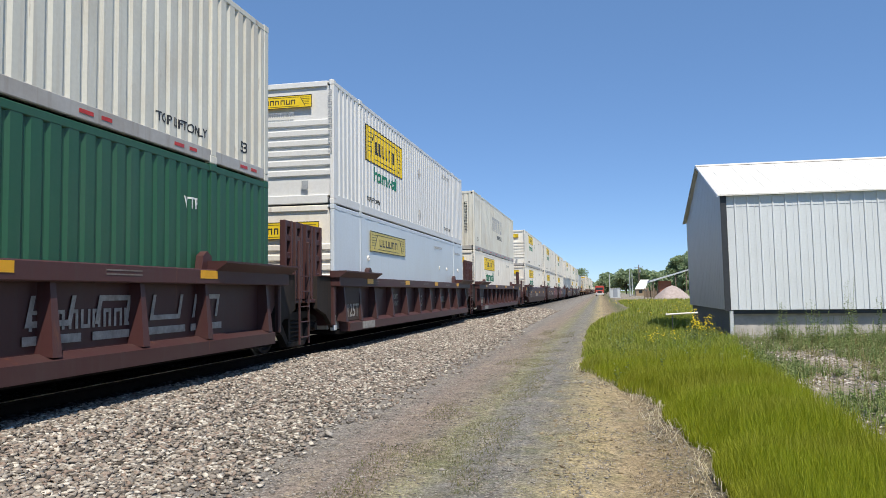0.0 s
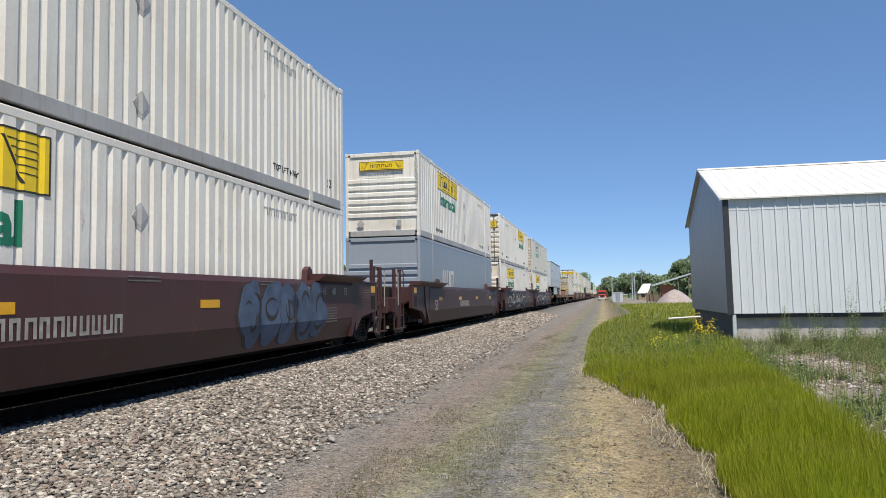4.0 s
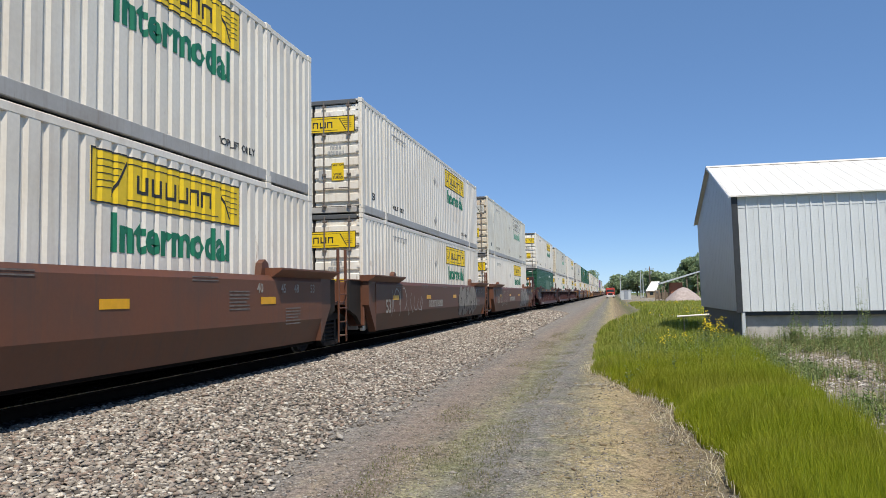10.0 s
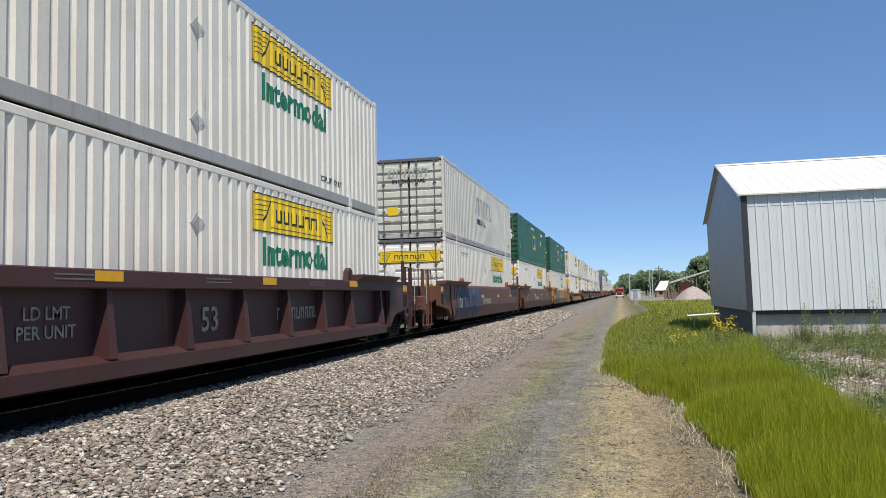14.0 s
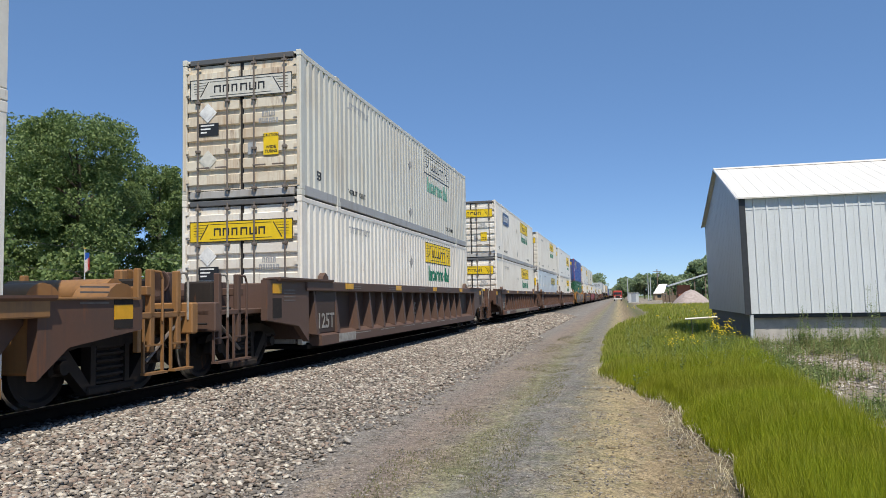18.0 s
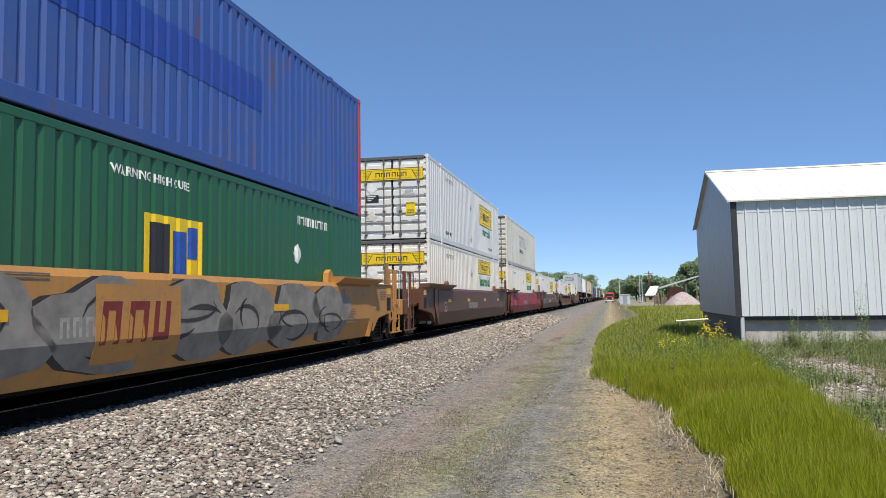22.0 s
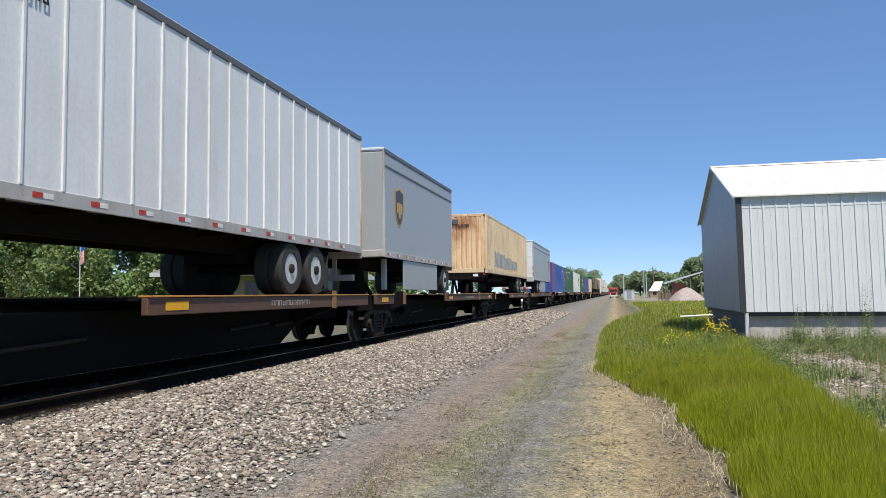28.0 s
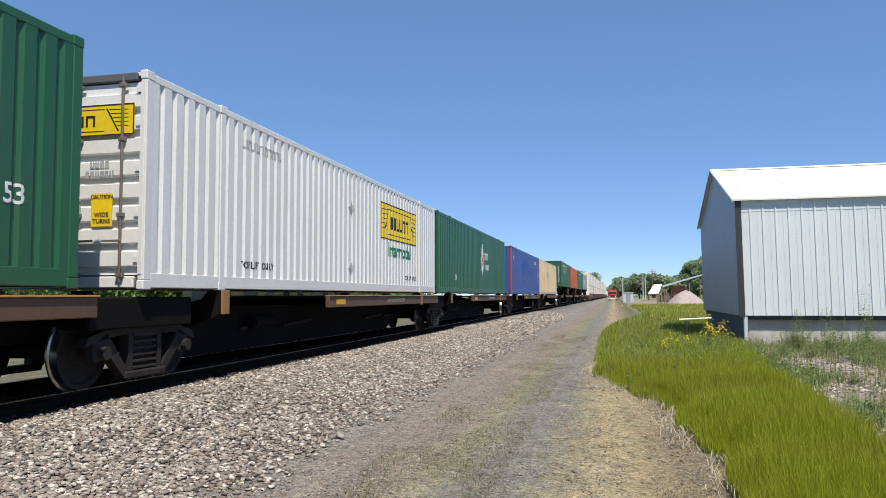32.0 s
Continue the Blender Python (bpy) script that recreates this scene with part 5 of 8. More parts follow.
def container(kind, wall, rail, ends, turned):
    """A 53-foot box: its blank nose lies at y = 0, its doors at the far end. Made in its own space, floor at z = 0."""
    names = {"wide": ("white ribbed container with large yellow logo plates", "container"), "worn": ("stained white ribbed container with faded logo plates", "container"), "logo": ("white ribbed intermodal container with yellow logo plates", "container"), "swoosh": ("off-white ribbed container with grey slanted marks", "container"),
             "panel": ("pale blue-white smooth panelled container with a faded logo plate", "container"), "green": ("green ribbed container with a yellow square logo", "container"), "moss": ("dark green ribbed container with a pale overpainted patch", "container"),
             "blue": ("faded blue ribbed container with red corner posts", "container"), "plain": ("white ribbed container with few marks", "container"),
             "grey": ("dark grey smooth container with a white mark", "container"), "hub": ("green ribbed container with white diamond mark", "container"),
             "orange": ("orange-red ribbed container on a chassis", "container"), "cream": ("cream ribbed container with grey marks", "container"), "rusty": ("cream ribbed container with long rust streaks", "container")}
    ob = thing("container", *names[kind], group="containers on the train")
    rng = random.Random(sum(map(ord, kind)) * 7)
    deep = 0.033
    brand = kind in ("logo", "wide", "worn")
    inner = LONG - 0.16
    smoothside = kind in ("panel", "grey")
    zr0, zr1 = 0.20, TALL - 0.12
    for s in (1, -1):
        if smoothside:
            part("side_wall", with_mat(corrugated(s * HALF, 0.08, 0.08 + inner, zr0 - 0.02, zr1 + 0.02, inner / 14, 0.009, s, 0.05), wall), wall, ob, "smooth panelled side")
        else:
            side = part("side_wall", with_mat(corrugated(s * (HALF - 0.004), 0.08, 0.08 + inner, zr0, zr1, 0.292, deep, s), wall), wall, ob, "ribbed side wall")
        lo, hi = sorted((s * HALF, s * (HALF - 0.09)))
        part("bottom_rail", Geo().box(lo, hi, 0.16, LONG - 0.16, 0.02, zr0 + 0.02, 0.012), rail, ob, "worn bottom rail")
        part("top_rail", Geo().box(lo, hi, 0.16, LONG - 0.16, zr1 - 0.01, TALL - 0.02, 0.012), wall, ob)
        for y in (1.98, LONG - 1.98) if s == (-1 if turned else 1) else ():
            g = Geo().box(*sorted((s * (HALF - 0.05), s * (HALF + 0.008))), y - 0.075, y + 0.075, 0.12, TALL - 0.12, 0.008)
            for z in (0.0, TALL - 0.12):
                g.box(*sorted((s * (HALF - 0.09), s * (HALF + 0.014))), y - 0.10, y + 0.10, z, z + 0.12, 0.01)
            part("lift_post", g, wall, ob)
        for y in (0.0, LONG - 0.16):
            corner = RED if kind == "blue" else wall
            g = Geo().box(lo - (0.0 if s > 0 else 0.006), hi + (0.006 if s > 0 else 0.0), y - 0.0, y + 0.16, 0.12, TALL - 0.12, 0.012)
            for z in (0.0, TALL - 0.12):
                g.box(lo - 0.008, hi + 0.008, y - 0.008, y + 0.168, z - 0.003, z + 0.12, 0.012)
            part("corner_post", g, corner, ob, "red corner post" if kind == "blue" else "")
    # roof with shallow cross ribs, and floor
    part("roof", Geo().box(-HALF + 0.03, HALF - 0.03, 0.05, LONG - 0.05, TALL - 0.06, TALL - 0.015), wall, ob)
    part("floor", Geo().box(-HALF + 0.05, HALF - 0.05, 0.05, LONG - 0.05, 0.06, 0.14), DGREY, ob)
    # nose
    w = HALF - 0.09
    if kind in ("swoosh", "plain", "green", "moss", "hub", "blue", "orange", "cream", "rusty"):
        me = corrugated(0.0, -w, w, 0.22, TALL - 0.15, 0.25, 0.03, 1)
        for v in me.vertices:
            x, y, z = v.co
            v.co = (y, -x + 0.012, z)
        nose = part("nose_wall", with_mat(me, ends), ends, ob, "ribbed end wall")
        nose.matrix_basis = pose(0, 0.0, 0)
    else:
        fold = [(0.09, 0.2), (0.06, 0.2)]
        for k in range(6):
            z = 0.66 + 0.235 * k
            fold += [(0.06, z), (0.012, z + 0.02), (0.012, z + 0.13), (0.06, z + 0.155)]
        fold += [(0.06, TALL - 0.13), (0.09, TALL - 0.13)]
        part("nose_wall", Geo().prism(fold, "x", -w, w), ends, ob, "end wall with level ribs")
    part("nose_sill", Geo().box(-HALF + 0.16, HALF - 0.16, 0.01, 0.12, 0.02, 0.22, 0.012), rail, ob)
    part("nose_header", Geo().box(-HALF + 0.16, HALF - 0.16, 0.01, 0.12, TALL - 0.15, TALL - 0.02, 0.012), ends, ob)
    # doors, with level bands, lock rods, keepers and hinges
    for s in (-1, 1):
        x0, x1 = sorted((s * 0.012, s * (w + 0.02)))
        fold = [(LONG - 0.085, 0.19), (LONG - 0.057, 0.19)]
        if kind != "panel":
            for k in range(8):
                z = 0.29 + 0.30 * k
                fold += [(LONG - 0.057, z), (LONG - 0.006, z + 0.02), (LONG - 0.006, z + 0.195), (LONG - 0.057, z + 0.215)]
        fold += [(LONG - 0.057, TALL - 0.15), (LONG - 0.085, TALL - 0.15)]
        door = part("door", Geo().prism(fold, "x", x0 + 0.022, x1 - 0.035), ends, ob, "door leaf with level bands")
        part("door_seal", Geo().box(x0, x1 + 0.01, LONG - 0.10, LONG - 0.066, 0.16, TALL - 0.125), GASKET, door, "black rubber door seal")
        xh, tab = s * (w + 0.03), []
        for z in (0.35, 0.95, 1.55, 2.15, 2.6):
            tab += [(xh - s * 0.02, z), (xh - s * 0.09, z), (xh - s * 0.09, z + 0.07), (xh - s * 0.02, z + 0.07)]
        part("hinge_strip", Geo().prism([(xh + s * 0.03, 0.2), (xh - s * 0.02, 0.2)] + tab + [(xh - s * 0.02, TALL - 0.16), (xh + s * 0.03, TALL - 0.16)], "y", LONG - 0.035, LONG + 0.012), ends, door, "strip of door hinges")
        for q in (0.22, 0.76):
            xr = x0 + q * (x1 - x0)
            g = Geo().tube((xr, LONG + 0.026, 0.10), (xr, LONG + 0.026, TALL - 0.08), 0.019, 6)
            for z in (0.16, 0.95, 1.95, TALL - 0.22):
                g.box(xr - 0.05, xr + 0.05, LONG - 0.02, LONG + 0.05, z, z + 0.055, 0.006)
            g.box(xr - (0.02 if q < 0.5 else 0.26), xr + (0.26 if q < 0.5 else 0.02), LONG + 0.035, LONG + 0.055, 0.62, 0.65, 0.004)
            part("lock_rod", g, ROD, door, "grimy steel lock rod")
    part("door_sill", Geo().box(-HALF + 0.16, HALF - 0.16, LONG - 0.12, LONG - 0.01, 0.02, 0.17, 0.012), rail, ob)
    part("door_header", Geo().box(-HALF + 0.16, HALF - 0.16, LONG - 0.12, LONG - 0.01, TALL - 0.13, TALL - 0.02, 0.012), DGREY, ob)
    # marks
    back = lambda x, z: pose(x, LONG + 0.004, z, 90, 0, 180)
    face = lambda x, z: pose(x, -0.022, z, 90, 0, 0)
    for s in ((-1,) if turned else (1,)):
        X = s * (HALF + 0.012)
        if brand:
            if kind == "wide":
                logo_plate(ob, side_pose(X, 4.25, 1.92), 3.6, 0.97, YELLOW, INK, 5)
                flank_text(ob, "Intermodal", 0.52, GREENINK, X, 4.25, 1.15)
            else:
                logo_plate(ob, side_pose(X, 4.82, 2.33), 3.65, 0.66, YELLOW if kind == "logo" else FADEDPLATE, INK, 5)
                flank_text(ob, "Intermodal", 0.66, GREENINK if kind == "logo" else FADEDGREEN, X, 4.82, 1.64)
            flank_text(ob, "TOP LIFT ONLY", 0.17, INK, X, 3.1, 0.42)
            flank_text(ob, "TOP LIFT ONLY", 0.17, INK, X, LONG - 3.2, 0.42)
            if kind != "wide":
                flank_text(ob, "53", 0.26, INK, X, LONG - 0.9, 0.5)
            diamond(ob, side_pose(X, 8.3, 1.95), 0.19)
            diamond(ob, side_pose(X, 8.3, 0.55), 0.19)
            part("number", word_bars(rng, 1.5, 0.15, 10), GREYINK, ob, at=side_pose(X, LONG - 3.4, 2.45))
        elif kind == "panel":
            logo_plate(ob, side_pose(X, 4.5, 2.22), 3.6, 0.55, DULLYELLOW, INK, 5)
            for y in (2.6, LONG - 1.1, LONG - 3.4, LONG - 4.8):
                part("port", Geo().lathe([(-0.012, 0.075), (0.012, 0.07), (0.016, 0.035), (0.006, 0.03)], (s * HALF, y, 1.75), 14), WHITE, ob, "round port cover")
            part("notice", word_bars(rng, 1.0, 0.08, 10), GREYINK, ob, at=side_pose(X, LONG - 1.2, 2.45))
            part("number", word_bars(rng, 1.4, 0.08, 14), GREYINK, ob, at=side_pose(X, LONG - 5.0, 2.5))
        elif kind == "swoosh":
            part("word_mark", word_bars(rng, 4.2, 0.78, 5, 0.2), GREYINK, ob, "large slanted grey marks", at=side_pose(X, 8.1, 1.8))
            flank_text(ob, "INTERMODAL", 0.34, INK, X, 8.9, 1.12)
            flank_text(ob, "53", 0.28, INK, X, 1.0, 0.55)
        elif kind == "green":
            sq = part("logo_plate", bars([(-0.71, 0.71, -0.47, 0.47)], 0.006), YELLOW, ob, "yellow square with dark blocks", at=side_pose(X, 8.0 if turned else 6.0, 1.555 if turned else 2.1))
            part("mark", bars([(-0.60, -0.14, -0.36, 0.36)]), INK, sq, at=pose(0, 0, 0.005))
            part("mark", bars([(-0.06, 0.28, -0.36, 0.28), (0.36, 0.60, -0.10, 0.36)]), BLUEINK, sq, at=pose(0, 0, 0.005))
            flank_text(ob, "WARNING HIGH CUBE", 0.17, WHITEINK, X, 8.5, 2.5)
            flank_text(ob, "53", 0.30, WHITEINK, X, 0.95, 0.95)
            flank_text(ob, "53", 0.30, WHITEINK, X, LONG - 0.95, 0.95)
            diamond(ob, side_pose(X, 3.8, 1.75), 0.2, WHITEINK)
            part("number", word_bars(rng, 1.6, 0.17, 9), WHITEINK, ob, at=side_pose(X, 3.0, 2.42))
        elif kind == "moss":
            if turned:
                part("paint_patch", bars([(-1.6, 1.6, -0.72, 0.72)], 0.006), MOSSPATCH, ob, "pale grey-green overpainted patch", at=side_pose(X, 6.3, 1.32))
            flank_text(ob, "53", 0.30, WHITEINK, X, LONG - 1.9 if turned else LONG - 0.95, 0.72)
            flank_text(ob, "53", 0.26, WHITEINK, X, 0.95, 0.95)
            flank_text(ob, "VTP", 0.24, WHITEINK, X, LONG - 2.6, 2.2)
            part("number", word_bars(rng, 1.5, 0.16, 8), WHITEINK, ob, at=side_pose(X, 4.4, 2.46))
            diamond(ob, side_pose(X, 8.6 if not turned else 2.9, 1.75), 0.24, MOSSPATCH if not turned else WHITEINK)
        elif kind == "hub":
            d = part("mark", Geo().prism([(0, -0.75), (0.42, 0), (0, 0.75), (-0.42, 0)], "z", -0.002, 0.002), WHITEINK, ob, "white diamond mark", at=side_pose(X, 9.0, 1.55))
            part("mark", bars([(-0.2, -0.1, -0.25, 0.25), (0.1, 0.2, -0.25, 0.25), (-0.1, 0.1, -0.05, 0.05)]), REDINK, d, at=pose(0, 0, 0.005))
            part("mark", word_bars(rng, 1.0, 0.32, 3), WHITEINK, ob, at=side_pose(X, 10.1, 1.75))
            part("mark", word_bars(rng, 1.0, 0.26, 3), WHITEINK, ob, at=side_pose(X, 10.3, 1.25))
            flank_text(ob, "53", 0.30, WHITEINK, X, 3.0, 0.6)
        elif kind == "blue":
            band = [(-3.4, -0.30), (3.0, -0.30), (3.0, 0.28), (-3.4, 0.30)] if turned else [(-3.2, -0.30), (2.9, -0.30), (2.9, 0.25), (0.4, 0.28), (-0.3, 0.7), (-3.6, 0.75), (-3.6, 0.2)]
            part("paint_patch", Geo().prism(band, "z", -0.003, 0.003), DEEPBLUE, ob, "darker overpainted band", at=side_pose(X, 8.3 if turned else 8.6, 1.58))
            if turned:
                sq = part("logo_plate", bars([(-0.71, 0.71, -0.47, 0.47)], 0.006), YELLOW, ob, "yellow square with dark blocks", at=side_pose(X, LONG - 4.3, 2.15))
                part("mark", bars([(-0.60, -0.14, -0.36, 0.36)]), INK, sq, at=pose(0, 0, 0.005))
                part("mark", bars([(-0.06, 0.28, -0.36, 0.28), (0.36, 0.60, -0.10, 0.36)]), BLUEINK, sq, at=pose(0, 0, 0.005))
            flank_text(ob, "53", 0.36, WHITEINK, X, LONG - 0.9, 2.0)
            part("sticker", bars([(-0.2, 0.2, -0.18, 0.18)]), WHITEINK, ob, at=side_pose(X, LONG - 0.9, 1.5))
            part("number", word_bars(rng, 1.1, 0.2, 6), WHITEINK, ob, at=side_pose(X, LONG - 2.8, 2.35))
        elif kind == "grey":
            part("mark", word_bars(rng, 2.2, 0.75, 3, 0.15), WHITEINK, ob, "white mark", at=side_pose(X, 4.6, 1.5))
        elif kind == "rusty":
            band = [(-4.6, -0.36)] + [(-4.6 + 0.36 * k, -0.36 + rng.uniform(-0.08, 0.06)) for k in range(1, 25)] + [(4.2, -0.3)]
            band += [(4.2 - 0.36 * k, 0.12 + 0.013 * k + rng.uniform(-0.1, 0.1)) for k in range(25)]
            part("paint_patch", Geo().prism(band, "z", -0.003, 0.003), OVERGREY, ob, "uneven grey overpainted band", at=side_pose(X, 6.9, 0.75))
            flank_text(ob, "53", 0.3, INK, X, 0.7, 0.5)
        elif kind == "cream":
            part("mark", word_bars(rng, 2.0, 0.5, 4), GREYINK, ob, at=side_pose(X, 6.5, 1.7))
        if kind == "plain":
            flank_text(ob, "TOP LIFT ONLY", 0.19, INK, X, LONG - 2.85, 0.42)
            flank_text(ob, "53", 0.26, INK, X, LONG - 0.95, 0.45)
        if kind in ("plain", "swoosh"):
            part("reflective_tape", bars([(-7 + 2.0 * k, -6.75 + 2.0 * k, -0.025, 0.025) for k in range(8)] + [(-6.6 + 2.0 * k, -6.4 + 2.0 * k, -0.025, 0.025) for k in range(8)]), REDINK, ob, "red reflective tape", at=side_pose(s * (HALF + 0.004), LONG / 2, 0.12))
    if brand and not turned:
        logo_plate(ob, face(0, 2.42), 1.55, 0.30, YELLOW if kind != "worn" else FADEDPLATE, INK, 6)
        part("number", word_bars(rng, 0.9, 0.11, 8), GREYINK, ob, at=face(-0.1, 2.12))
        part("number", word_bars(rng, 1.5, 0.09, 11), GREYINK, ob, at=pose(HALF - 0.075, -0.02, 1.9, 90, 90, 0))
        diamond(ob, face(-0.75, 0.45), 0.14)
        part("sticker", bars([(-0.08, 0.08, -0.1, 0.1)]), GREYINK, ob, at=face(0.6, 0.45))
    elif brand:
        logo_plate(ob, back(0, 2.25), 2.24, 0.42, YELLOW if kind != "worn" else FADEDPLATE, INK, 6)
        part("number", word_bars(rng, 0.3, 0.10, 4), GREYINK, ob, at=back(-0.62, 1.66))
        part("number", word_bars(rng, 0.44, 0.10, 6), GREYINK, ob, at=back(-0.62, 1.52))
        part("sticker", bars([(-0.16, 0.16, -0.22, 0.22)]), YELLOW, ob, "yellow caution sticker", at=back(-0.66, 1.05))
        part("lettering", letters("CAUTION", 0.075, INK), None, ob, at=pose(-0.66, LONG + 0.009, 1.22, 90, 0, 180))
        part("lettering", letters("WIDE\nTURNS", 0.085, INK), None, ob, at=pose(-0.66, LONG + 0.009, 0.94, 90, 0, 180))
        part("sticker", bars([(-0.09, 0.09, -0.12, 0.12)]), GREYINK, ob, at=back(-0.25, 0.98))
        diamond(ob, back(0.72, 0.80), 0.2, FADEDPLATE)
        diamond(ob, back(0.72, 1.76), 0.2, WHITEINK)
        part("sticker", bars([(-0.22, 0.22, -0.13, 0.13)]), INK, ob, "black notice sticker", at=back(0.70, 1.42))
        part("notice", bars([(-0.18, 0.12 - 0.08 * j, 0.07 - 0.07 * j, 0.10 - 0.07 * j) for j in range(3)]), WHITEINK, ob, at=back(0.70, 1.42) @ pose(0, 0, 0.004))
    elif kind == "panel":
        logo_plate(ob, back(0, 2.0), 2.2, 0.55, YELLOW, INK, 6)
        part("number", word_bars(rng, 0.5, 0.18, 5), GREYINK, ob, at=back(-0.7, 0.6))
        logo_plate(ob, face(0, 2.3), 1.9, 0.4, YELLOW, INK, 6)
    elif kind == "swoosh":
        part("word_mark", word_bars(rng, 1.5, 0.3, 5, 0.2), GREYINK, ob, at=face(0, 2.4))
        part("number", word_bars(rng, 1.5, 0.14, 10), INK, ob, at=pose(HALF - 0.42, -0.024, 1.6, 90, 90, 0))
        part("word_mark", word_bars(rng, 1.5, 0.3, 5, 0.2), GREYINK, ob, at=back(0, 2.35))
        part("lettering", letters("INTERMODAL", 0.2, INK), None, ob, at=pose(0.0, LONG + 0.006, 2.05, 90, 0, 180))
        part("sticker", bars([(-0.2, 0.2, -0.15, 0.15)]), YELLOW, ob, "yellow caution sticker", at=back(0.6, 1.0))
    elif kind in ("green", "moss"):
        part("number", word_bars(rng, 0.42, 0.19, 4), WHITEINK, ob, at=back(-0.32, 2.08))
        part("number", word_bars(rng, 0.84, 0.19, 6), WHITEINK, ob, at=back(-0.55, 1.83))
        part("sticker", bars([(-0.17, 0.17, -0.08, 0.08)]), WHITEINK, ob, at=back(-0.28, 1.45))
        diamond(ob, back(-0.80, 1.5), 0.24, WHITEINK)
        for x in (-0.8, 0.75):
            part("sticker", bars([(-0.16, 0.16, -0.035, 0.035)]), FADEDPLATE, ob, at=back(x, 2.66))
        part("number", word_bars(rng, 1.8, 0.14, 11), WHITEINK, ob, at=pose(HALF - 0.3, -0.024, 1.4, 90, 90, 0))
    elif kind == "blue":
        for x in (0.62, -0.62):
            part("logo_plate", bars([(-0.38, 0.38, -0.2, 0.2)]), YELLOW, ob, "small yellow plate", at=back(x, 2.3))
            part("mark", word_bars(rng, 0.5, 0.24, 3), INK, ob, at=pose(x, LONG + 0.009, 2.3, 90, 0, 180))
        flank_text(ob, "53", 0.3, WHITEINK, HALF + 0.012, 1.0, 2.2)
        part("lettering", letters("53", 0.34, WHITEINK), None, ob, at=pose(0.5, -0.024, 2.1, 90, 0, 0))
        part("sticker", bars([(-0.17, 0.17, -0.1, 0.1)]), WHITEINK, ob, at=face(0.5, 1.6))
    elif kind == "rusty":
        part("number", word_bars(rng, 1.1, 0.16, 8), INK, ob, at=face(-0.1, 2.3))
        # flat dark grey rectangle high on the nose
        part("dent", bars([(-0.35, 0.2, -0.1, 0.12)]), DGREY, ob, at=face(-0.3, 2.5))
        diamond(ob, face(-0.72, 0.45), 0.22, OCHRE)
        diamond(ob, face(-0.72, 0.45) @ pose(0, 0, 0.004), 0.165, CREAM)
    if not smoothside:
        n = max(1, round(inner / 0.292))
        p = inner / n
        prof = [(0.0, 0.0), (0.14, 0.0), (0.28, 1.0), (0.856, 1.0), (1.0, 0.0)]
        cuts = [0.08 + p * (k + q) for k in range(n) for q, d in prof[:4]]

        def rib(co):
            u = ((co.y - 0.08) / p) % 1.0
            d = float(np.interp(u, [q for q, d in prof], [d for q, d in prof]))
            return -math.copysign(deep * (1 - d) + 0.0115, co.x)

        for child in list(ob.children_recursive):
            m = child.matrix_basis if child.parent == ob else child.parent.matrix_basis @ child.matrix_basis
            vs = [m @ v.co for v in child.data.vertices]
            if vs and min(abs(v.x) for v in vs) > HALF + 0.001 and min(v.z for v in vs) > zr0 and max(v.z for v in vs) < zr1:
                drape(child, m, "y", cuts, rib)
    return ob


# ---- running gear ----
WHEEL_R = 0.46


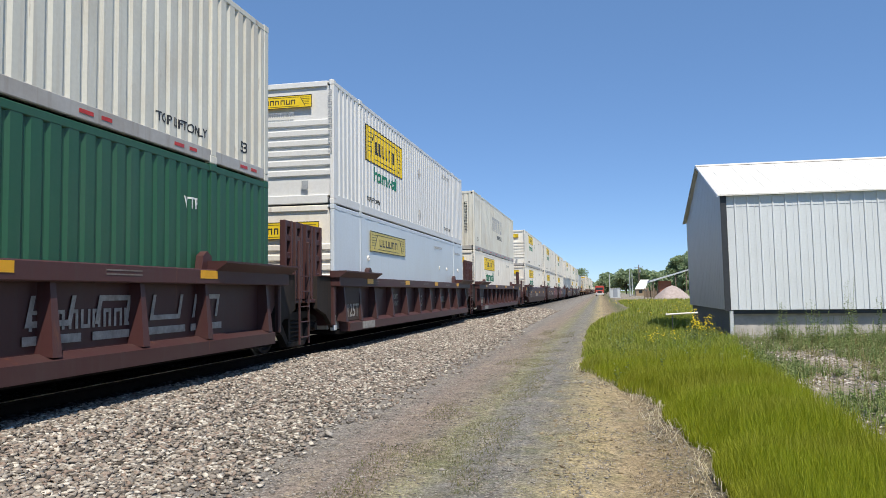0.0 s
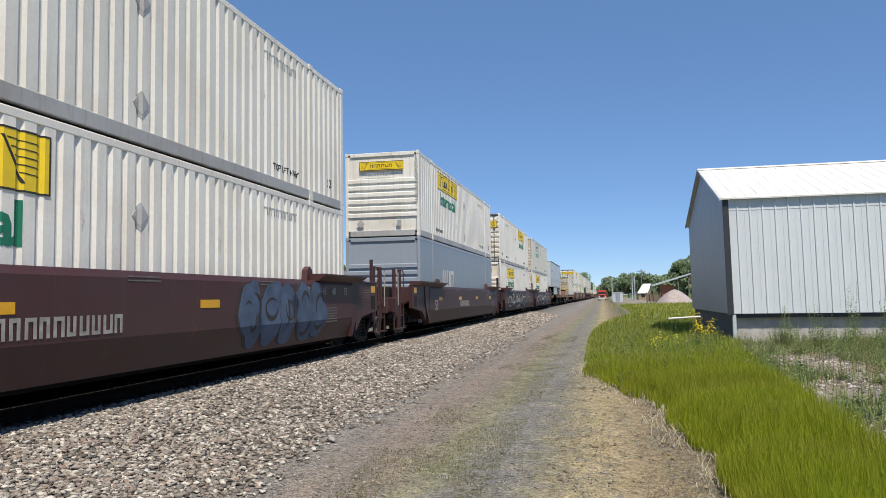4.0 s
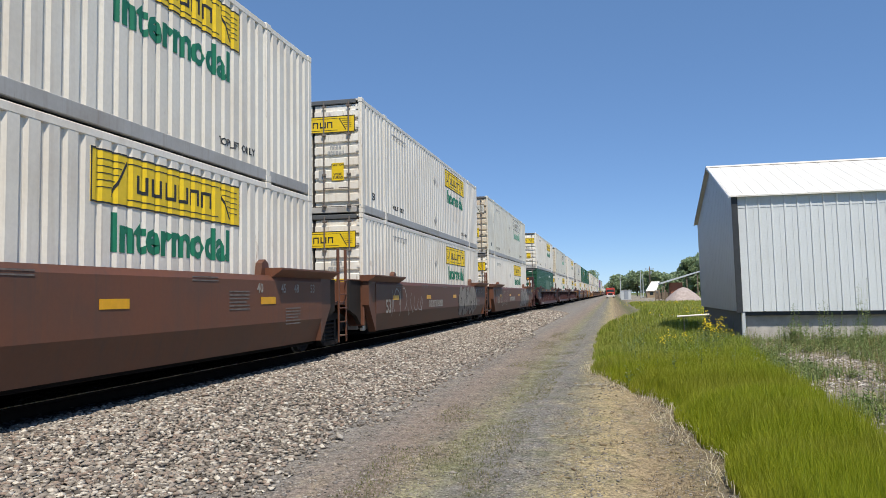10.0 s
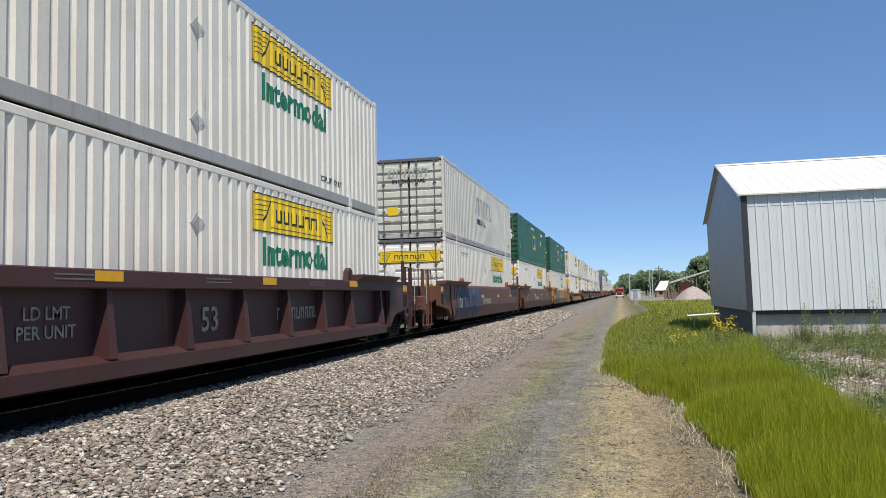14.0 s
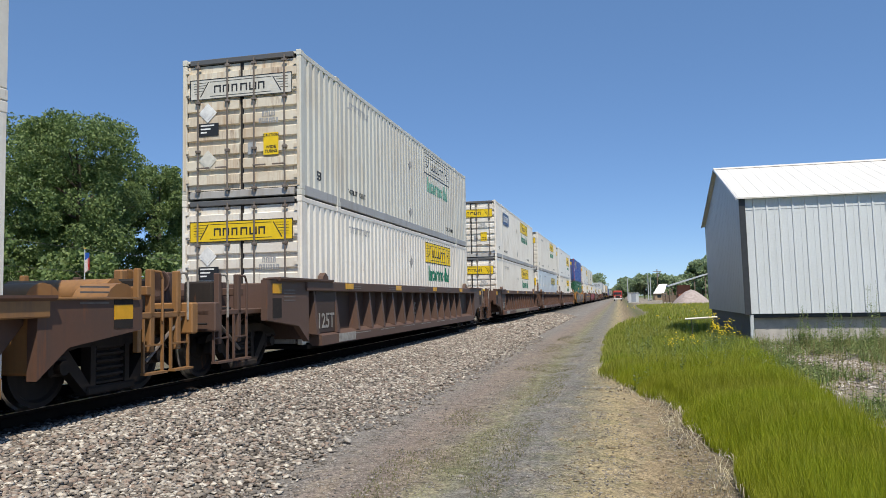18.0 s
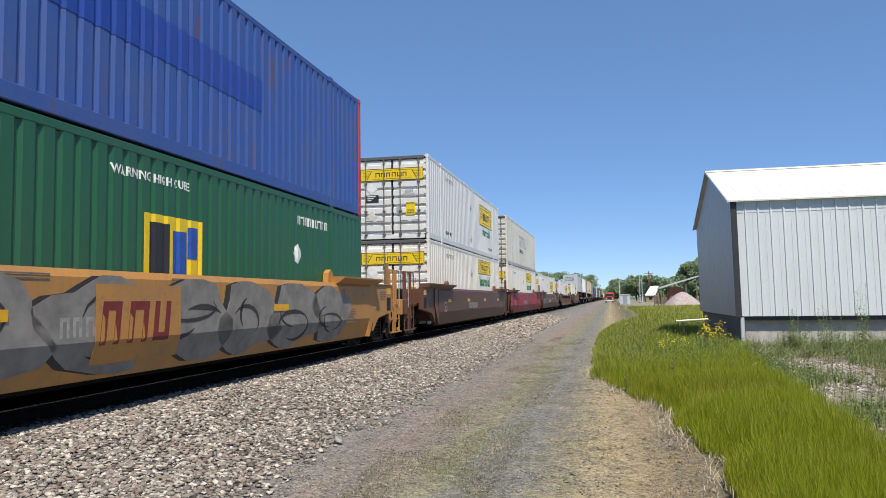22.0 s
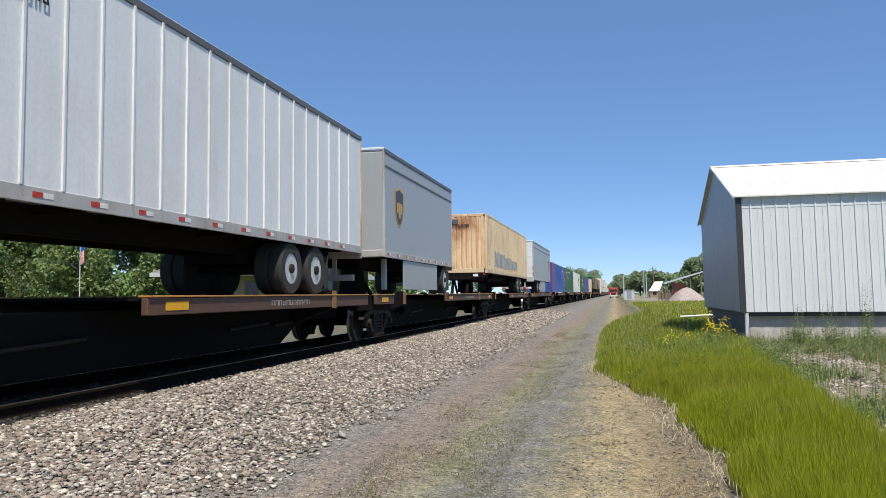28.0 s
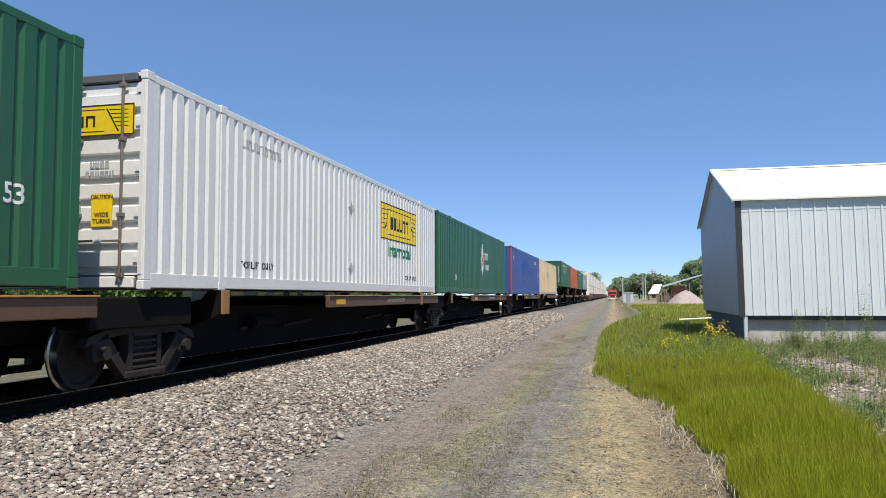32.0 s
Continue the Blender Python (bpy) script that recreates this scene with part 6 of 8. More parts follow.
def bogie(parent, y):
    """A two-axle bogie under a car: bolster, cast side frames with springs, wheels and axles."""
    zc = RAIL_Z + WHEEL_R
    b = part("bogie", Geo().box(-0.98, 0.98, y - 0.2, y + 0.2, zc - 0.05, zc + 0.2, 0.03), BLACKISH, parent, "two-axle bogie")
    for s in (-1, 1):
        x0, x1 = sorted((s * 0.94, s * 1.08))
        g = Geo()
        g.prism([(y - 1.20, zc + 0.08), (y - 1.12, zc + 0.20), (y - 0.62, zc + 0.33), (y + 0.62, zc + 0.33), (y + 1.12, zc + 0.20), (y + 1.20, zc + 0.08), (y + 0.95, zc + 0.14), (y + 0.58, zc + 0.20), (y - 0.58, zc + 0.20), (y - 0.95, zc + 0.14)], "x", x0, x1)
        for k in (-1, 1):
            g.prism([(y + k * 0.95, zc + 0.16), (y + k * 0.78, zc + 0.24), (y + k * 0.36, zc - 0.26), (y + k * 0.42, zc - 0.36)], "x", x0, x1)
            g.prism([(y + k * 0.36, zc + 0.24), (y + k * 0.27, zc + 0.24), (y + k * 0.27, zc - 0.28), (y + k * 0.36, zc - 0.28)], "x", x0, x1)
            g.box(x0 - 0.01, x1 + 0.01, y + k * 0.89 - 0.13, y + k * 0.89 + 0.13, zc - 0.10, zc + 0.16, 0.03)
            g.tube((s * 1.04, y + 0.89 * k, zc), (s * 1.17, y + 0.89 * k, zc), 0.085, 10)
        g.box(x0 - 0.03, x1 + 0.03, y - 0.44, y + 0.44, zc - 0.37, zc - 0.27, 0.02)
        part("side_frame", g, STEEL, b, "cast steel side frame")
        if s > 0:
            coil = [(s * 0.96, zc - 0.27)]
            for k in range(6):
                coil += [(s * 1.02, zc - 0.27 + 0.085 * k), (s * 1.075, zc - 0.25 + 0.085 * k), (s * 1.075, zc - 0.225 + 0.085 * k), (s * 1.02, zc - 0.20 + 0.085 * k)]
            part("spring", Geo().prism(coil + [(s * 0.96, zc + 0.22)], "y", y - 0.25, y + 0.25), STEEL, b, "bank of coil springs")
        for k in (-1, 1):
            yw = y + 0.89 * k
            prof = [(-0.065, 0.05), (-0.065, WHEEL_R + 0.03), (-0.04, WHEEL_R + 0.03), (-0.03, WHEEL_R), (0.065, WHEEL_R - 0.012), (0.065, WHEEL_R - 0.07), (0.02, WHEEL_R - 0.10), (0.0, 0.17), (0.06, 0.13), (0.06, 0.02)]
            key = ("wheel", s)
            if key not in PROTO:
                me = Geo().lathe([(a * s, r) for a, r in prof], (0, 0, 0), 28).mesh("wheel", (STEEL, TREAD), 35)
                for f in me.polygons:
                    if all(me.vertices[v].co.yz.length > WHEEL_R - 0.02 for v in f.vertices):
                        f.material_index = 1
                PROTO[key] = me
            part("wheel", PROTO[key], None, b, "brown steel wheel with a bright tread", at=pose(s * 0.755, yw, zc))
    for k in (-1, 1):
        part("axle", Geo().tube((-0.75, y + 0.89 * k, zc), (0.75, y + 0.89 * k, zc), 0.08, 10), BLACKISH, b)
    return b


def ladder(parent, x, y, z0, z1, mat, w=0.42):
    g = Geo()
    for q in (-w / 2, w / 2):
        g.box(x - 0.015, x + 0.015, y + q - 0.025, y + q + 0.025, z0, z1, 0.004)
    for k in range(int((z1 - z0) / 0.30)):
        z = z0 + 0.14 + 0.30 * k
        g.tube((x + 0.02, y - w / 2, z), (x + 0.02, y + w / 2, z), 0.013, 6)
    part("ladder", g, mat, parent)


def car_end(ob, y, d, mat, long_end, rack, H=1.99):
    """The platform over the bogie at the end that lies at y and points to d (-1: ahead)."""
    low = mat in (OCHRE, UMBER, RUSTCAR)
    tall = 2.06 if low else 2.46
    reach = 3.35 if long_end else 1.62
    a, b = sorted((y + d * 0.30, y + d * reach))
    part("end_sill", Geo().box(-0.36, 0.36, a, b, 1.0, 1.42, 0.03), mat, ob)
    part("end_platform", Geo().box(-1.30, 1.30, a, b - 0.02, 1.42, 1.50, 0.012), mat, ob, "end platform over the bogie")
    part("bulkhead", Geo().box(-1.42, 1.42, *sorted((y + d * 0.22, y + d * 0.32)), 0.9, H - 0.02, 0.02), mat, ob)
    for s in (-1, 1):
        far = 1.9 if long_end else 1.15
        wide = (1.40, 1.52) if long_end else (1.24, 1.34)
        # At the joints dark steel: the gap's shade put into the colour.
        part("end_side", Geo().prism([(y + d * 0.2, 0.85), (y + d * 0.65, 1.16), (y + d * far, 1.30), (y + d * far, H - 0.01), (y + d * 0.2, H - 0.005)], "x", *sorted((s * wide[0], s * wide[1]))), STEEL if not long_end else RUSTCAR if mat is OCHRE else mat, ob, "side plate over the bogie")
        if s > 0 and long_end:
            yc = y + d * (far - 0.36)
            part("reflector", Geo().box(1.521, 1.527, yc - 0.17, yc + 0.17, H - 0.24, H - 0.07), REFLECT, ob, "yellow reflector")
            part("notice", bars([(-0.17, 0.17, -0.17, 0.17)]), STEEL, ob, at=side_pose(1.523, yc, 1.50))
            part("notice", bars([(-0.24, 0.24, 0.06 * j, 0.06 * j + 0.02) for j in range(4)]), FAINT, ob, at=side_pose(1.523, yc - d * 0.5, 1.62))
        part("end_lip", Geo().box(*sorted((s * (wide[0] - 0.02), s * (wide[1] + 0.03))), *sorted((y + d * 0.2, y + d * (far - 0.1))), H - 0.005, H + 0.02, 0.004), mat, ob)
    if long_end:
        e = y + d * reach
        part("end_beam", Geo().box(-1.40, 1.40, *sorted((e, e - d * 0.16)), 1.18, 1.62, 0.02), mat, ob)
        part("coupler_shank", Geo().box(-0.11, 0.11, *sorted((e, e + d * 0.42)), 0.98, 1.24, 0.03), BLACKISH, ob)
        part("coupler_head", Geo().box(-0.2, 0.22, *sorted((e + d * 0.38, e + d * 0.62)), 0.94, 1.28, 0.06), BLACKISH, ob, "cast knuckle coupler")
        part("air_hose", Geo().tube((0.35, e, 1.1), (0.3, e + d * 0.35, 0.75), 0.025, 6).tube((0.3, e + d * 0.35, 0.75), (0.15, e + d * 0.55, 0.8), 0.025, 6), RUBBER, ob)
        for s in (-1, 1):
            for q in (0.32, 0.92):
                yy = e - d * q
                if s < 0 and q > 0.5:
                    continue
                part("end_post", Geo().box(*sorted((s * 1.21, s * 1.30)), yy - 0.05, yy + 0.05, 0.98, tall, 0.012), mat, ob, "upright end post")
                if s < 0:
                    continue
                g = Geo().tube((1.335, yy + 0.16, 1.38), (1.335, yy + 0.16, tall - 0.12), 0.017, 6).tube((1.335, yy + 0.16, tall - 0.12), (1.335, yy + 0.11, tall - 0.03), 0.017, 6).tube((1.335, yy + 0.11, tall - 0.03), (1.30, yy + 0.02, tall - 0.02), 0.017, 6)
                part("grab_rail", g, DULLWHITE if q < 0.5 else mat, ob, "bent grab rail")
                g = Geo().box(1.30, 1.335, yy - 0.24, yy - 0.21, 0.72, 1.42).box(1.30, 1.335, yy + 0.17, yy + 0.20, 0.72, 1.42).box(1.29, 1.40, yy - 0.24, yy + 0.20, 0.70, 0.73).box(1.30, 1.33, yy - 0.22, yy + 0.18, 1.06, 1.085)
                part("stirrup_step", g, mat, ob, "hanging stirrup step")
        if d < 0 and rack < 0:
            part("end_portal", Geo().box(0.45, 0.57, e + 0.28, e + 0.40, 1.5, 2.65).box(1.22, 1.34, e + 0.28, e + 0.40, 1.5, 2.65).box(0.43, 1.36, e + 0.26, e + 0.42, 2.65, 2.93, 0.015), mat, ob, "tall end frame")
            part("reflector", Geo().box(0.86, 0.98, e + 0.25, e + 0.262, 2.73, 2.85), REFLECT, ob, "yellow reflector")
        if d > 0:
            part("grab_post", Geo().box(1.27, 1.35, e - 1.30, e - 1.22, 1.0, tall + (0.0 if low else 0.16), 0.012), OCHRE if mat is not MAROON else mat, ob, "tall grab post")
        part("brake_stand", Geo().box(0.30, 0.44, *sorted((e - d * 0.25, e - d * 0.4)), 1.5, 2.1, 0.02), mat, ob)
        part("brake_wheel", Geo().lathe([(-0.015, 0.17), (0.015, 0.17), (0.015, 0.145), (-0.015, 0.145)], (0, 0, 0), 20), mat, ob, at=pose(0.37, e - d * 0.16, 1.95, 0, 0, 90))
        if mat is OCHRE:
            for q, x0 in ((2.05, 0.62), (1.2, 0.2)):
                arc = [(y + d * q + 0.3 * math.cos(u * math.pi / 8), 1.62 + 0.26 * math.sin(u * math.pi / 8)) for u in range(9)]
                part("guard", Geo().prism(arc + [(y + d * q - 0.3, 1.5), (y + d * q + 0.3, 1.5)], "x", x0, x0 + 0.5), mat, ob, "rounded chain guard", 40)
        part("tool_box", Geo().box(-0.9, -0.3, *sorted((y + d * 1.2, y + d * 1.9)), 1.5, 1.85, 0.03), mat, ob)
        part("air_tank", Geo().tube((-0.7, y + d * 2.2, 1.75), (0.9, y + d * 2.2, 1.75), 0.2, 12), mat, ob, "round air tank", 40)
        part("valve_box", Geo().box(0.55, 1.05, *sorted((y + d * 2.5, y + d * 2.85)), 1.5, 1.95, 0.03), STEEL, ob)
        part("cross_beam", Geo().box(-1.3, 1.3, *sorted((e - d * 1.05, e - d * 0.95)), 1.72, 1.84, 0.012), mat, ob)
        part("walkway", Geo().box(-1.25, 1.25, *sorted((e - d * 0.75, e - d * 0.2)), 1.50, 1.54, 0.01), STEEL, ob, "open grating walkway")
        part("step_brace", Geo().tube((1.25, e - d * 0.2, 1.40), (1.25, e - d * 1.0, 0.86), 0.025, 6), ROD, ob, "slanting brace rod")
        part("release_rod", Geo().tube((-1.3, e + d * 0.06, 1.3), (1.3, e + d * 0.06, 1.3), 0.018, 6), STEEL, ob)
    else:
        for s in (-1, 1) if d > 0 else ():
            ladder(ob, s * 1.44, y + 1.35, 0.62, 2.2, mat, 0.46)
            if s > 0:
                for q in (1.12, 1.58):
                    part("grab_iron", Geo().box(1.40, 1.46, y + q - 0.03, y + q + 0.03, 1.5, 2.66, 0.012), mat, ob, "tall ladder post")
    if rack > 0:
        for s in (-1, 1):
            for q in (0.95, 1.45) if not long_end else (2.4, 3.0):
                g = Geo()
                for yy in (-0.15, 0.15):
                    g.box(*sorted((s * 1.18, s * 1.30)), y + d * q + yy - 0.045, y + d * q + yy + 0.045, 1.5, 3.05, 0.012)
                for z in (1.62, 2.0, 2.38, 2.72, 3.0):
                    g.box(*sorted((s * 1.20, s * 1.28)), y + d * q - 0.12, y + d * q + 0.12, z - 0.07, z + 0.05, 0.01)
                part("rack_post", g, mat, ob, "tall slotted rack post")


def well_car(style, mat, first, last, rack, joint=True):
    """One well unit. Origin: on the ground under the front of its containers."""
    kinds = {"rib": "rib-sided well car", "broad": "rib-sided well car", "smooth": "smooth-sided well car"}
    cols = {"maroon_car_paint": "dark maroon", "brown_car_paint": "weathered brown", "faded_yellow_car_paint": "faded yellow", "rust_brown_car_paint": "rust-brown", "grey_brown_car_paint": "grey-brown", "faded_ochre_car_paint": "ochre and rust-brown"}
    ob = thing("well_car", f"{cols[mat.name]} {kinds[style]} carrying containers", "freight car", "well cars of the train")
    y0, y1 = -0.34, LONG + 0.34
    H = 1.675 if style == "broad" else 1.99
    for s in (-1, 1):
        sg = lambda x: s * x
        if style != "smooth":
            part("top_chord", Geo().box(*sorted((sg(1.31), sg(1.56))), y0, y1, H - 0.19 if mat is RUSTCAR or mat is UMBER else H - 0.22, H, 0.015), OCHRE if style == "broad" else mat, ob)
            # on rust and umber cars the recess's shade is put into the web colour
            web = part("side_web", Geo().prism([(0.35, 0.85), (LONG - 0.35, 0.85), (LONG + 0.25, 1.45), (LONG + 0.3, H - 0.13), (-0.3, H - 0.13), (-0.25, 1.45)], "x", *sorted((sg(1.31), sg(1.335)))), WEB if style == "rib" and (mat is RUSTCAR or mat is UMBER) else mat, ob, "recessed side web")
            part("bottom_chord", Geo().prism([(sg(1.31), 0.74), (sg(1.58), 0.74), (sg(1.58), 0.93), (sg(1.40), 1.0), (sg(1.31), 1.0)], "y", 0.30, LONG - 0.30), OCHRE if style == "broad" else mat, ob)
            rm = Geo().prism([(sg(1.33), 0.99), (sg(1.565), 0.96), (sg(1.48), H - 0.145), (sg(1.33), H - 0.145)], "y", -0.055, 0.055)
            rm.v = [(x, y * (1.3 if z < 1.2 else 0.7), z) for x, y, z in rm.v]
            rib = rm.mesh("rib", (OCHRE if style == "broad" else mat,))
            count = 13 if style == "rib" and (mat is RUSTCAR or mat is UMBER) else 10 if style == "broad" else 8
            for k in range(count if s > 0 else 0):
                part("rib", rib, None, web, at=pose(0, 2.5 + (LONG - 5.0) * k / (count - 1), 0))
            for y in (0.15, 1.25, LONG - 0.45):
                part("rib", rib, None, web, at=pose(0, y, 0)) if s > 0 else None
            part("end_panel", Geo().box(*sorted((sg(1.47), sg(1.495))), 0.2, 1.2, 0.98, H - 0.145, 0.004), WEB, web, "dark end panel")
        else:
            prof = [(sg(1.34), 0.74), (sg(1.44), 0.74), (sg(1.57), 1.18), (sg(1.57), 1.90), (sg(1.52), 1.99), (sg(1.36), 1.99)]
            part("side_shell", Geo().prism(prof, "y", 0.18, LONG - 0.18), mat, ob, "smooth folded side")
            for a, b in ((-0.34, 0.18), (LONG + 0.34, LONG - 0.18)):
                q = [(a, 1.40), (b, 0.74), (b, 1.99), (a, 1.99)]
                part("side_end", Geo().prism(q, "x", *sorted((sg(1.38), sg(1.555)))), mat, ob)
        short = mat is RUSTCAR or mat is UMBER
        for a, b in ((y0 - (1.2 if first else 0.05), 0.9 if short else 2.36), (LONG - (0.9 if short else 2.36), y1 + 0.05)):
            top = H + (0.04 if short else 0.13)
            lip = 1.60 if short else 1.74
            part("raised_sill", Geo().prism([(sg(1.34), H - 0.02), (sg(1.56), H - 0.02), (sg(lip), top - 0.03), (sg(lip), top), (sg(1.34), top)], "y", a, b), mat, ob, "flared sill at the end of the well")
            q = b if a < 3 else a
            part("guide", Geo().prism([(q - 0.16, H + 0.01), (q + 0.16, H + 0.01), (q + 0.12, top + 0.08), (q, top + 0.15), (q - 0.12, top + 0.08)], "x", *sorted((sg(1.30), sg(1.42)))), mat, ob, "container guide")
        if s < 0:
            continue
        for k, y in enumerate((1.9, 5.6, 9.6, 13.6)):
            part("reflector", Geo().box(*sorted((sg(1.572), sg(1.578))), y - 0.27, y + 0.27, 1.50, 1.62) if style == "smooth" else Geo().box(*sorted((sg(1.56), sg(1.566))), y - 0.24, y + 0.24, H - 0.14, H - 0.02), REFLECT, ob, "yellow reflector")
        xm = 1.579 if style == "smooth" else 1.345
        rng = random.Random(int(s * 3 + len(style)))
        part("number", word_bars(rng, 2.0, 0.22, 10), DULLWHITE, ob, "worn white number bars", at=side_pose(sg(xm), 6.6 if style == "smooth" else 11.3, 1.35))
        for words, size, y, z in (("53", 0.5, 1.2 if style == "smooth" else 8.1, 1.32), ("125T", 0.42, 0.7, 1.2)):
            if style != "smooth" or words == "53":
                part("lettering", letters(words, size, DULLWHITE), None, ob, at=side_pose(sg(1.5 if words == "125T" else xm + 0.004), y, z))
        for y in (2.3, 5.1, 8.0, 11.6):
            part("notice", bars([(-0.35, 0.35, 0.05 * j, 0.05 * j + 0.018) for j in range(2)]), FAINT, ob, at=side_pose(sg(1.574 if style == "smooth" else 1.563), y, H - 0.13))
        if style == "smooth":
            for words, y in (("40", 13.3), ("45", 14.2), ("48", 14.75), ("53", 15.5)):
                part("lettering", letters(words, 0.22, DULLWHITE), None, ob, at=side_pose(1.575, y, 1.76))
            for y, z in ((12.6, 1.70), (14.6, 1.40)):
                part("notice", bars([(-0.32, 0.32 - 0.1 * (j == 3), -0.055 * j, 0.022 - 0.055 * j) for j in range(6)]), FAINT, ob, at=side_pose(1.574, y, z))
        if style == "rib" and count == 8:
            part("lettering", letters("LD LMT\nPER UNIT", 0.2, DULLWHITE), None, ob, at=side_pose(sg(xm), 4.9, 1.4))
        if style == "rib" and count == 13:
            for k in range(6):
                y = 2.1 + 1.9 * k
                part("stripe", Geo().box(1.579, 1.583, y, y + 1.15, 0.885, 0.9), DULLWHITE, ob, "thin white stripe")
        if style == "rib":
            part("white_patch", Geo().box(*sorted((sg(1.578), sg(1.586))), 1.2, 2.2, 0.76, 0.93), DULLWHITE, ob)
    part("floor_frame", Geo().box(-1.36, 1.36, 0.1, LONG - 0.1, 0.68, 0.765, 0.01), BLACKISH, ob)
    endmat = OCHRE if style == "broad" else mat
    car_end(ob, 0.0, -1, endmat, first, rack, H)
    car_end(ob, LONG, 1, endmat, last, rack, H)
    bogie(ob, -1.9 if first else -1.68)
    if last:
        bogie(ob, LONG + 1.9)
    return ob


def spine_car(mat, first, last, full, lead=0.85, hitch=False):
    """One low spine unit with side sills. Origin: under the front of its load."""
    ob = thing("spine_car", "low dark spine flat car with rusty side sills", "freight car", "spine cars of the train")
    a, b = (-3.2 if first else -lead), LONG + (3.0 if last else lead)
    m = 1.55
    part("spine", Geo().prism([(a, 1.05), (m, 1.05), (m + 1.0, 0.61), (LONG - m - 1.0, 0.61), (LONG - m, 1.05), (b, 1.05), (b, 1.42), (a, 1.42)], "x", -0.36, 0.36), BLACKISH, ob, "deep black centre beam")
    segs = ((0.1, LONG * 0.56), (LONG * 0.575, LONG + 0.6)) if full else ((-0.5, 1.0), (7.6, LONG + 0.3)) if hitch else ((0.3 if last else 6.4, LONG + 0.3),)
    for s in (-1, 1):
        for p, q in segs:
            sill = part("side_sill", Geo().box(*sorted((s * 1.24, s * 1.34)), p, q, 1.36, 1.60, 0.012), mat, ob, "rusty side sill")
            part("sill_lip", Geo().box(*sorted((s * 1.20, s * 1.37)), p, q, 1.60, 1.625, 0.004), TAN, sill, "worn yellow lip")
            part("reflector", Geo().box(*sorted((s * 1.341, s * 1.347)), p + 0.4, p + 0.95, 1.42, 1.54), REFLECT, sill, "yellow reflector")
            if q - p > 3 and not full:
                part("number", word_bars(random.Random(4), 1.7, 0.10, 11), DULLWHITE, sill, at=side_pose(s * 1.344, (p + q) / 2, 1.48))
        # Bracket bodies black, only end faces ochre: their shade put into the colour.
        part("bracket", Geo().prism([(s * 0.3, 0.95), (s * 1.26, 1.30), (s * 1.34, 1.36), (s * 1.34, 1.70), (s * 1.12, 1.70), (s * 1.0, 1.56), (s * 0.3, 1.42)], "y", 1.9, 2.12), BLACKISH, ob, "outrigger bracket")
        part("bracket_face", Geo().box(*sorted((s * 1.335, s * 1.365)), 1.9, 2.12, 1.33, 1.70, 0.006), OCHRE, ob, "worn yellow bracket end")
        part("bracket", Geo().prism([(s * 0.3, 0.95), (s * 1.26, 1.30), (s * 1.34, 1.36), (s * 1.34, 1.70), (s * 1.12, 1.70), (s * 1.0, 1.56), (s * 0.3, 1.42)], "y", LONG - 2.1, LONG - 1.88), BLACKISH, ob, "outrigger bracket")
        part("bracket_face", Geo().box(*sorted((s * 1.335, s * 1.365)), LONG - 2.1, LONG - 1.88, 1.33, 1.70, 0.006), OCHRE, ob, "worn yellow bracket end")
    if full:
        for s in (-1, 1):
            part("side_plate", Geo().prism([(LONG - 4.2, 0.82), (LONG - 0.5, 0.82), (LONG + 0.5, 1.36), (LONG - 4.2, 1.36)], "x", *sorted((s * 1.26, s * 1.29))), BROWN, ob, "brown side plate")
            for k in range(9):
                part("upright", Geo().box(*sorted((s * 1.20, s * 1.27)), 1.2 + 1.7 * k, 1.32 + 1.7 * k, 1.0, 1.38), BLACKISH, ob)
    for p, q in segs:
        part("deck_plate", Geo().box(-1.24, 1.24, p + 0.05, q - 0.05, 1.555, 1.60), BLACKISH, ob)
    if not first:
        part("end_deck", Geo().box(-1.18, 1.18, -lead, 1.35, 1.20, 1.60, 0.02), BLACKISH, ob, "black deck over the bogie")
    for y in (4.2, 6.1, 11.4, 13.2):
        part("pipe_run", Geo().tube((0.42, y, 1.0), (0.42, y + 1.5, 1.06), 0.03, 6), STEEL, ob)
    part("brake_cylinder", Geo().tube((0.5, 4.5, 1.12), (0.5, 5.4, 1.12), 0.14, 10), BLACKISH, ob, smooth=40)
    if hitch:
        h = part("trailer_hitch", Geo().prism([(0.9, 1.42), (1.9, 1.42), (1.55, 2.5), (1.15, 2.5)], "x", -0.25, 0.25), BLACKISH, ob, "trailer hitch stand")
        part("hitch_plate", Geo().box(-0.5, 0.5, 0.85, 1.85, 2.5, 2.6, 0.02), BLACKISH, h)
        part("hitch_leg", Geo().tube((0, 1.4, 2.45), (0, 3.3, 1.45), 0.07, 8), BLACKISH, h)
    if first:
        part("end_beam", Geo().box(-1.3, 1.3, -3.2, -3.04, 1.15, 1.5, 0.02), RUSTCAR, ob)
        part("coupler_head", Geo().box(-0.2, 0.22, -3.75, -3.2, 0.94, 1.28, 0.06), BLACKISH, ob)
        for s in (-1, 1):
            ladder(ob, s * 1.30, -2.8, 0.7, 1.55, RUSTCAR)
            part("end_sill", Geo().box(*sorted((s * 1.2, s * 1.30)), -3.04, -0.6, 1.36, 1.58, 0.01), mat, ob)
            part("hand_rail", Geo().tube((s * 1.25, -2.9, 1.5), (s * 1.25, -2.9, 2.7), 0.02, 6).tube((s * 0.9, -2.9, 1.5), (s * 0.9, -2.9, 2.6), 0.02, 6), RUSTCAR, ob)
    bogie(ob, -2.2 if first else 0.4)
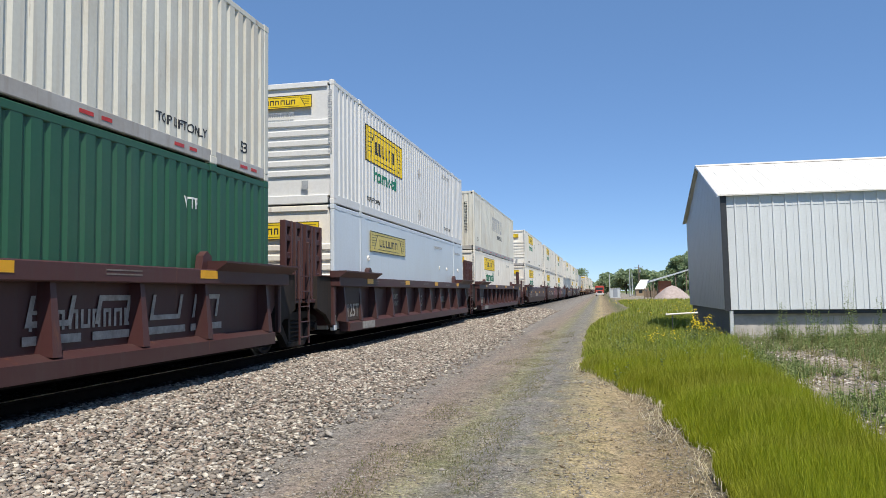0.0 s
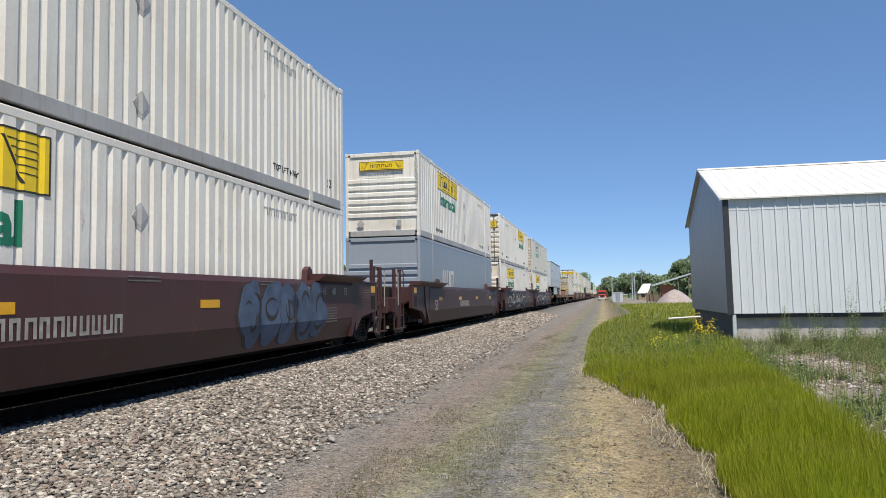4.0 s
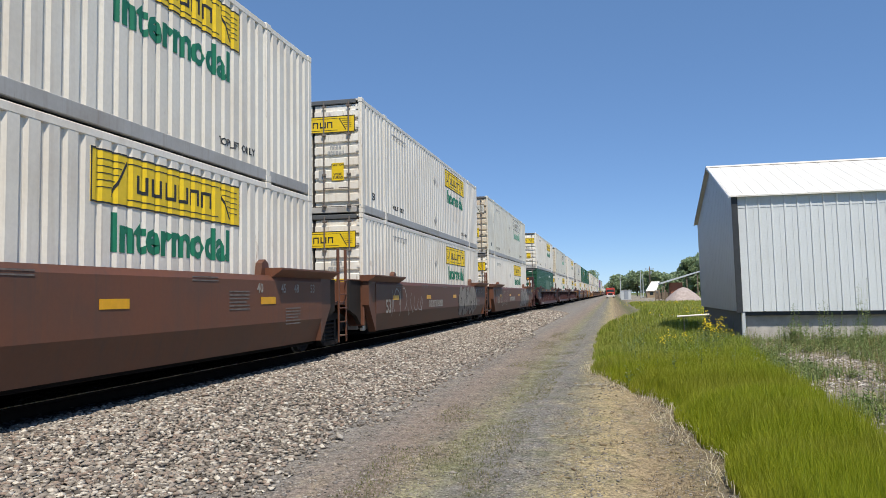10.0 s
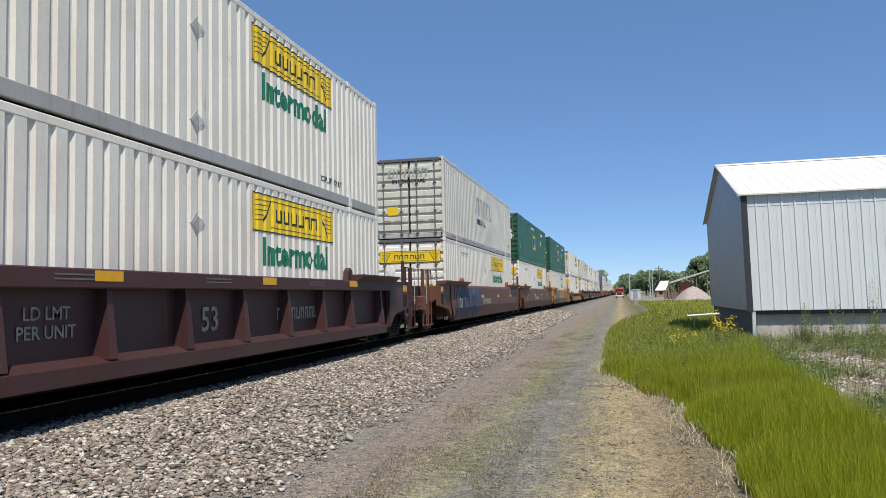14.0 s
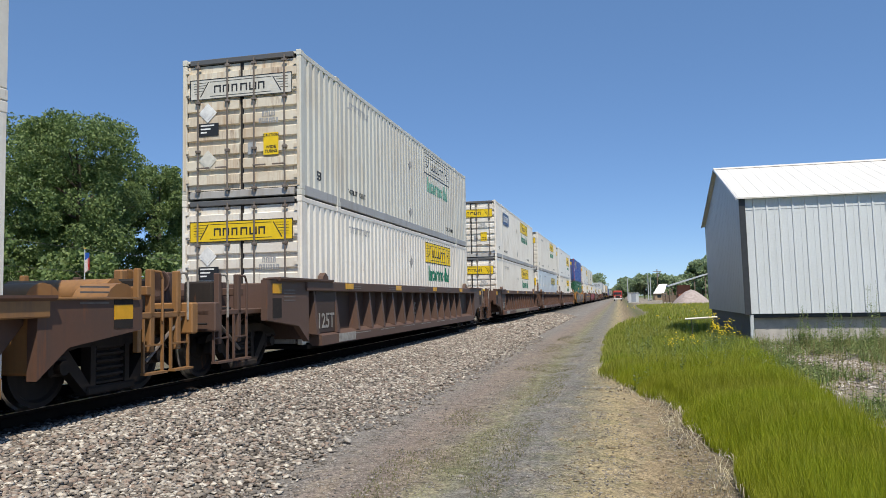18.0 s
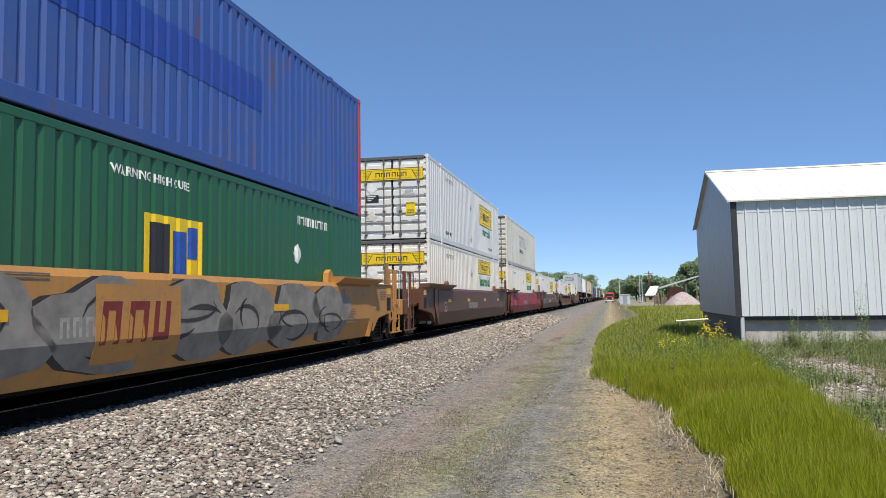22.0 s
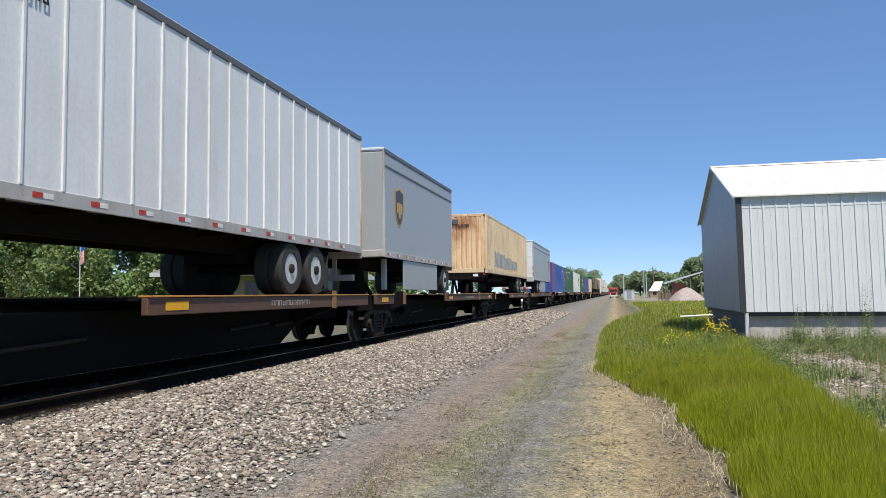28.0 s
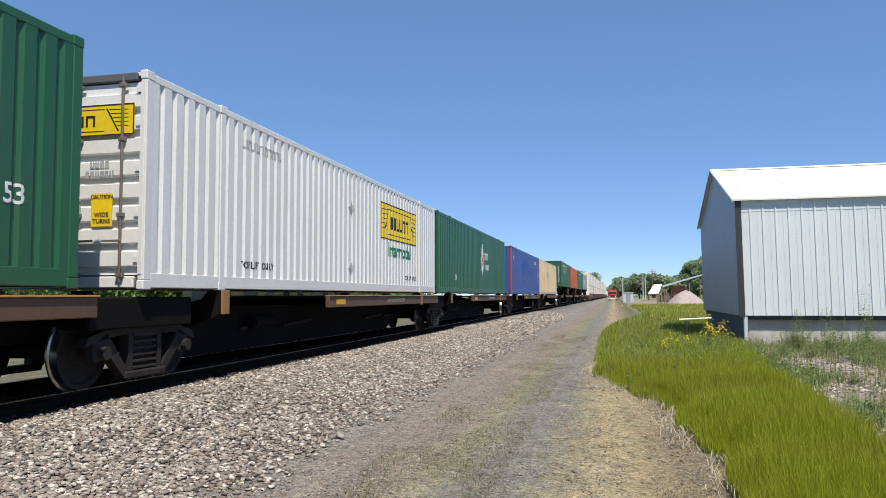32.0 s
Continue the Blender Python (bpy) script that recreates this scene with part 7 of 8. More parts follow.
    if last:
        part("end_beam", Geo().box(-1.3, 1.3, LONG + 2.85, LONG + 3.0, 1.15, 1.5, 0.02), RUSTCAR, ob)
        part("coupler_head", Geo().box(-0.2, 0.22, LONG + 3.0, LONG + 3.55, 0.94, 1.28, 0.06), BLACKISH, ob)
        bogie(ob, LONG + 1.9)
    return ob


def road_wheel(parent, y, z, r=0.5):
    for s in (-1, 1):
        ty = part("wheel", Geo().lathe([(s * -0.42, r * 0.55), (s * -0.42, r * 0.93), (s * -0.38, r), (s * -0.18, r), (s * -0.15, r * 0.93), (s * -0.13, r * 0.93), (s * -0.10, r), (s * 0.10, r), (s * 0.14, r * 0.93), (s * 0.14, r * 0.6), (s * 0.10, r * 0.55)], (s * 1.12, y, z), 30), RUBBER, parent, "black tyre on a pale rim", 40)
        part("rim", Geo().lathe([(s * 0.12, r * 0.60), (s * 0.10, r * 0.56), (s * -0.02, r * 0.46), (s * -0.02, r * 0.24), (s * 0.05, r * 0.20), (s * 0.06, r * 0.02)], (s * 1.12, y, z), 24), RIM, ty, "white steel rim", 40)
        part("hub", Geo().lathe([(s * -0.03, r * 0.36), (s * 0.02, r * 0.33), (s * 0.07, r * 0.2), (s * 0.16, r * 0.17), (s * 0.17, r * 0.02)], (s * 1.12, y, z), 18), STEEL, ty, "dark hub", 40) if s > 0 else None
    part("axle", Geo().tube((-0.9, y, z), (0.9, y, z), 0.07, 8), BLACKISH, parent)


TRAILERWHITE = paint("white_trailer_paint", (0.70, 0.715, 0.72), 0.4, dirt=(0.45, 0.40, 0.33), dirty=0.25, rust=0.1)


def trailer(kind, L):
    """A road trailer on a spine car: nose at y = 0, wheels at the far end. Made at its height over the ground."""
    labels = {"long": "grey-white box trailer with a side skirt", "sheet": "white riveted box trailer with dark block marks", "post": "white post-sided box trailer with rust stains",
              "pup": "short grey parcel trailer with a brown shield mark", "parcel": "long grey parcel trailer with a brown shield mark"}
    ob = thing("trailer", labels[kind], "trailer", "trailers on the train")
    z0, z1 = 2.61, 5.50 if kind == "post" else 5.58
    wall = {"long": LGREY, "sheet": LGREY, "post": TRAILERWHITE, "pup": GREY, "parcel": GREY}[kind]
    if kind in ("pup", "parcel"):
        wall = PARCEL
    part("body", Geo().box(-1.28, 1.28, 0.0, L, z0 + 0.12, z1 - 0.1, 0.05), wall, ob, "box body")
    part("roof", Geo().box(-1.285, 1.285, -0.005, L + 0.005, z1 - 0.1, z1, 0.03), LGREY, ob)
    for s in (-1, 1):
        part("top_rail", Geo().box(*sorted((s * 1.275, s * 1.30)), 0.02, L - 0.02, z1 - 0.14, z1 - 0.03, 0.006), DGREY if kind != "parcel" else GREY, ob)
        rail = part("bottom_rail", Geo().box(*sorted((s * 1.26, s * 1.30)), 0.02, L - 0.02, z0, z0 + 0.17, 0.006), RAILGREY, ob, "pale bottom rail with red and white tape")
        n = int(L / 0.9)
        for c, a in ((REDINK, -0.15), (WHITEINK, 0.0)):
            part("reflective_tape", bars([(a + 0.4 + 0.9 * k, a + 0.55 + 0.9 * k, -0.03, 0.03) for k in range(n)]), c, rail, at=pose(s * 1.303, 0, z0 + 0.09, 90, 0, 90))
        step = {"post": 0.61, "sheet": 1.22, "long": 2.44, "pup": 20, "parcel": 20}[kind]
        for k in range(1, int(L / step)):
            d = 0.025 if kind == "post" else 0.006
            part("side_post", Geo().box(*sorted((s * 1.278, s * (1.282 + d))), k * step - 0.02, k * step + 0.02, z0 + 0.17, z1 - 0.14, 0.004 if d > 0.01 else 0), wall, ob)
        for y in (0.0, L - 0.12):
            part("corner_cap", Geo().box(*sorted((s * 1.22, s * 1.295)), y, y + 0.12, z0, z1 - 0.02, 0.03), RUSTY if kind == "post" else RAILGREY, ob)
        if kind in ("pup", "parcel"):
            part("coping", Geo().box(*sorted((s * 1.28, s * 1.297)), 0.1, L - 0.1, z1 - 0.52, z1 - 0.47, 0.004), DGREY, ob)
            yb = 1.45 if kind == "pup" else 1.2
            sc = 0.46
            out = [(-1, 1.0), (0, 1.25), (1, 1.0), (1, -0.1), (0.65, -0.8), (0, -1.25), (-0.65, -0.8), (-1, -0.1)]
            sh = part("shield", Geo().prism([(a * sc * 0.95, b * sc) for a, b in out], "z", -0.003, 0.003), GOLDINK, ob, "brown and gold shield mark", at=side_pose(s * 1.29, yb, 4.08))
            part("shield_field", Geo().prism([(a * sc * 0.83, b * sc * 0.90) for a, b in out], "z", -0.002, 0.002), BROWNINK, sh, at=pose(0, 0, 0.005))
            part("mark", bars([(-0.26, -0.12, -0.17, 0.13), (-0.06, 0.08, -0.30, 0.13), (0.14, 0.27, -0.17, 0.13)], 0.003), GOLDINK, sh, at=pose(0, 0, 0.008))
        if kind in ("long", "pup", "parcel"):
            a, b = {"long": (4.0, 10.3), "pup": (1.9, 6.1), "parcel": (4.6, L - 4.95)}[kind]
            part("skirt", Geo().box(*sorted((s * 1.24, s * 1.265)), a, b, 1.75, z0 - 0.01, 0.01), LGREY if kind == "long" else PARCEL, ob, "flat side skirt panel")
        if kind == "long":
            part("marks", word_bars(random.Random(8), 1.0, 0.18, 6, 0.2), BLUEINK, ob, at=side_pose(s * 1.286, 1.6, 4.45))
            diamond(ob, side_pose(s * 1.286, 8.3, 3.45), 0.19)
            flank_text(ob, "53'", 0.24, INK, s * 1.286, 0.5, 3.0)
        if kind == "sheet":
            part("marks", word_bars(random.Random(8), 1.9, 0.34, 5), INK, ob, "large dark block marks", at=side_pose(s * 1.29, L - 2.0, 4.88))
            part("marks", word_bars(random.Random(9), 1.9, 0.34, 7), INK, ob, at=side_pose(s * 1.29, L - 2.0, 4.44))
        if kind == "post":
            part("number", word_bars(random.Random(8), 0.5, 0.14, 4), INK, ob, at=side_pose(s * 1.308, 5.6, 4.85))
    part("nose_sill", Geo().box(-1.26, 1.26, -0.02, 0.1, z0, z0 + 0.2, 0.02), RAILGREY, ob)
    fm = pose(0, -0.006, 0, 90, 0, 0)
    if kind in ("long", "sheet", "post"):
        for k in (-0.42, 0.42):
            part("nose_seam", Geo().box(k - 0.008, k + 0.008, -0.006, 0.002, z0 + 0.2, z1 - 0.12), RAILGREY, ob)
    if kind == "long":
        part("number", word_bars(random.Random(2), 0.9, 0.17, 9), INK, ob, at=fm @ pose(-0.05, 5.05, 0))
        part("marks", word_bars(random.Random(3), 0.6, 0.12, 6, 0.2), BLUEINK, ob, at=fm @ pose(0.0, 4.75, 0))
        diamond(ob, fm @ pose(0.28, 3.33, 0), 0.19, WHITEINK)
        diamond(ob, fm @ pose(0.75, 3.33, 0), 0.19, RAILGREY)
        part("hose_box", Geo().box(0.55, 0.95, -0.08, 0.0, 2.85, 3.05, 0.02), DGREY, ob)
    if kind == "sheet":
        part("marks", word_bars(random.Random(4), 1.6, 0.3, 5, 0.15), INK, ob, "dark block marks", at=fm @ pose(-0.1, 5.0, 0))
        part("marks", word_bars(random.Random(5), 1.6, 0.26, 7, 0.15), INK, ob, at=fm @ pose(-0.1, 4.62, 0))
    if kind == "post":
        part("number", word_bars(random.Random(6), 1.1, 0.17, 6), INK, ob, at=fm @ pose(0.95, 4.6, 0, 0, 0, -90))
    # door end
    for s in (-1, 1):
        x0, x1 = sorted((s * 0.01, s * 1.2))
        d = part("door", Geo().box(x0, x1, L - 0.005, L + 0.03, z0 + 0.2, z1 - 0.16, 0.008), TRAILERWHITE if kind == "parcel" else LGREY, ob, "rear door leaf")
        for k in range(6):
            part("door_line", Geo().box(x0 + 0.02, x1 - 0.02, L + 0.029, L + 0.033, z0 + 0.5 + 0.42 * k, z0 + 0.51 + 0.42 * k), GREY, d) if kind == "parcel" else None
        part("lock_rod", Geo().tube((s * 0.35, L + 0.05, z0 + 0.1), (s * 0.35, L + 0.05, z1 - 0.1), 0.016, 6), RAILGREY, d)
        for j in (0, 1):
            part("tail_light", Geo().box(s * 1.235 - 0.04, s * 1.235 + 0.04, L, L + 0.03, z0 + 0.3 + 0.42 * j, z0 + 0.62 + 0.42 * j, 0.02), REDINK, ob, "red tail light")
    part("rear_sill", Geo().box(-1.28, 1.28, L - 0.06, L + 0.045, z0 - 0.12, z0 + 0.18, 0.015), RAILGREY, ob)
    g = Geo().box(-1.1, 1.1, L - 0.08, L, 1.95, 2.1, 0.01)
    for s in (-1, 1):
        g.box(s * 0.6 - 0.05, s * 0.6 + 0.05, L - 0.07, L - 0.02, 2.1, z0 - 0.1)
    guard = part("rear_guard", g, RAILGREY, ob, "rear guard bar with red tape")
    for k in range(6):
        part("tape", bars([(-0.11, 0.11, -0.05, 0.05)]), REDINK if k % 2 else WHITEINK, guard, at=pose(-0.95 + 0.38 * k, L + 0.003, 2.02, 90, 0, 180))
    # underframe, legs, running gear
    for x in (-0.45, 0.45):
        part("chassis_rail", Geo().box(x - 0.06, x + 0.06, 0.3, L - 0.2, z0 - 0.25, z0 + 0.1, 0.01), BLACKISH, ob)
    g = Geo()
    for k in range(int(L / 1.2)):
        g.box(-1.22, 1.22, 0.5 + 1.2 * k, 0.58 + 1.2 * k, z0 - 0.02, z0 + 0.1)
    part("floor_frame", g, BLACKISH, ob)
    yl = 2.6 if L > 10 else 1.5
    for s in (-1, 1):
        part("landing_leg", Geo().box(s * 0.8 - 0.07, s * 0.8 + 0.07, yl - 0.07, yl + 0.07, 1.75, z0 + 0.05, 0.01), LGREY, ob, "landing leg")
        part("leg_brace", Geo().tube((s * 0.8, yl + 0.1, 2.0), (s * 0.5, yl + 1.0, 2.5), 0.03, 6), BLACKISH, ob)
    ends = {"long": (L - 4.6, L - 3.35), "sheet": (L - 4.55, L - 3.3), "post": (L - 3.95, L - 2.75), "pup": (L - 1.15,), "parcel": (L - 4.25, L - 3.05)}[kind]
    part("slider", Geo().box(-0.55, 0.55, ends[0] - 0.8, ends[-1] + 0.8, 2.2, 2.42, 0.02), BLACKISH, ob)
    for y in ends:
        road_wheel(ob, y, 2.12)
        part("mud_flap", Geo().box(0.75, 1.25, y + 0.62, y + 0.64, 1.75, 2.45), RUBBER, ob) if y == ends[-1] else None
    return ob


def chassis():
    """A skeletal chassis that carries a container on a spine car."""
    ob = thing("chassis", "black skeletal trailer chassis under a container", "trailer chassis", "trailers on the train")
    z0 = 2.62
    for x in (-0.45, 0.45):
        part("chassis_rail", Geo().box(x - 0.07, x + 0.07, 0.0, LONG, z0 - 0.34, z0 - 0.02, 0.01), BLACKISH, ob)
    for y in (0.0, 2.0, LONG - 2.1, LONG - 0.16):
        part("bolster", Geo().box(-1.28, 1.28, y, y + 0.16, z0 - 0.22, z0 - 0.004, 0.01), BLACKISH, ob)
    for s in (-1, 1):
        part("landing_leg", Geo().box(s * 0.75 - 0.07, s * 0.75 + 0.07, 3.0, 3.14, 1.7, z0 - 0.1, 0.01), BLACKISH, ob)
        part("leg_brace", Geo().tube((s * 0.75, 3.07, 2.0), (s * -0.2, 3.07, 2.5), 0.03, 6).tube((s * 0.75, 3.1, 2.0), (s * 0.5, 4.2, 2.45), 0.03, 6), BLACKISH, ob)
    for s in (-1, 1):
        part("hitch_stand", Geo().prism([(-0.70, 1.42), (-0.52, 1.42), (0.0, 2.38), (-0.14, 2.38)], "x", *sorted((s * 0.3, s * 0.42))).prism([(0.9, 1.42), (1.05, 1.42), (0.05, 2.38), (-0.08, 2.38)], "x", *sorted((s * 0.32, s * 0.40))), BLACKISH, ob)
    part("hitch_plate", Geo().box(-0.55, 0.55, -0.45, 0.5, 2.28, 2.40, 0.02), BLACKISH, ob)
    part("front_plate", Geo().box(-1.27, 1.27, -0.06, 0.0, z0 - 0.24, z0 + 0.02, 0.01), BLACKISH, ob)
    part("marker_light", Geo().box(1.1, 1.2, -0.075, -0.055, z0 - 0.12, z0 - 0.02, 0.01), REDINK, ob, "red marker light")
    part("sticker", bars([(-0.12, 0.12, -0.06, 0.06)]), WHITEINK, ob, at=pose(0.72, -0.064, z0 - 0.11, 90, 0, 0))
    part("slider", Geo().box(-0.55, 0.55, 10.6, 14.0, 2.2, 2.4, 0.02), BLACKISH, ob)
    for y in (11.6, 12.85):
        road_wheel(ob, y, 2.12)
    return ob


PARCEL = paint("parcel_trailer_grey", (0.36, 0.375, 0.385), 0.4, dirt=(0.30, 0.29, 0.27), dirty=0.2)


def use(key, make):
    """The thing of this key: built the first time, copied after that."""
    if key not in PROTO:
        PROTO[key] = make()
        return PROTO[key]
    return copy_thing(PROTO[key], Matrix())


def put(ob, s, z=0.0, turned=False):
    MOVERS.append((ob, s, z, turned))
    return ob


def box_on(kind, s, z, turned):
    looks = {"logo": (WHITE, RAILGREY, WHITEDOOR), "wide": (CLEANWHITE, CLEANWHITE, CLEANWHITE), "worn": (BONE, RAILGREY, STAINED), "swoosh": (BONE, RAILGREY, BONE), "panel": (PANEL, RAILGREY, WHITE), "green": (GREEN, GREEN, GREEN), "blue": (BLUE, BLUE, BLUE),
             "plain": (BONE, RAILGREY, BONE), "moss": (MOSS, MOSS, MOSS), "grey": (GREY, DGREY, GREY), "hub": (GREEN, GREEN, GREEN), "orange": (ORANGE, ORANGE, ORANGE), "cream": (CREAM, RAILGREY, CREAM), "rusty": (CREAM, CREAM, RUSTY)}
    ob = use(("box", kind, turned), lambda: container(kind, *looks[kind], turned))
    return put(ob, s + (LONG if turned else 0), z, turned)


CLEANWHITE = paint("clean_white_paint", (0.71, 0.70, 0.675), 0.42, dirt=(0.5, 0.44, 0.36), dirty=0.14, rust=0.05, spread=0.03)
MOSS = paint("dark_green_paint", (0.016, 0.085, 0.042), 0.45, dirt=(0.05, 0.09, 0.065), dirty=0.3)
OVERGREY = plain("grey_overpaint", (0.33, 0.325, 0.30), 0.6, vary=0.35, scale=2.5)
MOSSPATCH = plain("pale_green_overpaint", (0.11, 0.19, 0.145), 0.6, vary=0.2)
BLUEPLATE = plain("dark_blue_plate", (0.03, 0.05, 0.13), 0.4)
STAINED = paint("rust_stained_white_doors", (0.70, 0.64, 0.52), 0.55, dirt=(0.40, 0.22, 0.08), dirty=0.6, rust=0.75)
BONE = paint("off_white_paint", (0.66, 0.645, 0.57), 0.5, dirt=(0.42, 0.32, 0.21), dirty=0.4, rust=0.3)
LOW, HIGH, FLAT, RAISED = 0.775, 3.675, 1.70, 2.61   # floor heights of the loads
# front of the load, upper box, lower box, car side, paint, first and last unit of its car, rack posts, marks on the side
STACKS = [
    (-3.12, "plain", "moss", "rib", MAROON, "m", 1, "n"), (16.48, "wide", "panel", "rib", MAROON, "m", 1, ""), (36.0, "swoosh", "logo", "rib", MAROON, "l", 1, ""),
    (59.96, "logo", "logo", "smooth", MAROON, "f", 0, "w"), (79.57, "logo", "logo", "smooth", MAROON, "m", 0, "wr"), (98.82, "logo", "logo", "smooth", MAROON, "l", 0, "rb"),
    (122.44, "logo", "grey", "smooth", MAROON, "f", 0, ""), (142.35, "logo+", "logo", "smooth", MAROON, "m", 0, "W"), (161.77, "worn", "logo", "smooth", MAROON, "l", 0, "W"),
    (243.45, "logo+", "logo+", "smooth", BROWN, "f", 0, "g"), (262.79, "logo+", "logo+", "smooth", BROWN, "m", 0, "wg"), (282.17, "worn+", "logo+", "smooth", BROWN, "l", 0, "wg"),
    (305.77, "logo+", "moss+", "rib", MAROON, "f", -1, ""), (325.78, "worn+", "logo+", "rib", MAROON, "m", 0, ""), (345.19, "logo+", "logo+", "rib", MAROON, "l", 0, ""),
    (368.8, "swoosh+", "logo+", "smooth", BROWN, "f", 0, "b"), (388.21, "green+", "logo+", "smooth", BROWN, "m", 0, ""), (408.07, "green+", "worn+", "smooth", TAN, "l", 0, "gw"),
    (431.44, "logo+", "logo+", "broad", RUSTCAR, "fl", 0, ""), (454.75, "worn+", "logo+", "rib", UMBER, "fl", 0, ""),
    (478.51, "logo+!", "logo+", "rib", RUSTCAR, "f", 0, "G"), (497.91, "logo+", "panel+", "rib", RUSTCAR, "m", 0, ""), (517.1, "wide+", "logo+", "rib", RUSTCAR, "l", 0, "gr"),
    (540.58, "blue+", "green+*", "smooth", TAN, "fl", 0, "t"), (563.8, "wide+", "logo+", "smooth", BROWN, "f", 0, ""), (583.3, "swoosh+", "logo+", "smooth", BROWN, "m", 0, "RR"),
    (602.72, "", "wide+", "smooth", BROWN, "l", 0, "w"), (626.08, "", "wide+", "rib", RUSTCAR, "fl", 0, ""), (650.07, "", "logo+", "smooth", BROWN, "fl", 0, ""),
]
FAR = [(950.6 + 19.4 * k + 4.6 * (k // 3), "logo+", "logo+", (BROWN, MAROON)[k % 2]) for k in range(12)]


def far_box():
    """A container that stays far off."""
    ob = thing("container", "white ribbed container far back on the train", "container", "containers on the train")
    for s in (-1, 1):
        part("side_wall", with_mat(corrugated(s * HALF, 0.1, LONG - 0.1, 0.2, TALL - 0.1, 0.58, 0.04, s), WHITE), WHITE, ob)
        part("bottom_rail", Geo().box(*sorted((s * HALF, s * (HALF - 0.1))), 0, LONG, 0, 0.2, 0.01), RAILGREY, ob)
    part("roof", Geo().box(-HALF + 0.01, HALF - 0.01, 0, LONG, TALL - 0.12, TALL, 0.01), WHITE, ob)
    for y in (0.0, LONG - 0.1):
        part("end_wall", Geo().box(-HALF + 0.01, HALF - 0.01, y, y + 0.1, 0.02, TALL - 0.12), WHITE, ob)
    part("logo_plate", bars([(-1.0, 1.0, -0.2, 0.2)]), YELLOW, ob, "yellow logo plate", at=pose(0, LONG + 0.01, 2.3, 90, 0, 180))
    part("logo_plate", bars([(-1.8, 1.8, -0.3, 0.3)]), YELLOW, ob, "yellow logo plate", at=side_pose(-HALF - 0.01, 4.6, 2.3))
    return ob


def far_car(mat):
    ob = thing("well_car", "brown well car far back on the train", "freight car", "well cars of the train")
    for s in (-1, 1):
        part("side_shell", Geo().prism([(s * 1.34, 0.74), (s * 1.44, 0.74), (s * 1.57, 1.18), (s * 1.57, 1.99), (s * 1.36, 1.99)], "y", 0.0, LONG), mat, ob)
    part("floor_frame", Geo().box(-1.3, 1.3, -1.6, LONG + 1.6, 0.78, 1.0, 0.01), BLACKISH, ob)
    part("end_platform", Geo().box(-1.3, 1.3, -1.6, 0, 1.3, 1.6, 0.02), mat, ob)
    for y in (-2.6, -0.8):
        part("wheel_set", Geo().lathe([(-0.8, 0.02), (-0.8, WHEEL_R), (-0.7, WHEEL_R), (-0.7, 0.08), (0.7, 0.08), (0.7, WHEEL_R), (0.8, WHEEL_R), (0.8, 0.02)], (0, y, RAIL_Z + WHEEL_R), 16), STEEL, ob)
    return ob


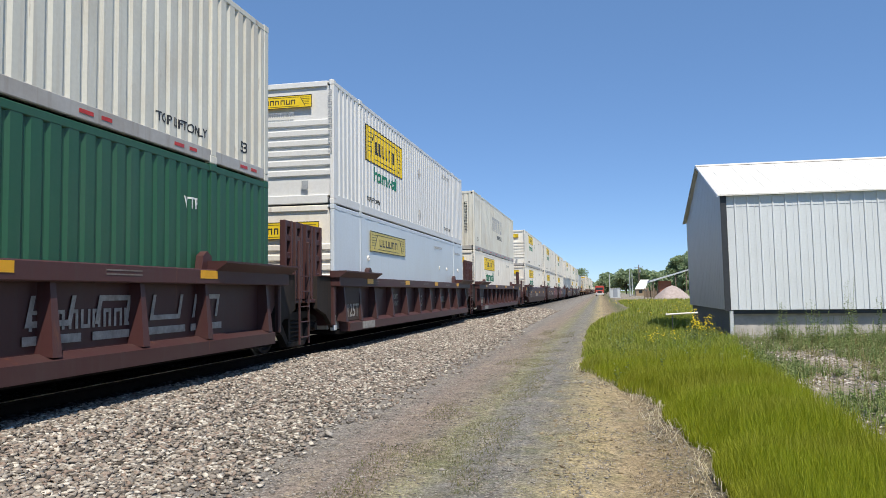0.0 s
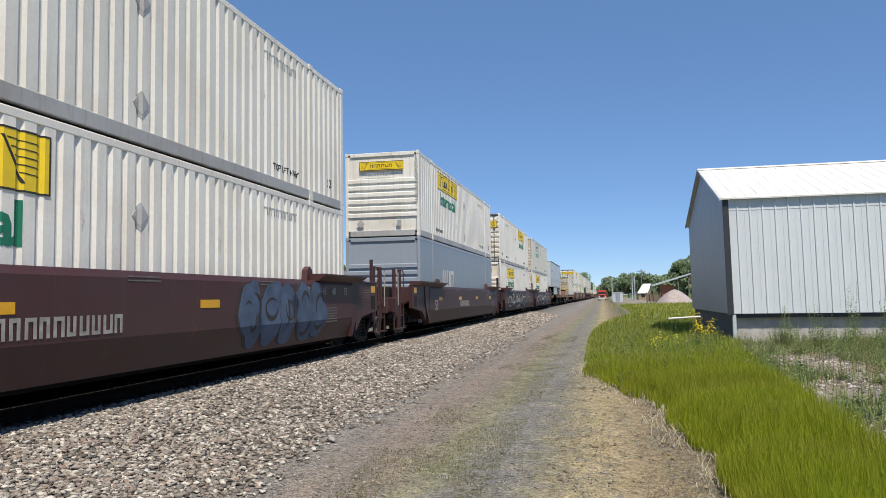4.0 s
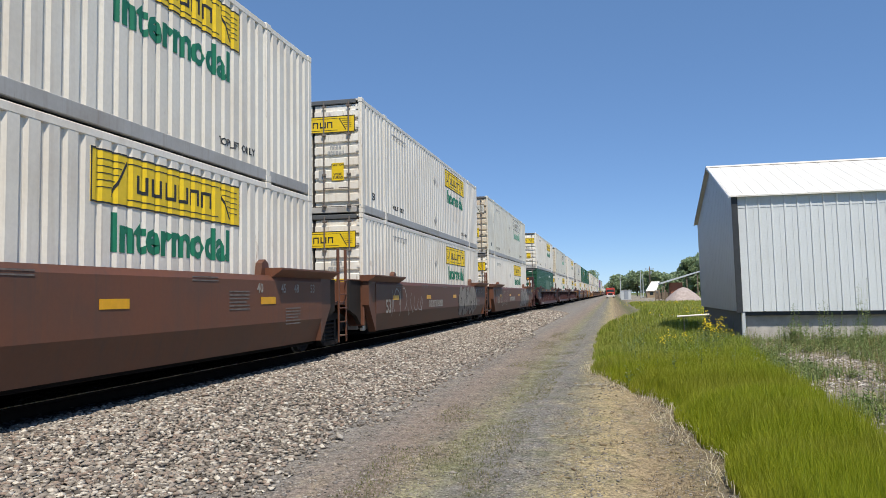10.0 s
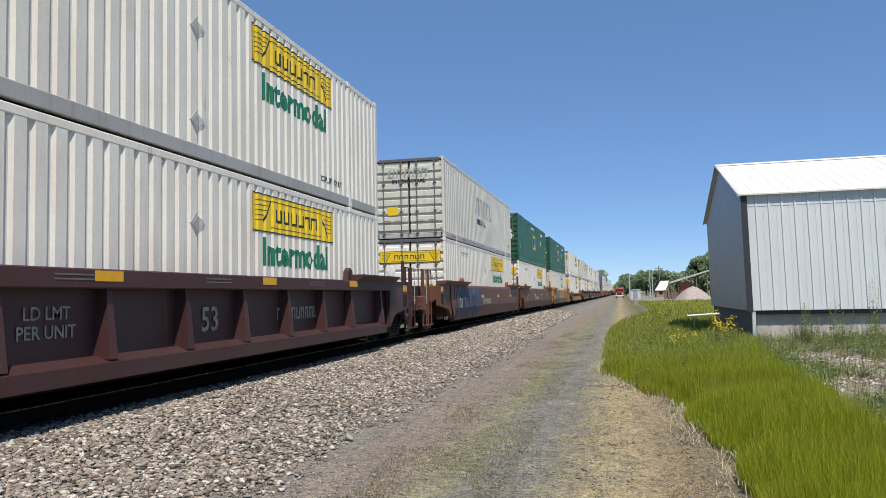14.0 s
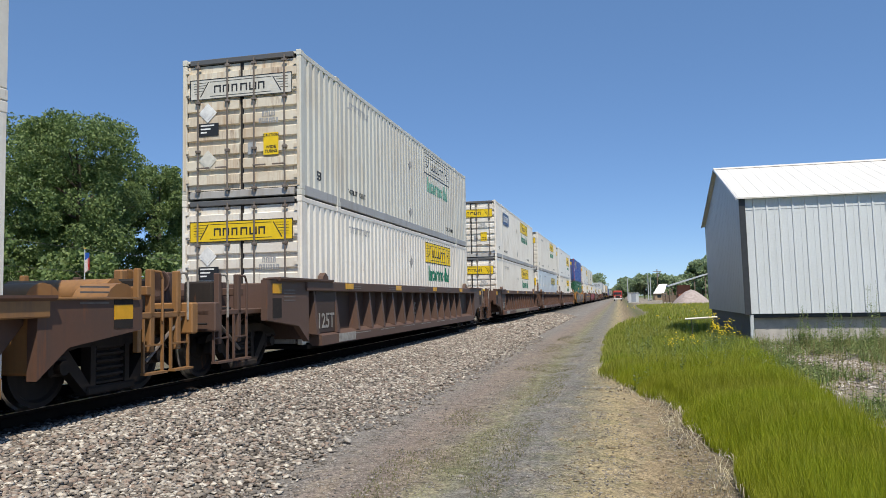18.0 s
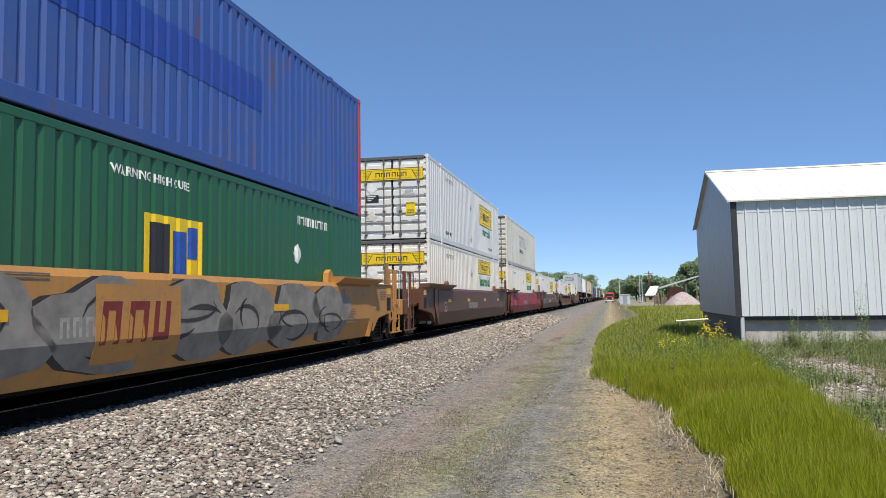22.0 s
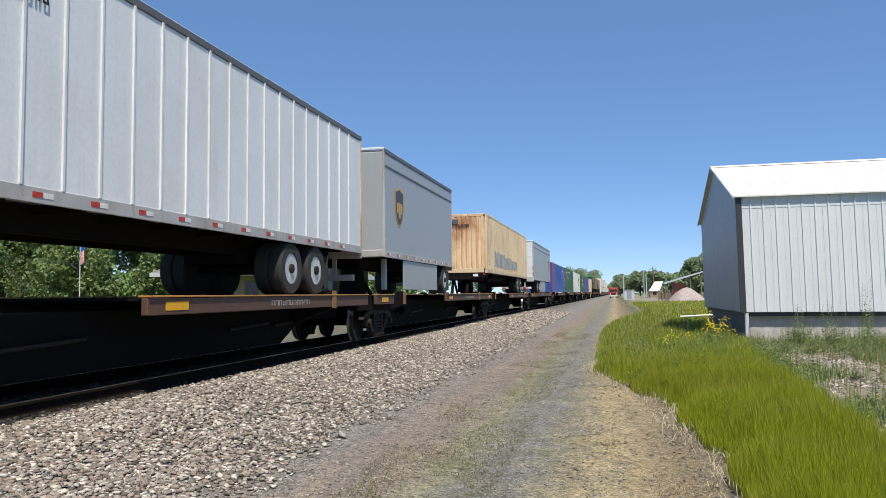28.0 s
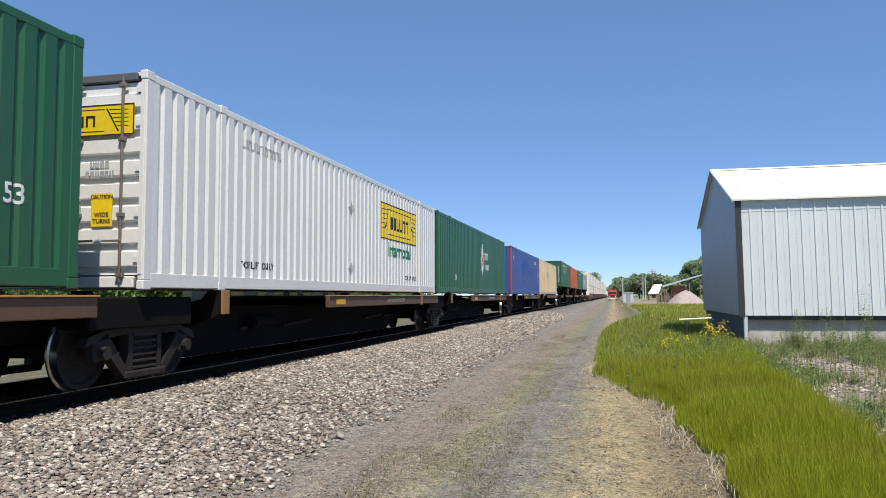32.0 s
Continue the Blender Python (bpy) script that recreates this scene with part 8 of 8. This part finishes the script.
def side_marks(car, code, style, seed):
    """Spray paint along the near side of a car."""
    rng = random.Random(seed)
    X = 1.574 if style == "smooth" else 1.352
    def fold(co):
        return (co.z - 1.18) * 0.13 / 0.44 if style == "smooth" and co.z < 1.18 else 0.0

    def lay(geo, mat, y, z, lift, label, name="graffiti", parent=car):
        m = side_pose(X + lift, y, z)
        p = part(name, geo, mat, parent, label, at=m)
        drape(p, m, "z", (1.18,), fold)
        return p

    if "n" in code:
        for k, y in enumerate((10.75, 11.85, 12.95, 14.0)):
            lay(word_bars(rng, 0.95, 0.34, 1, 0.25), DULLWHITE, y, 1.45, 0.0, "large worn white mark", "mark")
            lay(bars([(-0.45, 0.45, -0.05, 0.05)]), DULLWHITE, y - 0.1, 1.14, 0.0, "worn white bar", "mark")
        return
    if "t" in code:
        body, gaps = bubbles(rng, 8, 14.4, 1.16)
        shade = Geo().add([(x - 0.16, y * 0.98, z) for x, y, z in body.v], body.f)
        lay(shade, SPRAYDARK, 7.2, 1.35, 0.0, "dark sprayed shadow of the shapes")
        lay(body, SPRAYGREY, 7.2, 1.35, 0.004, "fat grey sprayed bubble shapes")
        lay(gaps, SPRAYDARK, 7.2, 1.35, 0.009, "dark curls over the sprayed shapes")
        lay(bars([(-0.85, 0.85, -0.47, 0.45)]), TAN, 7.0, 1.38, 0.013, "yellow square on the side", "logo_plate")
        lay(word_bars(rng, 1.5, 0.5, 3, 0.12), DARKRED, 7.0, 1.38, 0.017, "dark red block mark", "mark")
        for y in (4.6, 11.0):
            lay(bars([(-0.3, 0.3, -0.06, 0.06)]), REFLECT, y, 1.5, 0.014, "yellow reflector", "reflector")
        return
    if "G" in code:
        for k, (w, n, mat) in enumerate(((6.0, 9, SPRAYOLIVE), (5.6, 6, SPRAYTAN))):
            body, gaps = bubbles(rng, n, w, 0.84 - 0.12 * k)
            lay(body, mat, 7.55, 1.42, 0.001 + 0.006 * k, "worn olive and grey sprayed shapes")
            lay(gaps, SPRAYDARK, 7.55, 1.42, 0.004 + 0.006 * k, "dark curls over the sprayed shapes")
        lay(scrawl(rng, 6.0, 0.82, 11, 0.022), DULLWHITE, 7.55, 1.42, 0.016, "white sprayed outlines")
        lay(bars([(-2.9, 2.9, -0.09, 0.09)]), SPRAYTAN, 7.6, 0.845, 0.231, "grey spray on the lower edge")
        lay(scrawl(rng, 3.0, 0.16, 6, 0.02), DULLWHITE, 6.9, 1.91, 0.212, "white loops along the top edge")
        return
    cols = {"w": WHITEINK, "g": SPRAYGREY, "r": SPRAYPINK, "b": SPRAYBLUE, "R": SPRAYRED}
    for i, c in enumerate(code):
        y, w = (3.2, 12.6)[i % 2] + rng.uniform(-0.4, 0.4), rng.uniform(3.4, 4.6)
        if c == "W":
            lay(bars([(-5.4, 5.2, -0.58, 0.52)]), SPRAYDARK, 6.6, 1.36, 0.0, "dark sprayed ground")
            for k in range(2):
                lay(scrawl(rng, 10.0, 1.05, 13, 0.019), WHITEINK, 6.6 + 0.2 * k, 1.34, 0.004, "white sprayed loops")
            continue
        if c == "_":
            continue
        if c == "w":
            lay(scrawl(rng, w, 0.85, int(w * 2.6), 0.024), DULLWHITE, y, 1.42, 0.002, "white sprayed scrawl")
            continue
        if c == "R":
            w = 7.6
        body, gaps = bubbles(rng, rng.randint(5, 7), w, 1.14)
        shade = Geo().add([(px - 0.09, py * 0.985 - 0.01, pz) for px, py, pz in body.v], body.f)
        lay(shade, SPRAYDARK, y, 1.37, 0.0, "dark sprayed shadow of the shapes")
        lay(body, cols[c], y, 1.37, 0.004, "broad sprayed bubble shapes")
        lay(gaps, SPRAYDARK, y, 1.37, 0.009, "dark curls over the sprayed shapes")


DARKRED = plain("dark_red_mark", (0.17, 0.018, 0.016), 0.6, vary=0.2)
SPRAYGREY = plain("grey_spray_paint", (0.23, 0.21, 0.185), 0.7, vary=0.35, scale=3)
SPRAYTAN = plain("pale_tan_spray_paint", (0.27, 0.235, 0.17), 0.7, vary=0.5, scale=3)
SPRAYOLIVE = plain("olive_spray_paint", (0.10, 0.10, 0.065), 0.7, vary=0.45, scale=3)
SPRAYDARK = plain("dark_spray_paint", (0.035, 0.028, 0.026), 0.7, vary=0.4, scale=3)
SPRAYPINK = plain("faded_pink_spray_paint", (0.22, 0.09, 0.09), 0.7, vary=0.4, scale=3)
SPRAYRED = plain("red_spray_paint", (0.38, 0.03, 0.05), 0.65, vary=0.4, scale=3)
SPRAYBLUE = plain("faded_blue_spray_paint", (0.07, 0.10, 0.16), 0.7, vary=0.4, scale=3)


def build_train():
    for i, (s, top, low, style, mat, pos, rack, marks) in enumerate(STACKS):
        first, last = "f" in pos, "l" in pos
        car = use(("well", style, mat.name, pos, rack) + ((i,) if marks else ()), lambda: well_car(style, mat, first, last, rack))
        put(car, s)
        if marks:
            side_marks(car, marks, style, 40 + i)
        for name, z in ((low, LOW), (top, HIGH)):
            if name:
                ob = box_on(name.rstrip("+!*"), s, z, "+" in name)
                if "*" in name:
                    p = part("logo_plate", bars([(-0.36, 0.36, -0.23, 0.23)]), YELLOW, ob, "yellow square with dark blocks", at=pose(0.58, LONG + 0.004, 1.95, 90, 0, 180))
                    part("mark", bars([(-0.28, -0.06, -0.16, 0.16)]), INK, p, at=pose(0, 0, 0.005))
                    part("mark", bars([(-0.01, 0.14, -0.16, 0.12), (0.19, 0.28, -0.04, 0.16)]), BLUEINK, p, at=pose(0, 0, 0.005))
                if "!" in name:
                    p = part("logo_plate", bars([(-1.03, 1.03, -0.31, 0.31)], 0.006), BLUEPLATE, ob, "dark blue plate with pale marks", at=side_pose(-HALF - 0.012, LONG - 3.35, 2.2))
                    part("mark", word_bars(random.Random(3), 1.6, 0.32, 4), WHITEINK, p, at=pose(0, 0, 0.006))
    for s, top, low, mat in FAR:
        put(use(("far_car", mat.name), lambda: far_car(mat)), s)
        for z in (LOW, HIGH):
            put(use(("far_box",), far_box), s + LONG, z, True)
    # the first spine set: a trailer, an empty unit, a single container
    flat = lambda pos, full, hitch: use(("spine", pos, full, hitch), lambda: spine_car(OCHRE if full else RUSTCAR, "f" in pos, "l" in pos, full, hitch=hitch))
    put(flat("f", False, True), 183.39)
    put(use(("trailer", "long"), lambda: trailer("long", LONG)), 183.39)
    bare = put(flat("m", True, True), 201.22)
    part("folded_hitch", Geo().prism([(14.6, 1.55), (15.5, 1.55), (16.0, 2.30), (15.55, 2.36)], "x", 0.30, 0.95), BROWN, bare, "folded brown trailer hitch")
    part("hitch_cap", Geo().box(0.25, 1.0, 15.45, 16.15, 2.36, 2.46, 0.03), BLACKISH, bare)
    put(flat("fl", True, False), 222.63)
    box_on("worn", 222.63, FLAT, True)
    # the second: trailers
    put(flat("f", False, True), 669.98)
    put(use(("trailer", "sheet"), lambda: trailer("sheet", LONG)), 669.98)
    put(flat("m", False, True), 687.35)
    put(use(("trailer", "post"), lambda: trailer("post", LONG)), 687.35)
    put(flat("m", False, True), 705.02)
    put(use(("trailer", "pup"), lambda: trailer("pup", 8.5)), 705.32)
    put(flat("m", False, True), 721.77)
    put(use(("chassis",), chassis), 721.77)
    box_on("rusty", 721.68, RAISED, False)
    put(flat("l", False, False), 740.04)
    put(use(("trailer", "parcel"), lambda: trailer("parcel", 13.7)), 742.31 + 13.7, 0, True)
    # the third: single containers, then raised ones
    for k, (s, name) in enumerate(((758.44, "blue"), (775.57, "green"), (792.93, "wide+"), (809.6, "hub"), (828.61, "blue"), (845.83, "cream"))):
        put(flat("m", False, False), s)
        box_on(name.rstrip("+"), s, FLAT, name.endswith("+"))
    for s, name in ((868.95, "green"), (886.66, "orange"), (904.37, "green"), (922.08, "grey")):
        put(flat("m", False, True), s)
        put(use(("chassis",), chassis), s)
        box_on(name, s, RAISED, False)


build_train()

def motions():
    """The whole train rolls towards the camera at a steady speed, with one slight surge."""
    gone = [(float(k), 0.35 if k == 17 else 0.0) for k in range(33)]
    for ob, s, z, turned in MOVERS:
        walk(ob, [(t, on_line(s - LEAD - SPEED * t - d, 0, z, 180 if turned else 0, -8 if turned else 8)) for t, d in gone])


motions()
